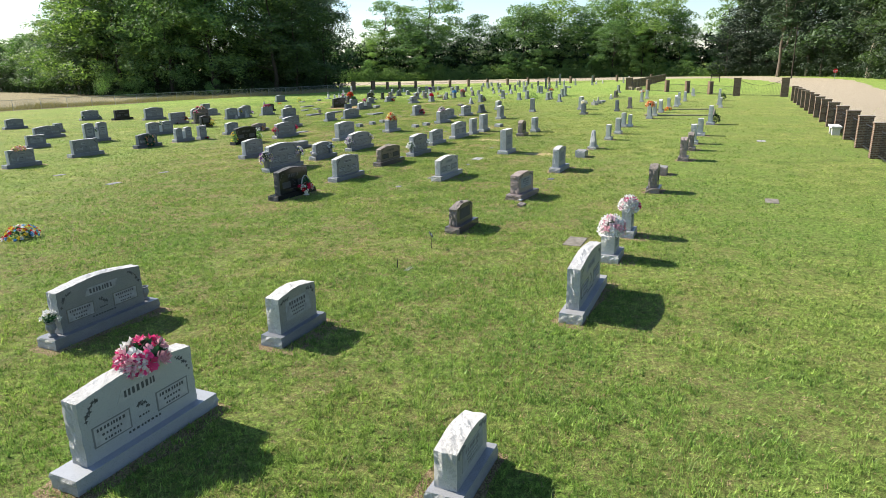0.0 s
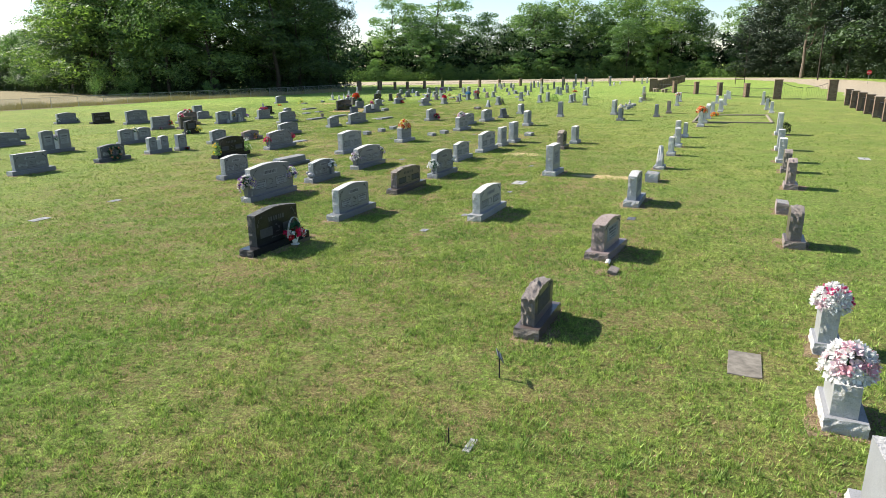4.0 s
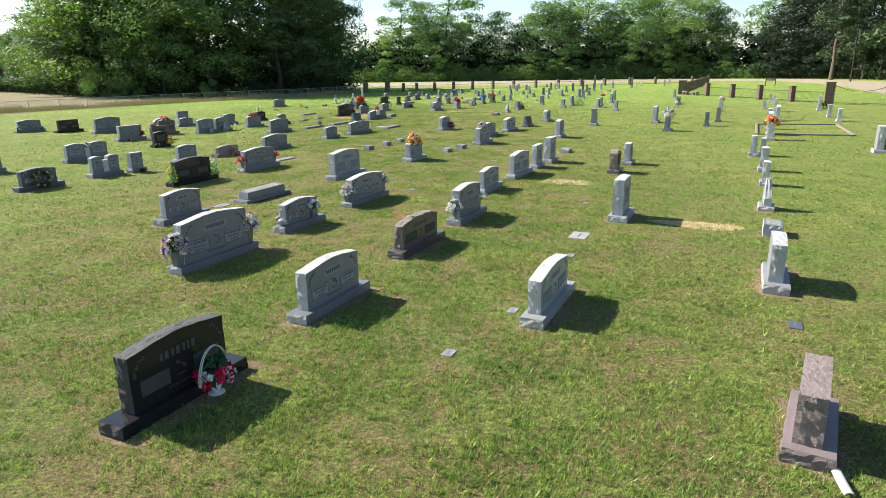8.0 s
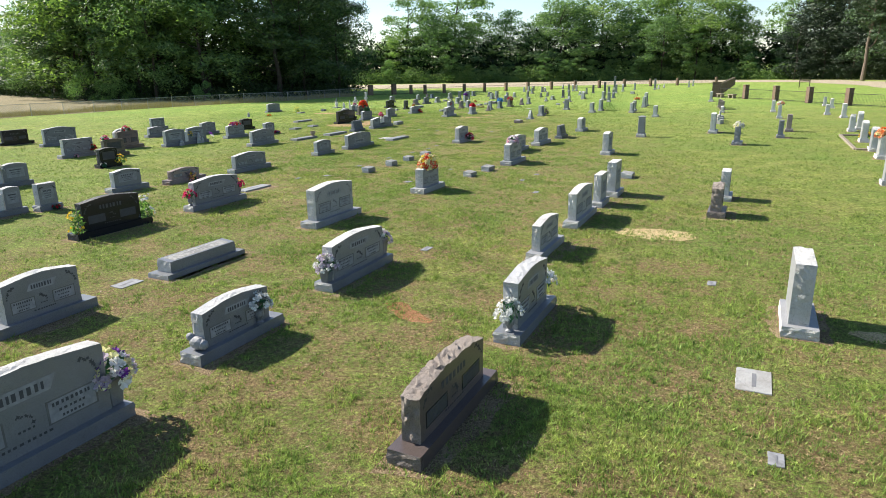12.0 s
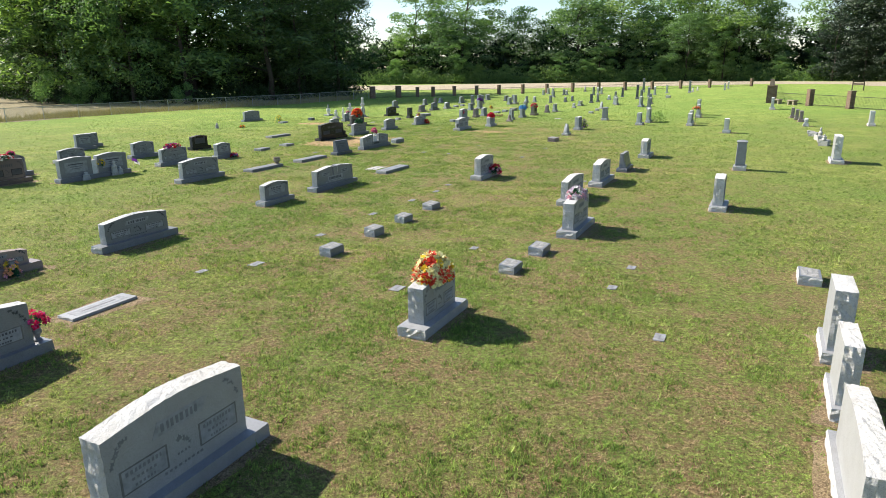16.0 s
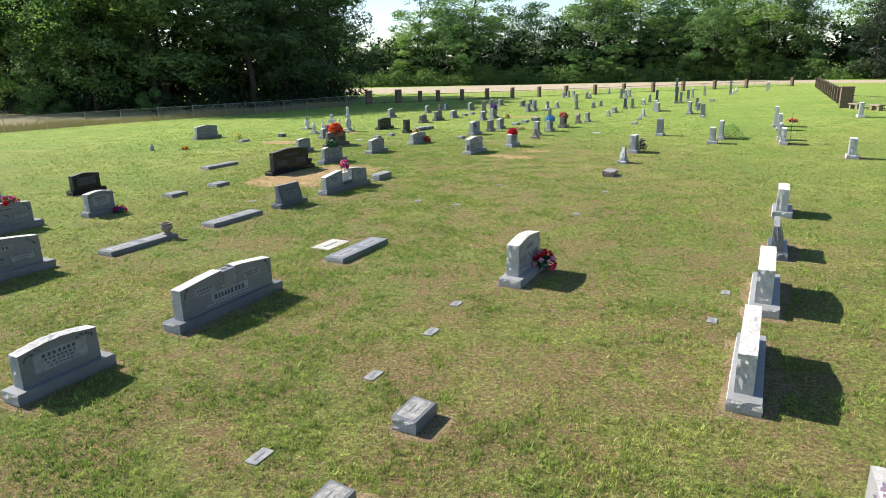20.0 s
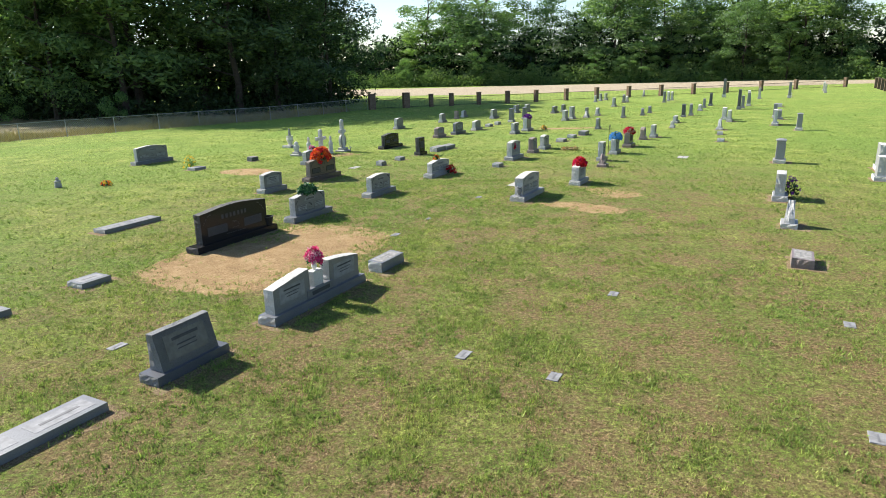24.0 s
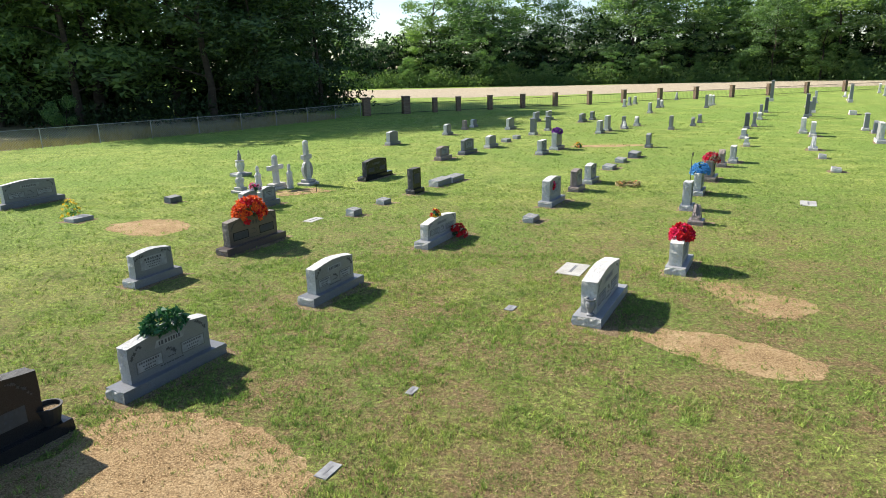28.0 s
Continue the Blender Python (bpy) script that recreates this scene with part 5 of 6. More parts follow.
def wire_fence(points, height=1.25):
    """Chain-link on steel posts."""
    root = thing("wire_fence", pose(0, 0, 0), "grey chain-link fence on thin steel posts", "fence")
    pts = []
    for (x0, y0), (x1, y1) in zip(points, points[1:]):
        n = int(math.hypot(x1 - x0, y1 - y0) / 3.2)
        pts += [(x0 + (x1 - x0) * i / n, y0 + (y1 - y0) * i / n) for i in range(n)]
    pts.append(points[-1])
    for x, y in pts:
        part("post", tube(bmesh.new(), [(x, y, -0.05), (x, y, height + 0.06)], 0.03, 6), ZINC, root)
    part("top_rail", tube(bmesh.new(), [(x, y, height) for x, y in pts], 0.021, 5), ZINC, root)
    v, f = [], []
    for (x0, y0), (x1, y1) in zip(pts, pts[1:]):
        n = 22
        for i in range(n):
            for s in (0, 1):
                a, b = (i / n, (i + 8) / n) if s else ((i + 8) / n, i / n)
                z0, z1 = 0.04, height
                if max(a, b) > 1:
                    cut = (1 - min(a, b)) / (max(a, b) - min(a, b))
                    if s:
                        b, z1 = 1.0, z0 + (z1 - z0) * cut
                    else:
                        a, z0 = 1.0, z1 - (z1 - z0) * cut
                k = len(v)
                ax, ay, bx, by = x0 + (x1 - x0) * a, y0 + (y1 - y0) * a, x0 + (x1 - x0) * b, y0 + (y1 - y0) * b
                v += [(ax, ay, z0), (ax, ay, z0 + 0.014), (bx, by, z1 + 0.014), (bx, by, z1)]
                f.append((k, k + 1, k + 2, k + 3))
    part("wire_mesh", (v, f), ZINC, root)


wire_fence([(-17.6, 130.2), (-24.5, 117.0), (-36.0, 104.0), (-51.5, 79.0), (-74.0, 42.0), (-92.0, 12.0)])

# ---- woods ----
def cards(centres, r, size, droop=0.0, out=None):
    """Leaf-shaped cards at the given places, turned every way, or loosely facing the way given by out."""
    n = len(centres)
    face = r.normal(0, 1, (n, 3)) if out is None else out + r.normal(0, 0.5, (n, 3))
    u = np.cross(face, r.normal(0, 1, (n, 3)))
    u[:, 2] -= droop
    u /= np.linalg.norm(u, axis=1, keepdims=True) + 1e-9
    w = np.cross(face, u)
    w /= np.linalg.norm(w, axis=1, keepdims=True) + 1e-9
    s = size * r.uniform(0.6, 1.4, (n, 1))
    v = np.stack([centres - u * s * 0.5, centres + w * s * 0.42, centres + u * s * 0.7 - w * s * 0.1], 1)
    return v.reshape(-1, 3), np.arange(3 * n).reshape(-1, 3)


def crown_points(r, low, high, radius, lobes, leaves, flat_lobe=0.75, lean=0.0, narrow=0.35):
    """Places of leaves in an uneven crown of overlapping lobes, the way they face, and the lobes' middles."""
    f = r.uniform(0.02, 1.0, lobes)
    reach = radius * np.sqrt(np.clip(1 - np.abs(1.75 * f - 0.8) ** 2.4, 0.12, 1)) * (1 - narrow * f * 0.4)
    t = r.uniform(0, 2 * np.pi, lobes)
    d = reach * np.sqrt(r.uniform(0.15, 1.0, lobes)) * r.uniform(0.75, 1.1, lobes)
    mid = np.stack([np.cos(t) * d + lean * f, np.sin(t) * d, low + (high - low) * f * 0.93], 1)
    size = radius * r.uniform(0.18, 0.40, lobes) * min(1.0, 60 / lobes)
    pick = r.choice(lobes, leaves, p=size ** 2 / (size ** 2).sum())
    ball = r.normal(0, 1, (leaves, 3))
    ball /= np.linalg.norm(ball, axis=1, keepdims=True)
    way = ball.copy()
    ball *= (r.uniform(0.3, 1, (leaves, 1)) ** 0.4) * (1 + 0.22 * r.normal(0, 1, (leaves, 1)))
    ball[:, 2] *= flat_lobe
    return mid[pick] + ball * size[pick][:, None], way, mid


def clumped_points(r, low, high, radius, limbs, leaves, lean=0.0):
    """Places of leaves in a broadleaf crown: big boughs, each with its own tufts, lit from above and shaded below."""
    f = np.linspace(0.06, 0.97, limbs) + r.normal(0, 0.03, limbs)
    reach = radius * np.sqrt(np.clip(1 - np.abs(1.8 * f - 0.78) ** 2.6, 0.10, 1)) * r.uniform(0.75, 1.15, limbs)
    t = np.arange(limbs) * 2.4 + r.normal(0, 0.5, limbs)
    bough = radius * r.uniform(0.24, 0.42, limbs)
    d = np.maximum(reach - bough * 0.7, 0.0)
    mid = np.stack([np.cos(t) * d + lean * f, np.sin(t) * d, low + (high - low) * f - 0.3 * bough], 1)
    per = 13
    way = r.normal(0, 1, (limbs, per, 3))
    way[:, :, 2] = way[:, :, 2] * 0.8 + 0.35
    way /= np.linalg.norm(way, axis=2, keepdims=True)
    tuft = (mid[:, None] + way * (bough * 0.85)[:, None, None] * np.array([1, 1, 0.8])).reshape(-1, 3)
    out, size = way.reshape(-1, 3), (r.uniform(0.10, 0.19, limbs * per) * radius)
    pick = r.choice(len(tuft), leaves, p=size ** 2 / (size ** 2).sum())
    ball = r.normal(0, 1, (leaves, 3)) + out[pick] * 0.55
    ball /= np.linalg.norm(ball, axis=1, keepdims=True)
    spread = r.uniform(0.35, 1, (leaves, 1)) ** 0.5 * (1 + 0.25 * np.abs(r.normal(0, 1, (leaves, 1))))
    return tuft[pick] + ball * spread * size[pick][:, None] * np.array([1.1, 1.1, 0.75]), ball + out[pick] * 0.5, mid


def tree(seed, height, radius, low, leaves, leaf, bark=BARK, size=0.42, lobes=34, pine=False, label="tall leafy broadleaf tree at the wood's edge", girth=0.24):
    r = np.random.default_rng(seed)
    root = thing("tree", pose(0, 0, 0), label, "tree", "trees of the surrounding woods")
    if pine:
        pts, way, mid = crown_points(r, low, height, radius, lobes, leaves * 2, 0.6, r.uniform(-1, 1), 0.15)
    else:
        pts, way, mid = clumped_points(r, low, height, radius, lobes // 2, leaves * 2, r.uniform(-1, 1))
    bm = bmesh.new()
    bend = [(r.uniform(-0.3, 0.3) * i / 3, r.uniform(-0.3, 0.3) * i / 3, height * 0.9 * i / 6 - (0.1 if i == 0 else 0)) for i in range(7)]
    tube(bm, bend, [girth * (1 - 0.13 * i) * (1.25 if i == 0 else 1) for i in range(7)], 8)
    for m in mid[:: max(1, lobes // 12)]:
        z0 = max(low * 0.8, m[2] - r.uniform(1.0, 3.0))
        k = min(5, int(z0 / (height * 0.9) * 6))
        s = Vector(bend[k])
        s.z = z0
        e = Vector(m)
        tube(bm, [s, s.lerp(e, 0.5) + Vector((0, 0, 0.4)), e], [girth * 0.4, girth * 0.25, girth * 0.08], 5)
    part("trunk", bm, bark, root)
    part("crown", cards(pts, r, size, 0.3 if pine else 0.1, way), leaf, root)
    return root


KINDS = [tree(11, 22, 6.0, 3.0, 3400, LEAF_A, lobes=44, size=0.44), tree(12, 20, 5.4, 2.0, 3200, LEAF_F, lobes=40, size=0.44), tree(13, 24, 5.6, 5.0, 3400, LEAF_A, lobes=42, size=0.44), tree(14, 18, 5.6, 1.2, 5200, LEAF_B, lobes=44, size=0.33),
         tree(15, 14, 5.0, 0.4, 4600, LEAF_B, lobes=40, size=0.32), tree(16, 20, 4.0, 1.5, 4600, LEAF_B, lobes=40, size=0.33), tree(17, 24, 4.4, 9.0, 3400, LEAF_C, BARK_PALE, 0.36, 80, True, "tall pine tree with a bare lower trunk", 0.3),
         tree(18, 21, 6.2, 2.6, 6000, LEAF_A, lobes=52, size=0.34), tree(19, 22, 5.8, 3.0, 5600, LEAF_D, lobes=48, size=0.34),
         tree(20, 21, 5.4, 0.6, 4200, LEAF_E, lobes=50, size=0.4, label="tall very dark tree at the roadside"), tree(21, 25, 6.6, 0.6, 4400, LEAF_F, lobes=68, size=0.5)]
places = random.Random(21)


def along(points, step):
    """Places at even steps along a line of corners."""
    for (x0, y0), (x1, y1) in zip(points, points[1:]):
        n = max(1, round(math.hypot(x1 - x0, y1 - y0) / step))
        for i in range(n):
            yield x0 + (x1 - x0) * (i + 0.5) / n, y0 + (y1 - y0) * (i + 0.5) / n


used = set()


def plant(kind, x, y, scale):
    m = pose(x, y, 0, 0, 0, places.uniform(0, 360)) @ Matrix.Diagonal((scale * places.uniform(1.05, 1.4), scale * places.uniform(1.05, 1.4), scale, 1))
    if kind not in used:
        used.add(kind)
        KINDS[kind].matrix_basis = m
    else:
        copy_thing(KINDS[kind], m)


LEFT = [(-22, 147), (-26, 136), (-36, 126), (-46, 125), (-57, 128), (-67, 132), (-84, 150), (-106, 170), (-150, 205)]
FAR = [(-42, 226), (-15, 222), (12, 219), (38, 217), (62, 215), (84, 199), (96, 182), (99, 156), (92, 134), (88, 114), (92, 94), (104, 66), (120, 34)]
# darker and lighter leaves by place stand for the wood's shaded and lit stretches
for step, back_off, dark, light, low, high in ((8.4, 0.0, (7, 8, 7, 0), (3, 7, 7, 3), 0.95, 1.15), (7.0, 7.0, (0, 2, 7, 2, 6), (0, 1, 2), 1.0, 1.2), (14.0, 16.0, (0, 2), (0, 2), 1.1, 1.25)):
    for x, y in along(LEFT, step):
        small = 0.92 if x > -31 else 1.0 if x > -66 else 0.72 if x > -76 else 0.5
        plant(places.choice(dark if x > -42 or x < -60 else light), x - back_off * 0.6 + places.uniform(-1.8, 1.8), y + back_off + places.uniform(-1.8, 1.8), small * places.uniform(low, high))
for step, back_off, kinds, low, high in ((7.0, 0.0, (3, 4, 5, 4, 7, 4), 0.42, 0.85), (6.5, 8.0, (10, 1, 5, 10, 3, 5), 0.68, 1.2), (7.0, 17.0, (10, 2, 10, 0, 10), 0.75, 1.28)):
    for x, y in along(FAR, step):
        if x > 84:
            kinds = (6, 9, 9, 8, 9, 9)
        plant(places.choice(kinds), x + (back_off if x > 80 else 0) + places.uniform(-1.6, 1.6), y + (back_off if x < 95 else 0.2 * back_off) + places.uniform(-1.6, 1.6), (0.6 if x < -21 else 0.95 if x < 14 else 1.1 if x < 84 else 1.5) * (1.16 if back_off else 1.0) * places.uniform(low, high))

pine = tree(31, 27, 4.8, 12.0, 3400, LEAF_C, BARK_WARM, 0.42, 80, True, "tall roadside pine with a pale dead limb", 0.42)
part("dead_limb", tube(bmesh.new(), [(0, -0.3, 7.0), (1.2, -0.6, 8.2), (1.9, -0.7, 11.0), (1.5, -0.8, 14.5), (2.0, -0.9, 18.0)], [0.2, 0.18, 0.15, 0.1, 0.05], 7), BARK_WARM, pine)
pine.matrix_basis = pose(88.6, 173.0, 0, 0, 1, 20)

# undergrowth along the woods, and dark leaf cards added behind for inner shade
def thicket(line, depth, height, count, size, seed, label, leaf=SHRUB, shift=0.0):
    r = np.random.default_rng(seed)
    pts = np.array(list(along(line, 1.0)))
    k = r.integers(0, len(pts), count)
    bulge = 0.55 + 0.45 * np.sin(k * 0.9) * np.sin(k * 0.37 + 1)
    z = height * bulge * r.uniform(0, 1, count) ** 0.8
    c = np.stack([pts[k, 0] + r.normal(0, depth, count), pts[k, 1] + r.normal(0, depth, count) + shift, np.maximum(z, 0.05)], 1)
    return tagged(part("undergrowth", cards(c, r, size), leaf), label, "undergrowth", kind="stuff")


# the SHRUB undergrowth carries the wood's shade in its leaf colour
thicket(LEFT, 1.5, 3.6, 22000, 0.42, 31, "dense green undergrowth at the wood's foot, darkened for shade", shift=0.5)
thicket(FAR[:6], 1.8, 5.0, 34000, 0.42, 32, "dense green undergrowth along the far wood", LEAF_F, shift=0.5)
thicket(FAR[5:], 1.6, 4.5, 22000, 0.42, 35, "undergrowth at the foot of the roadside wood, darkened for shade", SHRUB, shift=0.5)
thicket([(x - 6, y) for x, y in LEFT], 1.8, 14.0, 30000, 1.2, 33, "added dark backing leaves that stand for the wood's inner shade", shift=11)
thicket([(x + (14 if x > 80 else 0), y) for x, y in FAR], 2.5, 15.0, 44000, 1.3, 34, "added dark backing leaves that stand for the far wood's inner shade", shift=11)


def bush(x, y, radius, height, count, leaf, seed, label, name="bush"):
    r = np.random.default_rng(seed)
    root = thing(name, pose(x, y, 0), label, "bush")
    pts, way, mid = crown_points(r, 0.15, height, radius, 12, count * 2, 0.9, 0.0, 0.2)
    for m in mid[:6]:
        part("stem", tube(bmesh.new(), [(0, 0, -0.05), (m[0] * 0.4, m[1] * 0.4, m[2] * 0.5), m], [0.05, 0.03, 0.012], 5), BARK, root)
    part("foliage", cards(pts, r, 0.2, 0.1, way), leaf, root)


bush(-41.2, 120.4, 1.7, 3.0, 900, LEAF_B, 51, "light green sapling bush behind the wire fence")
bush(-62.5, 125.5, 4.0, 4.2, 2200, LEAF_B, 52, "bright yellow-green bush in front of the wood")
bush(-56.0, 123.5, 2.6, 3.0, 1200, LEAF_B, 53, "bright green bush in front of the wood")

# dry grass standing along the wire fence
r = np.random.default_rng(61)
line = np.array(list(along([(-19, 128.5), (-25.5, 117.0), (-37, 104.0), (-52.5, 79.0), (-75, 42.0)], 0.5)))
k = r.integers(0, len(line), 24000)
x, y = line[k, 0] - np.abs(r.normal(0, 2.6, len(k))) - 0.1, line[k, 1] + r.normal(0, 0.8, len(k))
h, t = r.uniform(0.25, 0.85, len(k)) * (0.7 + 0.5 * np.sin(k * 0.31) * np.sin(k * 0.13)), r.uniform(0, 6.28, len(k))
v = np.stack([np.stack([x - 0.03, y, 0 * x], 1), np.stack([x + 0.03, y, 0 * x], 1), np.stack([x + 0.3 * h * np.cos(t), y + 0.3 * h * np.sin(t), h], 1)], 1)
tagged(part("dry_grass", (v.reshape(-1, 3), np.arange(3 * len(k)).reshape(-1, 3)), DRYGRASS), "tall straw-coloured grass along the wire fence", "grass", kind="stuff")

# ---- flowers, vases and ornaments ----
def blossoms(r, centres, normals, size):
    """Open flowers of eight petals each."""
    n, k = len(centres), 8
    u = np.cross(normals, r.normal(0, 1, (n, 3)))
    u /= np.linalg.norm(u, axis=1, keepdims=True) + 1e-9
    w = np.cross(normals, u)
    s = size * r.uniform(0.7, 1.3, (n, 1))
    quads = []
    for i in range(k):
        a, inner = 2 * math.pi * i / k + 0.3 * (i % 2), 1.0 if i % 2 else 0.72
        d = lambda q: u * math.cos(q) + w * math.sin(q)
        lift = 0.25 if i % 2 else 0.7
        quads += [centres - normals * s * 0.15, centres + (d(a - 0.55) * 0.84 * inner + normals * lift * 0.45) * s, centres + (d(a) * inner + normals * lift) * s, centres + (d(a + 0.55) * 0.84 * inner + normals * lift * 0.45) * s]
    v = np.stack(quads, 1)
    return v.reshape(-1, 3), np.arange(4 * n * k).reshape(-1, 4)


def bouquet(x, y, z, radius, height, colours, count, seed, label, size=0.055, leaves=120, leaf=None, long=1.0, turn=0.0, low=0.0):
    """A domed bunch of artificial flowers with leaves between them. long stretches it along the row."""
    r = np.random.default_rng(seed)
    root = thing("flower_arrangement", spot(x, y, z, turn), label, "flowers", "flowers on the graves")

    def dome(n, inside):
        d = r.normal(0, 1, (n, 3))
        d[:, 2] = np.abs(d[:, 2]) * (1 - low) - low * 0.4
        d /= np.linalg.norm(d, axis=1, keepdims=True)
        return d * np.array([radius * long, radius, height]) * (inside + (1 - inside) * r.uniform(0.3, 1, (n, 1))) + (0, 0, 0.02), d
    if leaves:
        c, d = dome(leaves // 2 if count else leaves, 0.3 if count else 0.6)
        part("leaves", cards(c * (0.85 if count else 1.0), r, size * 2.0), leaf or GREENERY, root)
    bm = bmesh.new()
    for i in range(7):
        c, d = dome(1, 0.6)
        tube(bm, [(0, 0, -0.02), tuple(c[0] * 0.5), tuple(c[0] * 0.85)], 0.005, 4)
    tagged(part("stems", bm, GREENERY, root), kind="stuff")
    share = max(1, int(1.6 * count) // max(1, len(colours)))
    for key in colours:
        c, d = dome(share, 0.85)
        part("blossoms", blossoms(r, c, d, size), PETALS[key], root, key.replace('_', ' ') + " petals")
    return root


def vase(x, y, z, height=0.24, radius=0.075, material=GREY, label="grey granite vase on the base of a headstone"):
    root = thing("vase", spot(x, y, z), label, "vase", "vases on the graves")
    part("body", lathe(bmesh.new(), [(radius * 0.8, 0), (radius * 0.85, 0.02), (radius * 0.45, 0.045), (radius * 0.55, 0.07), (radius, height * 0.55), (radius * 0.95, height * 0.75), (radius * 0.8, height * 0.86), (radius * 1.02, height * 0.97), (radius * 1.0, height), (radius * 0.75, height), (radius * 0.7, height * 0.7)]), material, root)
    return root


def square_vase(x, y, z, height=0.34, wide=0.22):
    """A square granite vase, wider at the top."""
    root = thing("square_vase", spot(x, y, z), "square tapered grey granite vase on a headstone base", "vase", "vases on the graves")
    bm = box(bmesh.new(), -wide / 2, wide / 2, -wide / 2, wide / 2, -height, 0, 0.32, 0.008)
    bmesh.ops.rotate(bm, verts=bm.verts, cent=(0, 0, 0), matrix=Matrix.Rotation(math.pi, 3, "X"))
    part("body", bm, GREY, root)
    part("rim", box(bmesh.new(), -wide * 0.46, wide * 0.46, -wide * 0.46, wide * 0.46, height, height + 0.014, bevel=0.004), GREY, root)
    return root


def basket(x, y, seed):
    """A white wire basket with a tall looped handle, full of flowers."""
    root = thing("flower_basket", spot(x, y, 0, 8), "white wire basket with a tall looped handle", "basket")
    part("body", lathe(bmesh.new(), [(0.10, 0.0), (0.11, 0.015), (0.05, 0.04), (0.07, 0.1), (0.11, 0.2), (0.12, 0.21), (0.10, 0.21)]), PETALS["white"], root)
    for s in (-0.012, 0.012):
        part("handle", tube(bmesh.new(), [(0.30 * math.cos(a), s, 0.2 + 0.46 * math.sin(a)) for a in (0.05 + math.pi * k / 14 * 0.968 for k in range(15))], 0.008, 5), PETALS["white"], root)
    bouquet(x, y, 0.2, 0.26, 0.20, ("red", "white", "crimson"), 30, seed, "red and white flowers in a white basket", 0.06, 110, turn=8)
    bouquet(x, y, 0.36, 0.15, 0.16, (), 0, seed + 1, "dark green fern fronds in a white basket", 0.06, 90)


def wreath(x, y, z, radius, seed, label, colours=("tan", "peach"), flat_down=False):
    r = np.random.default_rng(seed)
    root = thing("wreath", spot(x, y, z) @ (Matrix.Identity(4) if flat_down else Matrix.Rotation(radians(78), 4, "X")), label, "wreath")
    t = r.uniform(0, 2 * np.pi, 240)
    c = np.stack([np.cos(t) * radius, np.sin(t) * radius, 0 * t], 1) + r.normal(0, radius * 0.14, (240, 3))
    part("leaves", cards(c, r, 0.11), GREENERY if not flat_down else DRYGRASS, root)
    part("ring", tube(bmesh.new(), [(radius * math.cos(a), radius * math.sin(a), 0) for a in (2 * math.pi * k / 20 for k in range(21))], 0.02, 5), BARK, root)
    for key in colours:
        t = r.uniform(0, 2 * np.pi, 9)
        c = np.stack([np.cos(t) * radius, np.sin(t) * radius, 0 * t + 0.05], 1) + r.normal(0, 0.03, (9, 3))
        part("blossoms", blossoms(r, c, np.tile((0.0, 0.0, 1.0), (9, 1)), 0.05), PETALS[key], root, key.replace('_', ' ') + " petals")


def figure(x, y, z, height, seed, label, material=MARBLE, turn=0.0, wide=0.3):
    """A small carved figure, as one plain rounded shape."""
    bm = lathe(bmesh.new(), [(wide * 0.5, 0), (wide * 0.52, 0.03), (wide * 0.42, 0.06), (wide * 0.5, height * 0.2), (wide * 0.4, height * 0.45), (wide * 0.46, height * 0.62), (wide * 0.2, height * 0.74), (wide * 0.26, height * 0.86), (wide * 0.16, height * 0.97), (wide * 0.02, height)], seg=12, squash=0.7)
    ob = part("figurine", bm, material)
    ob.matrix_basis = spot(x, y, z, turn)
    return tagged(ob, label, "figurine")


def lamb(x, y, z):
    bm = bmesh.new()
    for cx, cz, rad, sx in ((0, 0.1, 0.1, 1.5), (0.13, 0.17, 0.065, 1.1), (-0.1, 0.09, 0.08, 1.0)):
        m = Matrix.Translation((cx, 0, cz)) @ Matrix.Diagonal((sx, 0.9, 1, 1))
        bmesh.ops.create_icosphere(bm, subdivisions=2, radius=rad, matrix=m)
    ob = part("figurine", bm, PALE)
    ob.matrix_basis = spot(x, y, z, 90)
    return tagged(ob, "small pale stone figurine lying on a headstone base", "figurine")


def pot(x, y, z, radius=0.16, height=0.24, material=IRON, label="black metal flower pot on the base of a headstone"):
    root = thing("flower_pot", spot(x, y, z), label, "pot")
    part("body", lathe(bmesh.new(), [(radius * 0.7, 0), (radius * 0.75, 0.02), (radius * 0.95, height * 0.7), (radius, height * 0.92), (radius * 1.08, height * 0.94), (radius * 1.08, height), (radius * 0.92, height), (radius * 0.85, height * 0.75)], seg=18), material, root)
    part("soil", lathe(bmesh.new(), [(radius * 0.8, height * 0.7), (radius * 0.82, height * 0.78)], seg=14), SOIL, root)


def hook(x, y, height, reach=0.28):
    root = thing("plant_hook", spot(x, y), "thin black metal shepherd's hook stuck in the lawn", "hook")
    pts = [(0, 0, -0.05), (0, 0, height * 0.8)] + [(reach / 2 - reach / 2 * math.cos(a), 0, height * 0.85 + reach * 0.55 * math.sin(a)) for a in (math.pi * k / 9 for k in range(10))]
    part("rod", tube(bmesh.new(), pts, 0.012, 5), IRON, root)


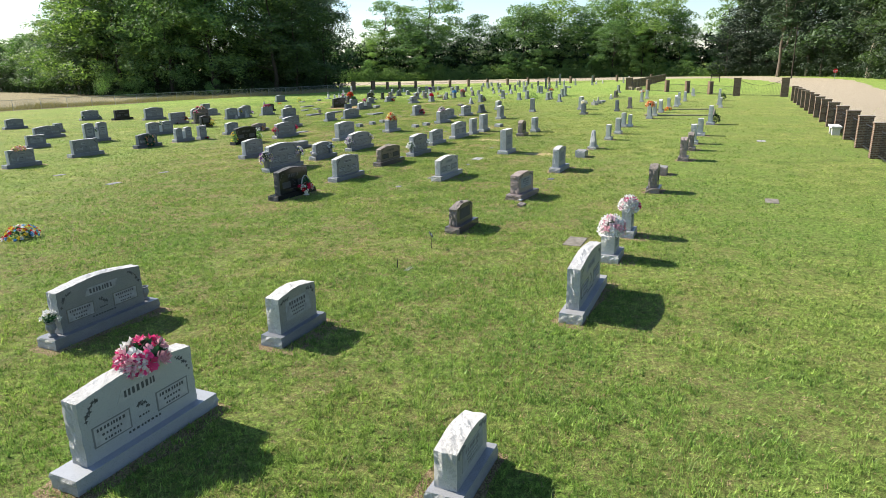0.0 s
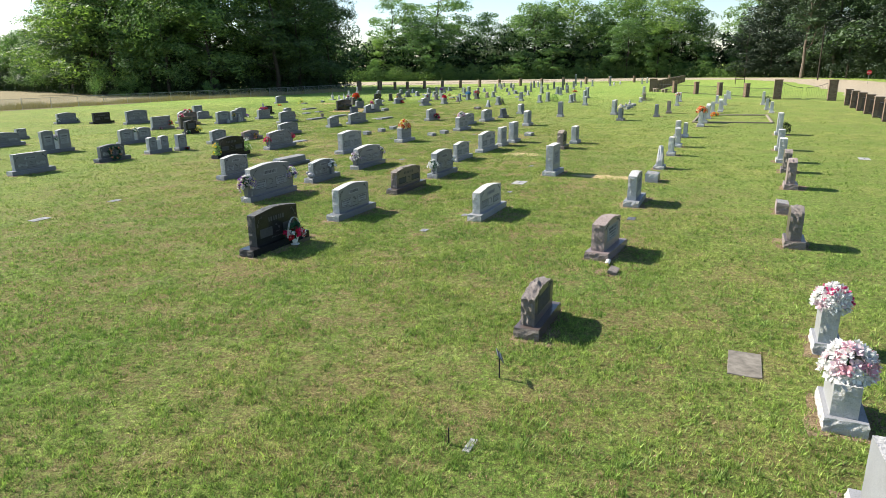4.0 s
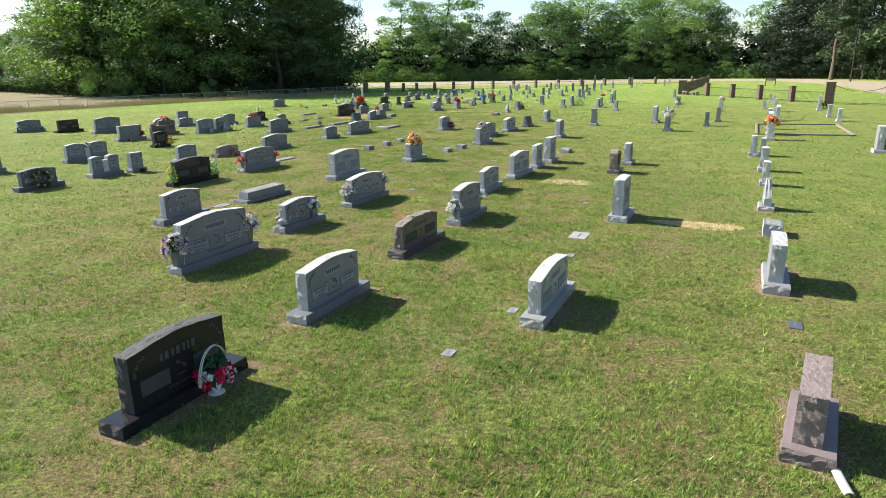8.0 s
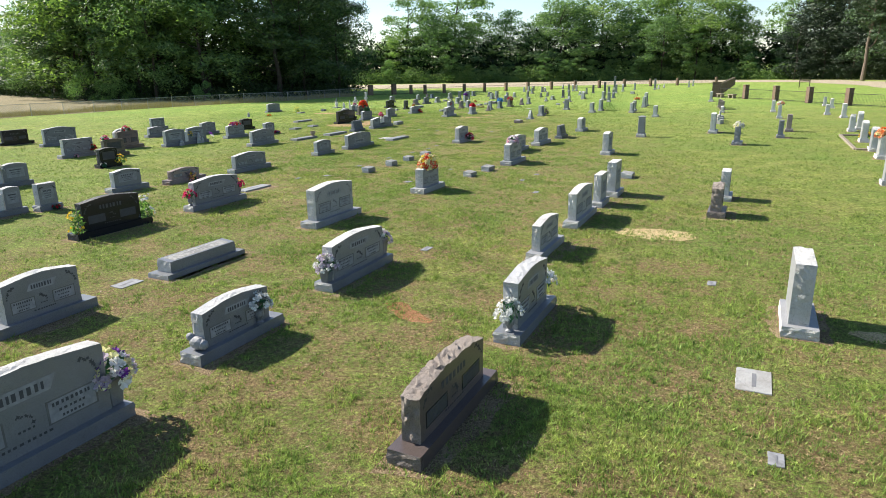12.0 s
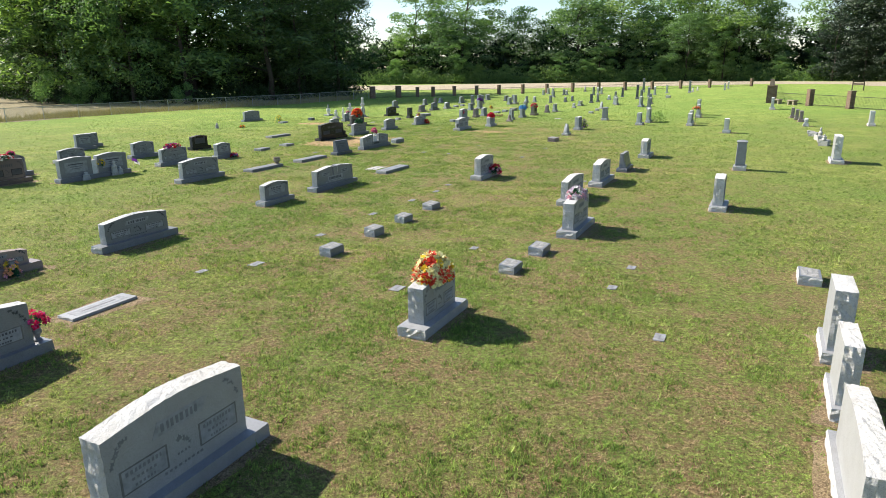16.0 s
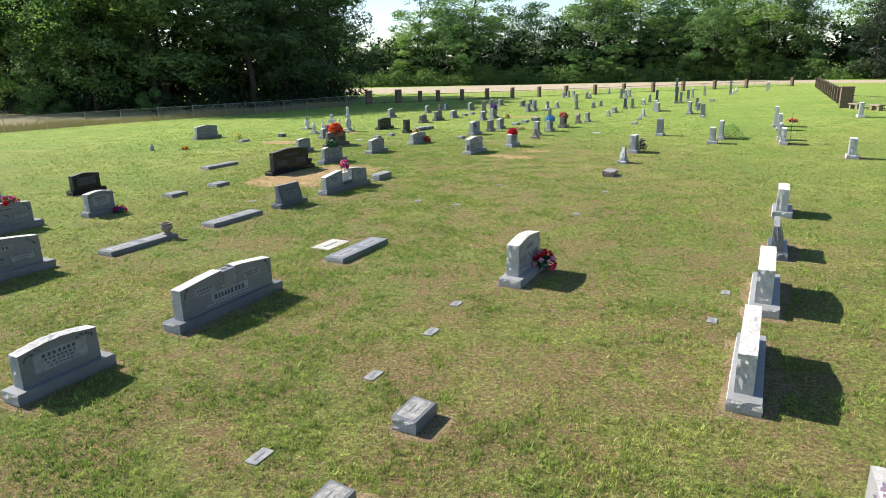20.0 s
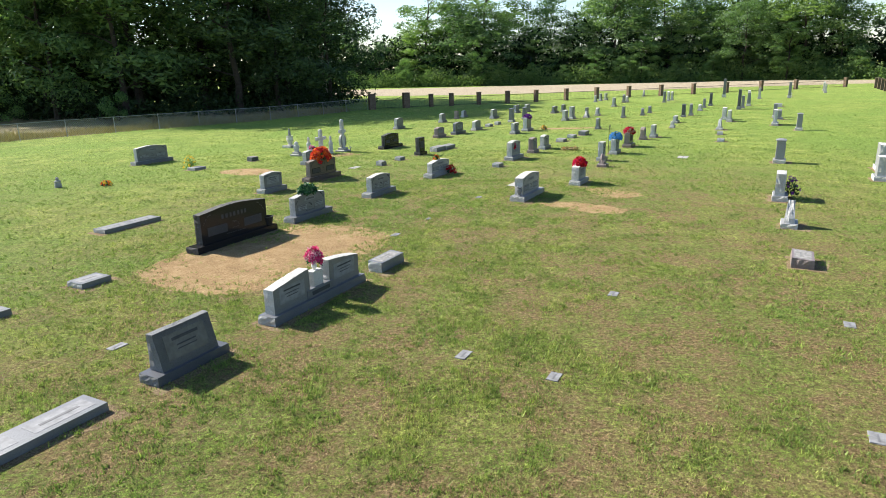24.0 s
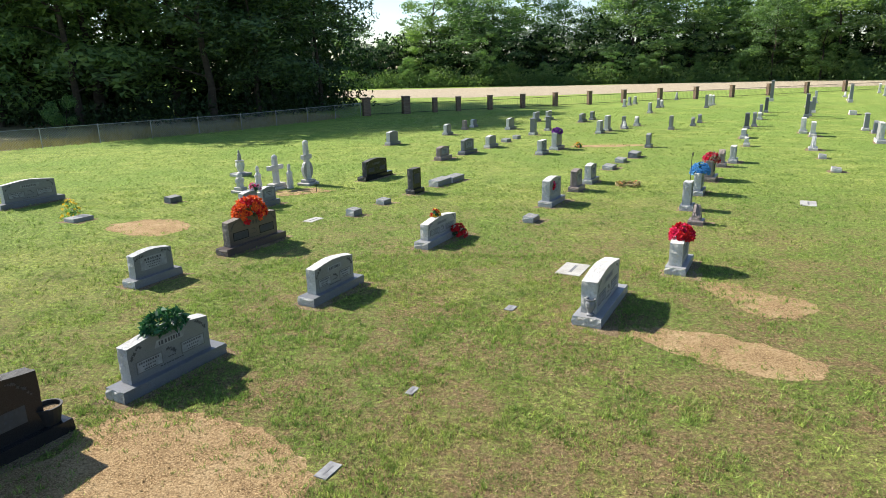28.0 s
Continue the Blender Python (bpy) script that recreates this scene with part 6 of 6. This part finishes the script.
def stake(x, y, label, plate=True, height=0.32, tilt=12):
    """A small temporary grave marker on a thin stake."""
    root = thing("stake_marker", spot(x, y, 0, 25), label, "grave marker")
    part("stake", box(bmesh.new(), -0.012, 0.012, -0.008, 0.008, -0.05, height), IRON, root)
    if plate:
        bm = box(bmesh.new(), -0.11, 0.11, -0.012, 0.0, -0.07, 0.07, bevel=0.004)
        bmesh.ops.rotate(bm, verts=bm.verts, cent=(0, 0, 0), matrix=Matrix.Rotation(radians(-35), 3, "X"))
        bmesh.ops.translate(bm, verts=bm.verts, vec=(0, 0, height))
        p = part("plate", bm, PANEL_DARK, root)
        bm = box(bmesh.new(), -0.08, 0.08, -0.016, -0.011, -0.02, 0.02)
        bmesh.ops.rotate(bm, verts=bm.verts, cent=(0, 0, 0), matrix=Matrix.Rotation(radians(-35), 3, "X"))
        bmesh.ops.translate(bm, verts=bm.verts, vec=(0, 0, height))
        part("lettering", bm, ETCH, p)


def grave_flag(x, y, z=0.0):
    root = thing("small_flag", spot(x, y, z, 20), "small purple and white cloth flag on a thin stick", "flag")
    part("stick", tube(bmesh.new(), [(0, 0, -0.03), (0, 0, 0.62)], 0.006, 5), BARK_PALE, root)
    for k, (a, b, m) in enumerate(((0.0, 0.13, PETALS["purple"]), (0.13, 0.26, PETALS["white"]))):
        bm = bmesh.new()
        rows = [[bm.verts.new((a + 0.02 + (0.42 * i / 6), 0.03 * math.sin(i * 1.1), 0.60 - a * 0.9 - h * 0.13 - 0.18 * (i / 6) ** 1.4)) for i in range(7)] for h in (0, 1)]
        for i in range(6):
            bm.faces.new((rows[0][i], rows[0][i + 1], rows[1][i + 1], rows[1][i]))
        part("cloth", bm, m, root)


def cross_monument(x, y, height, wide, label, arms=True, ring=False, turn=0.0):
    """A carved stone cross on a stepped foot."""
    root = thing("stone_cross", spot(x, y, 0, turn), label, "monument")
    part("foot", box(box(bmesh.new(), -wide * 0.55, wide * 0.55, -0.3, 0.3, -0.03, 0.1, bevel=0.015), -wide * 0.35, wide * 0.35, -0.2, 0.2, 0.1, 0.22, bevel=0.015), MARBLE, root)
    part("shaft", box(bmesh.new(), -0.11, 0.11, -0.09, 0.09, 0.22, height, 0.15, 0.012), PALE_ROUGH, root)
    if arms:
        part("arms", box(bmesh.new(), -wide * 0.42, wide * 0.42, -0.08, 0.08, height * 0.64, height * 0.64 + 0.17, bevel=0.015), PALE_ROUGH, root)
    if ring:
        bm = tablet(bmesh.new(), [(wide * 0.46 * math.cos(a), height * 0.36 + wide * 0.62 * math.sin(a)) for a in (2 * math.pi * k / 18 for k in range(18))], 0.13, 0.02)
        part("carved_heart", bm, [PALE, PALE_ROUGH], root)
    bm = bmesh.new()
    bmesh.ops.create_icosphere(bm, subdivisions=2, radius=0.12, matrix=Matrix.Translation((0, 0, height + 0.05)))
    part("finial", bm, PALE_ROUGH, root)


bouquet(-3.36, 6.49, 0.93, 0.23, 0.25, ('pink', 'white', 'blush'), 44, 101, "pink and white flowers draped over a headstone", long=1.2, size=0.08, low=0.35)
vase(-5.99, 9.06, 0.17)
bouquet(-5.99, 9.06, 0.40, 0.14, 0.16, ('white',), 10, 102, "white flowers in a stone vase", size=0.05, leaves=60)
vase(-5.27, 10.64, 0.17)
bouquet(3.59, 13.11, 0.58, 0.27, 0.36, ('white', 'white', 'white', 'white', 'blush', 'pale_pink'), 84, 103, "large pink and white flowers on a headstone", size=0.07, leaves=60, low=0.2)
bouquet(4.49, 15.00, 0.65, 0.23, 0.32, ('white', 'white', 'white', 'white', 'white', 'pink', 'pale_pink'), 70, 104, "large pink and white flowers on a headstone", size=0.07, leaves=50, low=0.2)
basket(-4.54, 21.10, 140)
square_vase(-7.16, 26.21, 0.17)
bouquet(-7.16, 26.21, 0.50, 0.27, 0.34, ('lilac', 'lilac', 'white', 'cream', 'purple'), 46, 105, "lilac and cream flowers in a square stone vase", size=0.07, leaves=90, low=0.25)
square_vase(-6.30, 28.13, 0.17)
bouquet(-6.30, 28.13, 0.50, 0.27, 0.34, ('lilac', 'lilac', 'white', 'cream', 'purple'), 46, 106, "lilac and cream flowers in a square stone vase", size=0.07, leaves=90, low=0.25)
vase(-5.30, 30.64, 0.17)
bouquet(-5.30, 30.64, 0.42, 0.20, 0.24, ('white',), 22, 107, "white flowers in a stone vase", size=0.05, leaves=60)
lamb(-5.88, 29.65, 0.17)
square_vase(-4.65, 32.67, 0.17)
bouquet(-4.65, 32.67, 0.40, 0.23, 0.28, ('white', 'lilac'), 34, 108, "white and lilac flowers in a stone vase", size=0.05, leaves=60)
square_vase(-3.83, 34.51, 0.17)
bouquet(-3.83, 34.51, 0.40, 0.23, 0.28, ('white', 'lilac'), 34, 109, "white and lilac flowers in a stone vase", size=0.05, leaves=60)
vase(-1.41, 30.25, 0.17)
bouquet(-1.41, 30.25, 0.40, 0.23, 0.27, ('white',), 22, 110, "white flowers and greenery in a stone vase", size=0.05, leaves=60)
vase(-0.73, 31.79, 0.17)
bouquet(-0.73, 31.79, 0.40, 0.23, 0.27, ('white',), 22, 111, "white flowers and greenery in a stone vase", size=0.05, leaves=60)
vase(-10.19, 39.86, 0.17)
bouquet(-10.19, 39.86, 0.40, 0.19, 0.24, ('pink', 'crimson'), 22, 112, "crimson and pink flowers in a stone vase", size=0.05, leaves=60)
vase(-9.35, 41.72, 0.17)
bouquet(-9.35, 41.72, 0.40, 0.19, 0.24, ('pink', 'crimson'), 22, 113, "crimson and pink flowers in a stone vase", size=0.05, leaves=60)
bouquet(-11.66, 36.54, 0.15, 0.22, 0.75, ('yellow',), 8, 114, "trailing greenery on a black headstone", leaves=220, leaf=LEAF_B)
bouquet(-10.82, 38.40, 0.15, 0.22, 0.75, ('white',), 8, 115, "trailing greenery on a black headstone", leaves=220, leaf=LEAF_B)
bouquet(-12.39, 45.40, 0.02, 0.16, 0.34, ('blush', 'peach', 'yellow'), 18, 116, "pink and yellow flowers before a headstone")
vase(-12.37, 45.40, 0.17, height=0.2)
bouquet(-21.09, 54.03, 0.25, 0.16, 0.30, ('red',), 14, 117, "red flowers beside a headstone")
bouquet(-21.44, 53.04, 0.00, 0.10, 0.14, ('blush',), 8, 118, "pale pink flowers before a headstone")
bouquet(-19.14, 44.22, 0.62, 0.24, 0.26, ('white', 'cream'), 22, 119, "white flowers between two tablets")
wreath(-16.43, 36.46, 0.38, 0.26, 150, "dark green and tan wreath leaning on a headstone")
bouquet(-32.59, 59.45, 0.17, 0.16, 0.30, ('white',), 12, 120, "white flowers beside a headstone")
bouquet(-31.89, 61.00, 0.17, 0.14, 0.24, ('white',), 8, 121, "white flowers beside a headstone")
bouquet(-19.28, 29.43, 0.75, 0.22, 0.22, ('peach', 'blush', 'cream'), 34, 122, "peach flowers on top of a headstone", long=1.4, low=0.3)
bouquet(-21.45, 40.27, 0.60, 0.22, 0.30, ('white', 'lilac'), 14, 123, "pale flowers between two tablets", leaves=130)
bouquet(-20.84, 57.09, 0.96, 0.18, 0.18, ('white', 'red'), 22, 124, "red and white flowers on a headstone", long=2.0)
bouquet(-17.62, 49.97, 0.10, 0.30, 0.40, ('yellow',), 22, 125, "yellow flowers beside a black headstone", leaf=LEAF_B)
bouquet(-17.90, 49.10, 0.05, 0.14, 0.16, ('white',), 8, 126, "white flowers before a black headstone")
bouquet(-14.61, 40.35, 0.00, 0.12, 0.12, ('red',), 8, 127, "red flowers before a headstone")
bouquet(-19.87, 53.03, 0.85, 0.20, 0.20, ('pink', 'white'), 16, 128, "pink and white flowers on a headstone")
bouquet(-10.80, 15.90, 0.00, 0.30, 0.32, ('red', 'white', 'yellow', 'blue'), 44, 129, "bright mixed flowers lying on the lawn", long=1.6)
bouquet(-3.25, 42.95, 0.79, 0.29, 0.40, ('cream', 'cream', 'yellow', 'cream', 'cream', 'poppy', 'poppy'), 100, 130, "yellow, red and orange lilies on a headstone", size=0.085, long=1.35, low=0.35, leaves=150)
bouquet(0.12, 49.19, 0.87, 0.24, 0.28, ('lilac', 'lilac', 'blush', 'white', 'lilac'), 66, 131, "dusty lilac flowers on a headstone", size=0.06, long=1.4, low=0.3, leaves=110)
bouquet(-1.63, 58.09, 0.12, 0.24, 0.34, ('red', 'crimson', 'blush'), 36, 132, "red and pink flowers before a headstone", leaves=80, size=0.07)
bouquet(-16.50, 62.27, 0.79, 0.18, 0.18, ('red', 'purple', 'pink'), 36, 133, "red and purple flowers along a headstone top", long=2.6, low=0.2)
bouquet(-18.03, 58.78, 0.45, 0.20, 0.30, ('yellow',), 22, 134, "yellow flowers between tablets")
figure(-17.62, 59.11, 0.0, 0.62, 3, "white carved figurine before a double headstone", MARBLE, 0, 0.30)
figure(-18.15, 57.92, 0.0, 0.34, 3, "white carved figurine before a double headstone", MARBLE, 0, 0.34)
figure(-17.51, 59.34, 0.0, 0.36, 3, "white carved figurine before a double headstone", MARBLE, 0, 0.26)
grave_flag(-17.35, 60.09)
bouquet(-14.50, 64.68, 0.00, 0.20, 0.20, ('red', 'crimson', 'purple'), 22, 135, "dark red flowers before a headstone")
bouquet(-21.83, 58.89, 0.92, 0.14, 0.14, ('pink',), 12, 136, "pink flowers on a headstone")
bouquet(12.11, 54.89, 0.88, 0.26, 0.28, ('white', 'cream'), 44, 137, "white flowers on a dark headstone", leaves=60, low=0.2, size=0.065)
bouquet(-11.33, 82.92, 0.84, 0.36, 0.44, ('orange', 'red', 'orange'), 90, 138, "large orange and red flowers on a headstone", size=0.085, long=1.25, low=0.25, leaves=90)
bouquet(-5.99, 83.66, 0.05, 0.24, 0.30, ('red', 'red'), 30, 139, "red flowers before a headstone", leaves=90)
bouquet(-6.57, 83.32, 0.63, 0.12, 0.20, ('red', 'yellow'), 10, 140, "red flowers behind a headstone")
bouquet(-1.04, 80.92, 0.70, 0.24, 0.26, ('crimson', 'red'), 54, 141, "crimson flowers on a headstone", size=0.075, long=1.3, low=0.3, leaves=50)
vase(-3.46, 77.69, 0.17, height=0.3, radius=0.09)
bouquet(-9.98, 75.68, 0.75, 0.22, 0.28, (), 0, 142, "dark green silk foliage on a headstone", long=1.8, leaves=420, low=0.2)
pot(-10.71, 74.02, 0.17)
vase(-7.90, 68.32, 0.58, height=0.2, radius=0.055, material=PETALS["white"], label="white cup vase on a stone block")
bouquet(-7.90, 68.32, 0.78, 0.16, 0.26, ('pink', 'blush', 'pink'), 30, 143, "pink flowers in a vase between tablets", leaves=40, size=0.065)
bouquet(1.97, 89.32, 0.71, 0.30, 0.34, ('blue', 'blue'), 60, 144, "bright blue flowers on a headstone", size=0.075, low=0.3, leaves=40)
bouquet(3.23, 92.01, 0.74, 0.30, 0.30, ('red', 'crimson', 'tan'), 56, 145, "red flowers on a brown headstone", size=0.075, long=1.2, low=0.3, leaves=60)
bouquet(-1.50, 102.15, 0.86, 0.28, 0.26, ('purple', 'purple'), 50, 146, "purple flowers on a headstone", size=0.07, low=0.3, leaves=50)
bouquet(-0.31, 102.60, 0.00, 0.22, 0.30, ('yellow', 'peach'), 14, 147, "yellow flowers standing on the lawn")
bouquet(-12.90, 87.61, 0.60, 0.20, 0.22, ('lilac', 'pink'), 26, 148, "lilac and pink flowers between tablets")
bouquet(-18.50, 86.38, 0.00, 0.34, 0.60, ('yellow',), 16, 149, "yellow flowers and tall green leaves", leaves=160, leaf=LEAF_B)
vase(-11.31, 61.27, 0.12, 0.3, 0.16, CONCRETE, "round concrete urn on a ledger slab")
bouquet(-3.17, 87.75, 0.50, 0.12, 0.30, ('red', 'pink'), 10, 150, "red flowers beside a headstone")
hook(1.58, 89.06, 1.5)
hook(13.53, 80.02, 1.7)
bouquet(13.63, 80.25, 1.10, 0.26, 0.20, ('orange', 'peach'), 26, 151, "orange flowers hanging from a hook", low=0.2)
bouquet(5.27, 77.79, 0.10, 0.26, 0.60, ('purple',), 10, 152, "dark flowers and leaves beside a headstone", leaves=200, leaf=SHRUB)
bouquet(11.83, 83.52, 0.00, 0.70, 0.75, (), 0, 153, "clump of long green iris leaves", leaves=380, leaf=LEAF_B)
bouquet(15.85, 49.20, 0.93, 0.34, 0.34, ('peach', 'orange', 'cream'), 60, 154, "peach and orange flowers on a white headstone", size=0.08, low=0.3)
bouquet(20.10, 57.40, 0.00, 0.32, 0.30, ('yellow', 'orange'), 34, 155, "yellow flowers lying by a kerb")
bouquet(18.54, 43.64, 0.10, 0.30, 0.60, (), 0, 156, "dark green foliage beside a headstone", leaves=220, leaf=SHRUB)
bouquet(30.70, 71.02, 0.10, 0.40, 0.70, (), 0, 157, "dark green foliage beside a headstone", leaves=260, leaf=SHRUB)
bouquet(21.99, 71.25, 0.99, 0.26, 0.28, ('white', 'peach'), 34, 158, "pale flowers on a white headstone")
bouquet(-20.06, 81.90, 0.00, 0.22, 0.18, ('orange', 'yellow'), 18, 159, "orange flowers lying on the lawn")

# the urn and crosses of one family plot
cross_monument(-13.37, 91.2, 1.15, 0.95, "carved pale stone cross with wide arms and finial")
cross_monument(-12.35, 92.0, 1.6, 0.6, "tall carved pale stone cross rising from a heart", True, True)
cross_monument(-14.5, 90.4, 0.6, 0.4, "small plain pale stone cross")
for x, y in ((-13.95, 90.85), (-12.85, 91.25)):
    figure(x, y, 0.0, 0.95, 3, "pale carved stone figure beside a cross", PALE_ROUGH, 0, 0.32)
vase(-16.05, 94.5, 0.12, 0.55, 0.2, PALE_ROUGH, "pale stone urn on a square slab")
figure(-16.05, 94.5, 0.62, 0.5, 4, "small dark stone figure standing in an urn", BLUE_ROUGH, 0, 0.2)
bevel_marker(-16.05, 94.5, 0.7, 0.6, 0.12, "pale")
stake(-11.6, 90.4, "small dark marker plate on a stake in the lawn", height=0.4)
flat("earth_patch", ragged([(-13.6, 90.3), (-11.8, 91.2), (-11.0, 90.5), (-12.6, 89.6)], 71, 0.12, 6), 0.014, CLAY, "tan bare earth before carved crosses", "earth")

# stakes and oddments on the lawn
stake(-0.27, 14.2, "small dark marker plate on a stake in the lawn")
stake(-0.95, 12.66, "short dark stake with a fallen pale plate beside it", False, 0.2)
plaque(-0.72, 12.62, 0.26, 0.08, MARBLE, "narrow fallen white")
def gutter(a, b, width):
    """A fallen length of white plastic channel."""
    (x0, y0), (x1, y1) = a, b
    d = Vector((x1 - x0, y1 - y0, 0))
    root = thing("plastic_channel", pose(x0, y0, 0.02, 0, -4, math.degrees(math.atan2(d.y, d.x))), "bent white plastic channel lying on the lawn", "channel")
    bm, rows = bmesh.new(), []
    for k in range(7):
        t = math.pi * (k / 6)
        for rad in (width / 2, width / 2 - 0.006):
            rows.append([bm.verts.new((f * d.length, rad * math.cos(t), 0.02 + rad * 0.7 * math.sin(t) + 0.03 * f * f)) for f in (0, 0.5, 1)])
    for k in range(6):
        for a_row, b_row in ((rows[2 * k], rows[2 * k + 2]), (rows[2 * k + 1], rows[2 * k + 3])):
            for j in range(2):
                bm.faces.new((a_row[j], a_row[j + 1], b_row[j + 1], b_row[j]))
    part("channel", bm, PETALS["white"], root)


gutter((2.44, 19.33), (2.28, 18.84), 0.10)
slab = thing("loose_slab", pose(2.36, 18.60, 0.05, 14, 0, 65), "small loose brown stone slab tilted on the lawn", "slab")
part("slab", plinth(bmesh.new(), 0.36, 0.17, -0.03, 0.03, 0.012), [BROWN_ROUGH, BROWN_ROUGH], slab)
flat("earth_patch", frayed([(1.95, 18.75), (2.3, 18.85), (2.6, 18.55), (2.5, 18.3), (2.1, 18.35)], 63), 0.007, SOIL, "scuffed tan earth round a loose slab", "earth")
wreath(-0.07, 90.9, 0.06, 0.34, 81, "flattened dry brown wreath on the lawn", ("tan", "peach"), True)
figure(-21.9, 81.6, 0.0, 0.42, 5, "small white figurine on the lawn", MARBLE, 0, 0.3)

# a kerbed family plot
kerb = thing("grave_kerb", pose(0, 0, 0), "low weathered concrete kerb round a family plot", "kerb")
plot = [(16.4, 52.0), (21.2, 50.5), (24.1, 57.3), (19.3, 58.4)]
for (x0, y0), (x1, y1) in zip(plot, plot[1:] + plot[:1]):
    d = Vector((x1 - x0, y1 - y0, 0))
    bm = box(bmesh.new(), 0, d.length, -0.08, 0.08, -0.05, 0.09, bevel=0.015)
    bmesh.ops.transform(bm, matrix=pose(x0, y0, 0, 0, 0, math.degrees(math.atan2(d.y, d.x))), verts=bm.verts)
    part("kerb_stone", bm, CONCRETE, kerb)

# broken white stones lying in a row
for k, (x, y, l, h) in enumerate(((15.9, 67.2, 0.7, 0.3), (16.5, 68.6, 0.5, 0.34), (17.0, 69.8, 0.5, 0.26), (17.8, 72.0, 0.8, 0.2), (18.3, 73.3, 0.5, 0.16))):
    bevel_marker(x, y, l, 0.42, h, "white", 15 * (k % 3 - 1))
figure(16.75, 69.3, 0.0, 0.75, 6, "weathered white stone figure", MARBLE, 0, 0.34)
figure(15.75, 67.0, 0.3, 0.3, 7, "small weathered white urn", MARBLE, 0, 0.26)

# stone benches by the fence
def stone_bench(m, label, length=1.5, material=CONCRETE):
    bench = thing("stone_bench", m, label, "bench", "benches by the fence")
    part("seat", box(bmesh.new(), -length / 2, length / 2, -0.26, 0.26, 0.38, 0.5, bevel=0.015), material, bench)
    for s in (-1, 1):
        part("leg", box(bmesh.new(), s * length / 3 - 0.1, s * length / 3 + 0.1, -0.2, 0.2, -0.03, 0.38, bevel=0.012), material, bench)


stone_bench(spot(22.0, 36.0), "pale concrete bench by the brick fence", material=PALE_ROUGH)
stone_bench(pose(30.6, 104.9, 0, 0, 0, 100), "weathered concrete bench beside the iron fence", 1.2)
stone_bench(pose(31.1, 102.6, 0, 0, 0, 100), "weathered concrete bench beside the iron fence", 1.2)

# ---- along the road ----
def utility_pole(x, y, height):
    root = thing("utility_pole", pose(x, y, 0, 0, 0, 20), "weathered wooden utility pole with a cross arm", "pole", "utility poles")
    part("pole", tube(bmesh.new(), [(0, 0, -0.3), (0, 0, height)], [0.17, 0.11], 9), BARK, root)
    part("cross_arm", box(bmesh.new(), -0.9, 0.9, -0.06, 0.06, height - 0.75, height - 0.6), BARK, root)
    for s in (-0.8, 0, 0.8):
        part("insulator", lathe(bmesh.new(), [(0.05, height - 0.6), (0.07, height - 0.5), (0.03, height - 0.42)], x=s, seg=8), PALE, root)
    part("transformer", lathe(bmesh.new(), [(0.22, height - 2.2), (0.24, height - 2.15), (0.24, height - 1.4), (0.1, height - 1.3)], x=0.34, seg=12), ZINC, root)


def wire(a, b, sag, label="sagging black power line between poles"):
    pts = [(a[0] + (b[0] - a[0]) * f, a[1] + (b[1] - a[1]) * f, a[2] + (b[2] - a[2]) * f - sag * 4 * f * (1 - f)) for f in (k / 16 for k in range(17))]
    tagged(part("power_line", tube(bmesh.new(), pts, 0.022, 4), IRON), label, "power line", "power lines")


utility_pole(82.8, 155.2, 11.8)
utility_pole(-60.0, 221.0, 13.0)
utility_pole(84.0, 84.0, 12.5)
for h in (0.0, 1.6):
    wire((82.8, 155.2, 11.3 - h), (-60.0, 221.0, 12.5 - h), 1.6)
    wire((82.8, 155.2, 11.3 - h), (84.0, 84.0, 12.0 - h), 1.4)

sign = thing("road_sign", pose(75.5, 126.0, 0, 0, 0, -33), "red octagonal road sign on a metal post", "road sign")
part("post", box(bmesh.new(), -0.03, 0.03, -0.02, 0.02, -0.2, 2.0), ZINC, sign)
part("plate", tablet(bmesh.new(), [(0.42 * math.cos(math.pi * (2 * k + 1) / 8), 2.0 + 0.42 * math.sin(math.pi * (2 * k + 1) / 8)) for k in range(8)], 0.02, 0.0, 1), [PETALS["red"], PETALS["red"]], sign, "red sign plate")
text = bpy.data.curves.new("word", "FONT")
text.body, text.size, text.align_x, text.align_y = "STOP", 0.27, "CENTER", "CENTER"
probe = new("word", text)
bpy.context.view_layer.update()
word = bpy.data.meshes.new_from_object(probe.evaluated_get(bpy.context.evaluated_depsgraph_get()))
bpy.data.objects.remove(probe)
word.materials.append(PETALS["white"])
letters = new("lettering", word)
letters.parent = sign
letters.matrix_basis = pose(0, -0.016, 2.0, 90, 0, 0)

gate = thing("farm_gate", pose(57.0, 136.3, 0, 0, 0, 12), "dark slatted rail gate between posts beyond the fence", "gate")
for s in (-1, 1):
    part("post", box(bmesh.new(), s * 1.0 - 0.05, s * 1.0 + 0.05, -0.05, 0.05, -0.1, 1.7), BARK, gate)
for k in range(4):
    part("slat", box(bmesh.new(), -1.0, 1.0, -0.03, 0.03, 0.85 + 0.22 * k, 0.97 + 0.22 * k), BARK, gate)
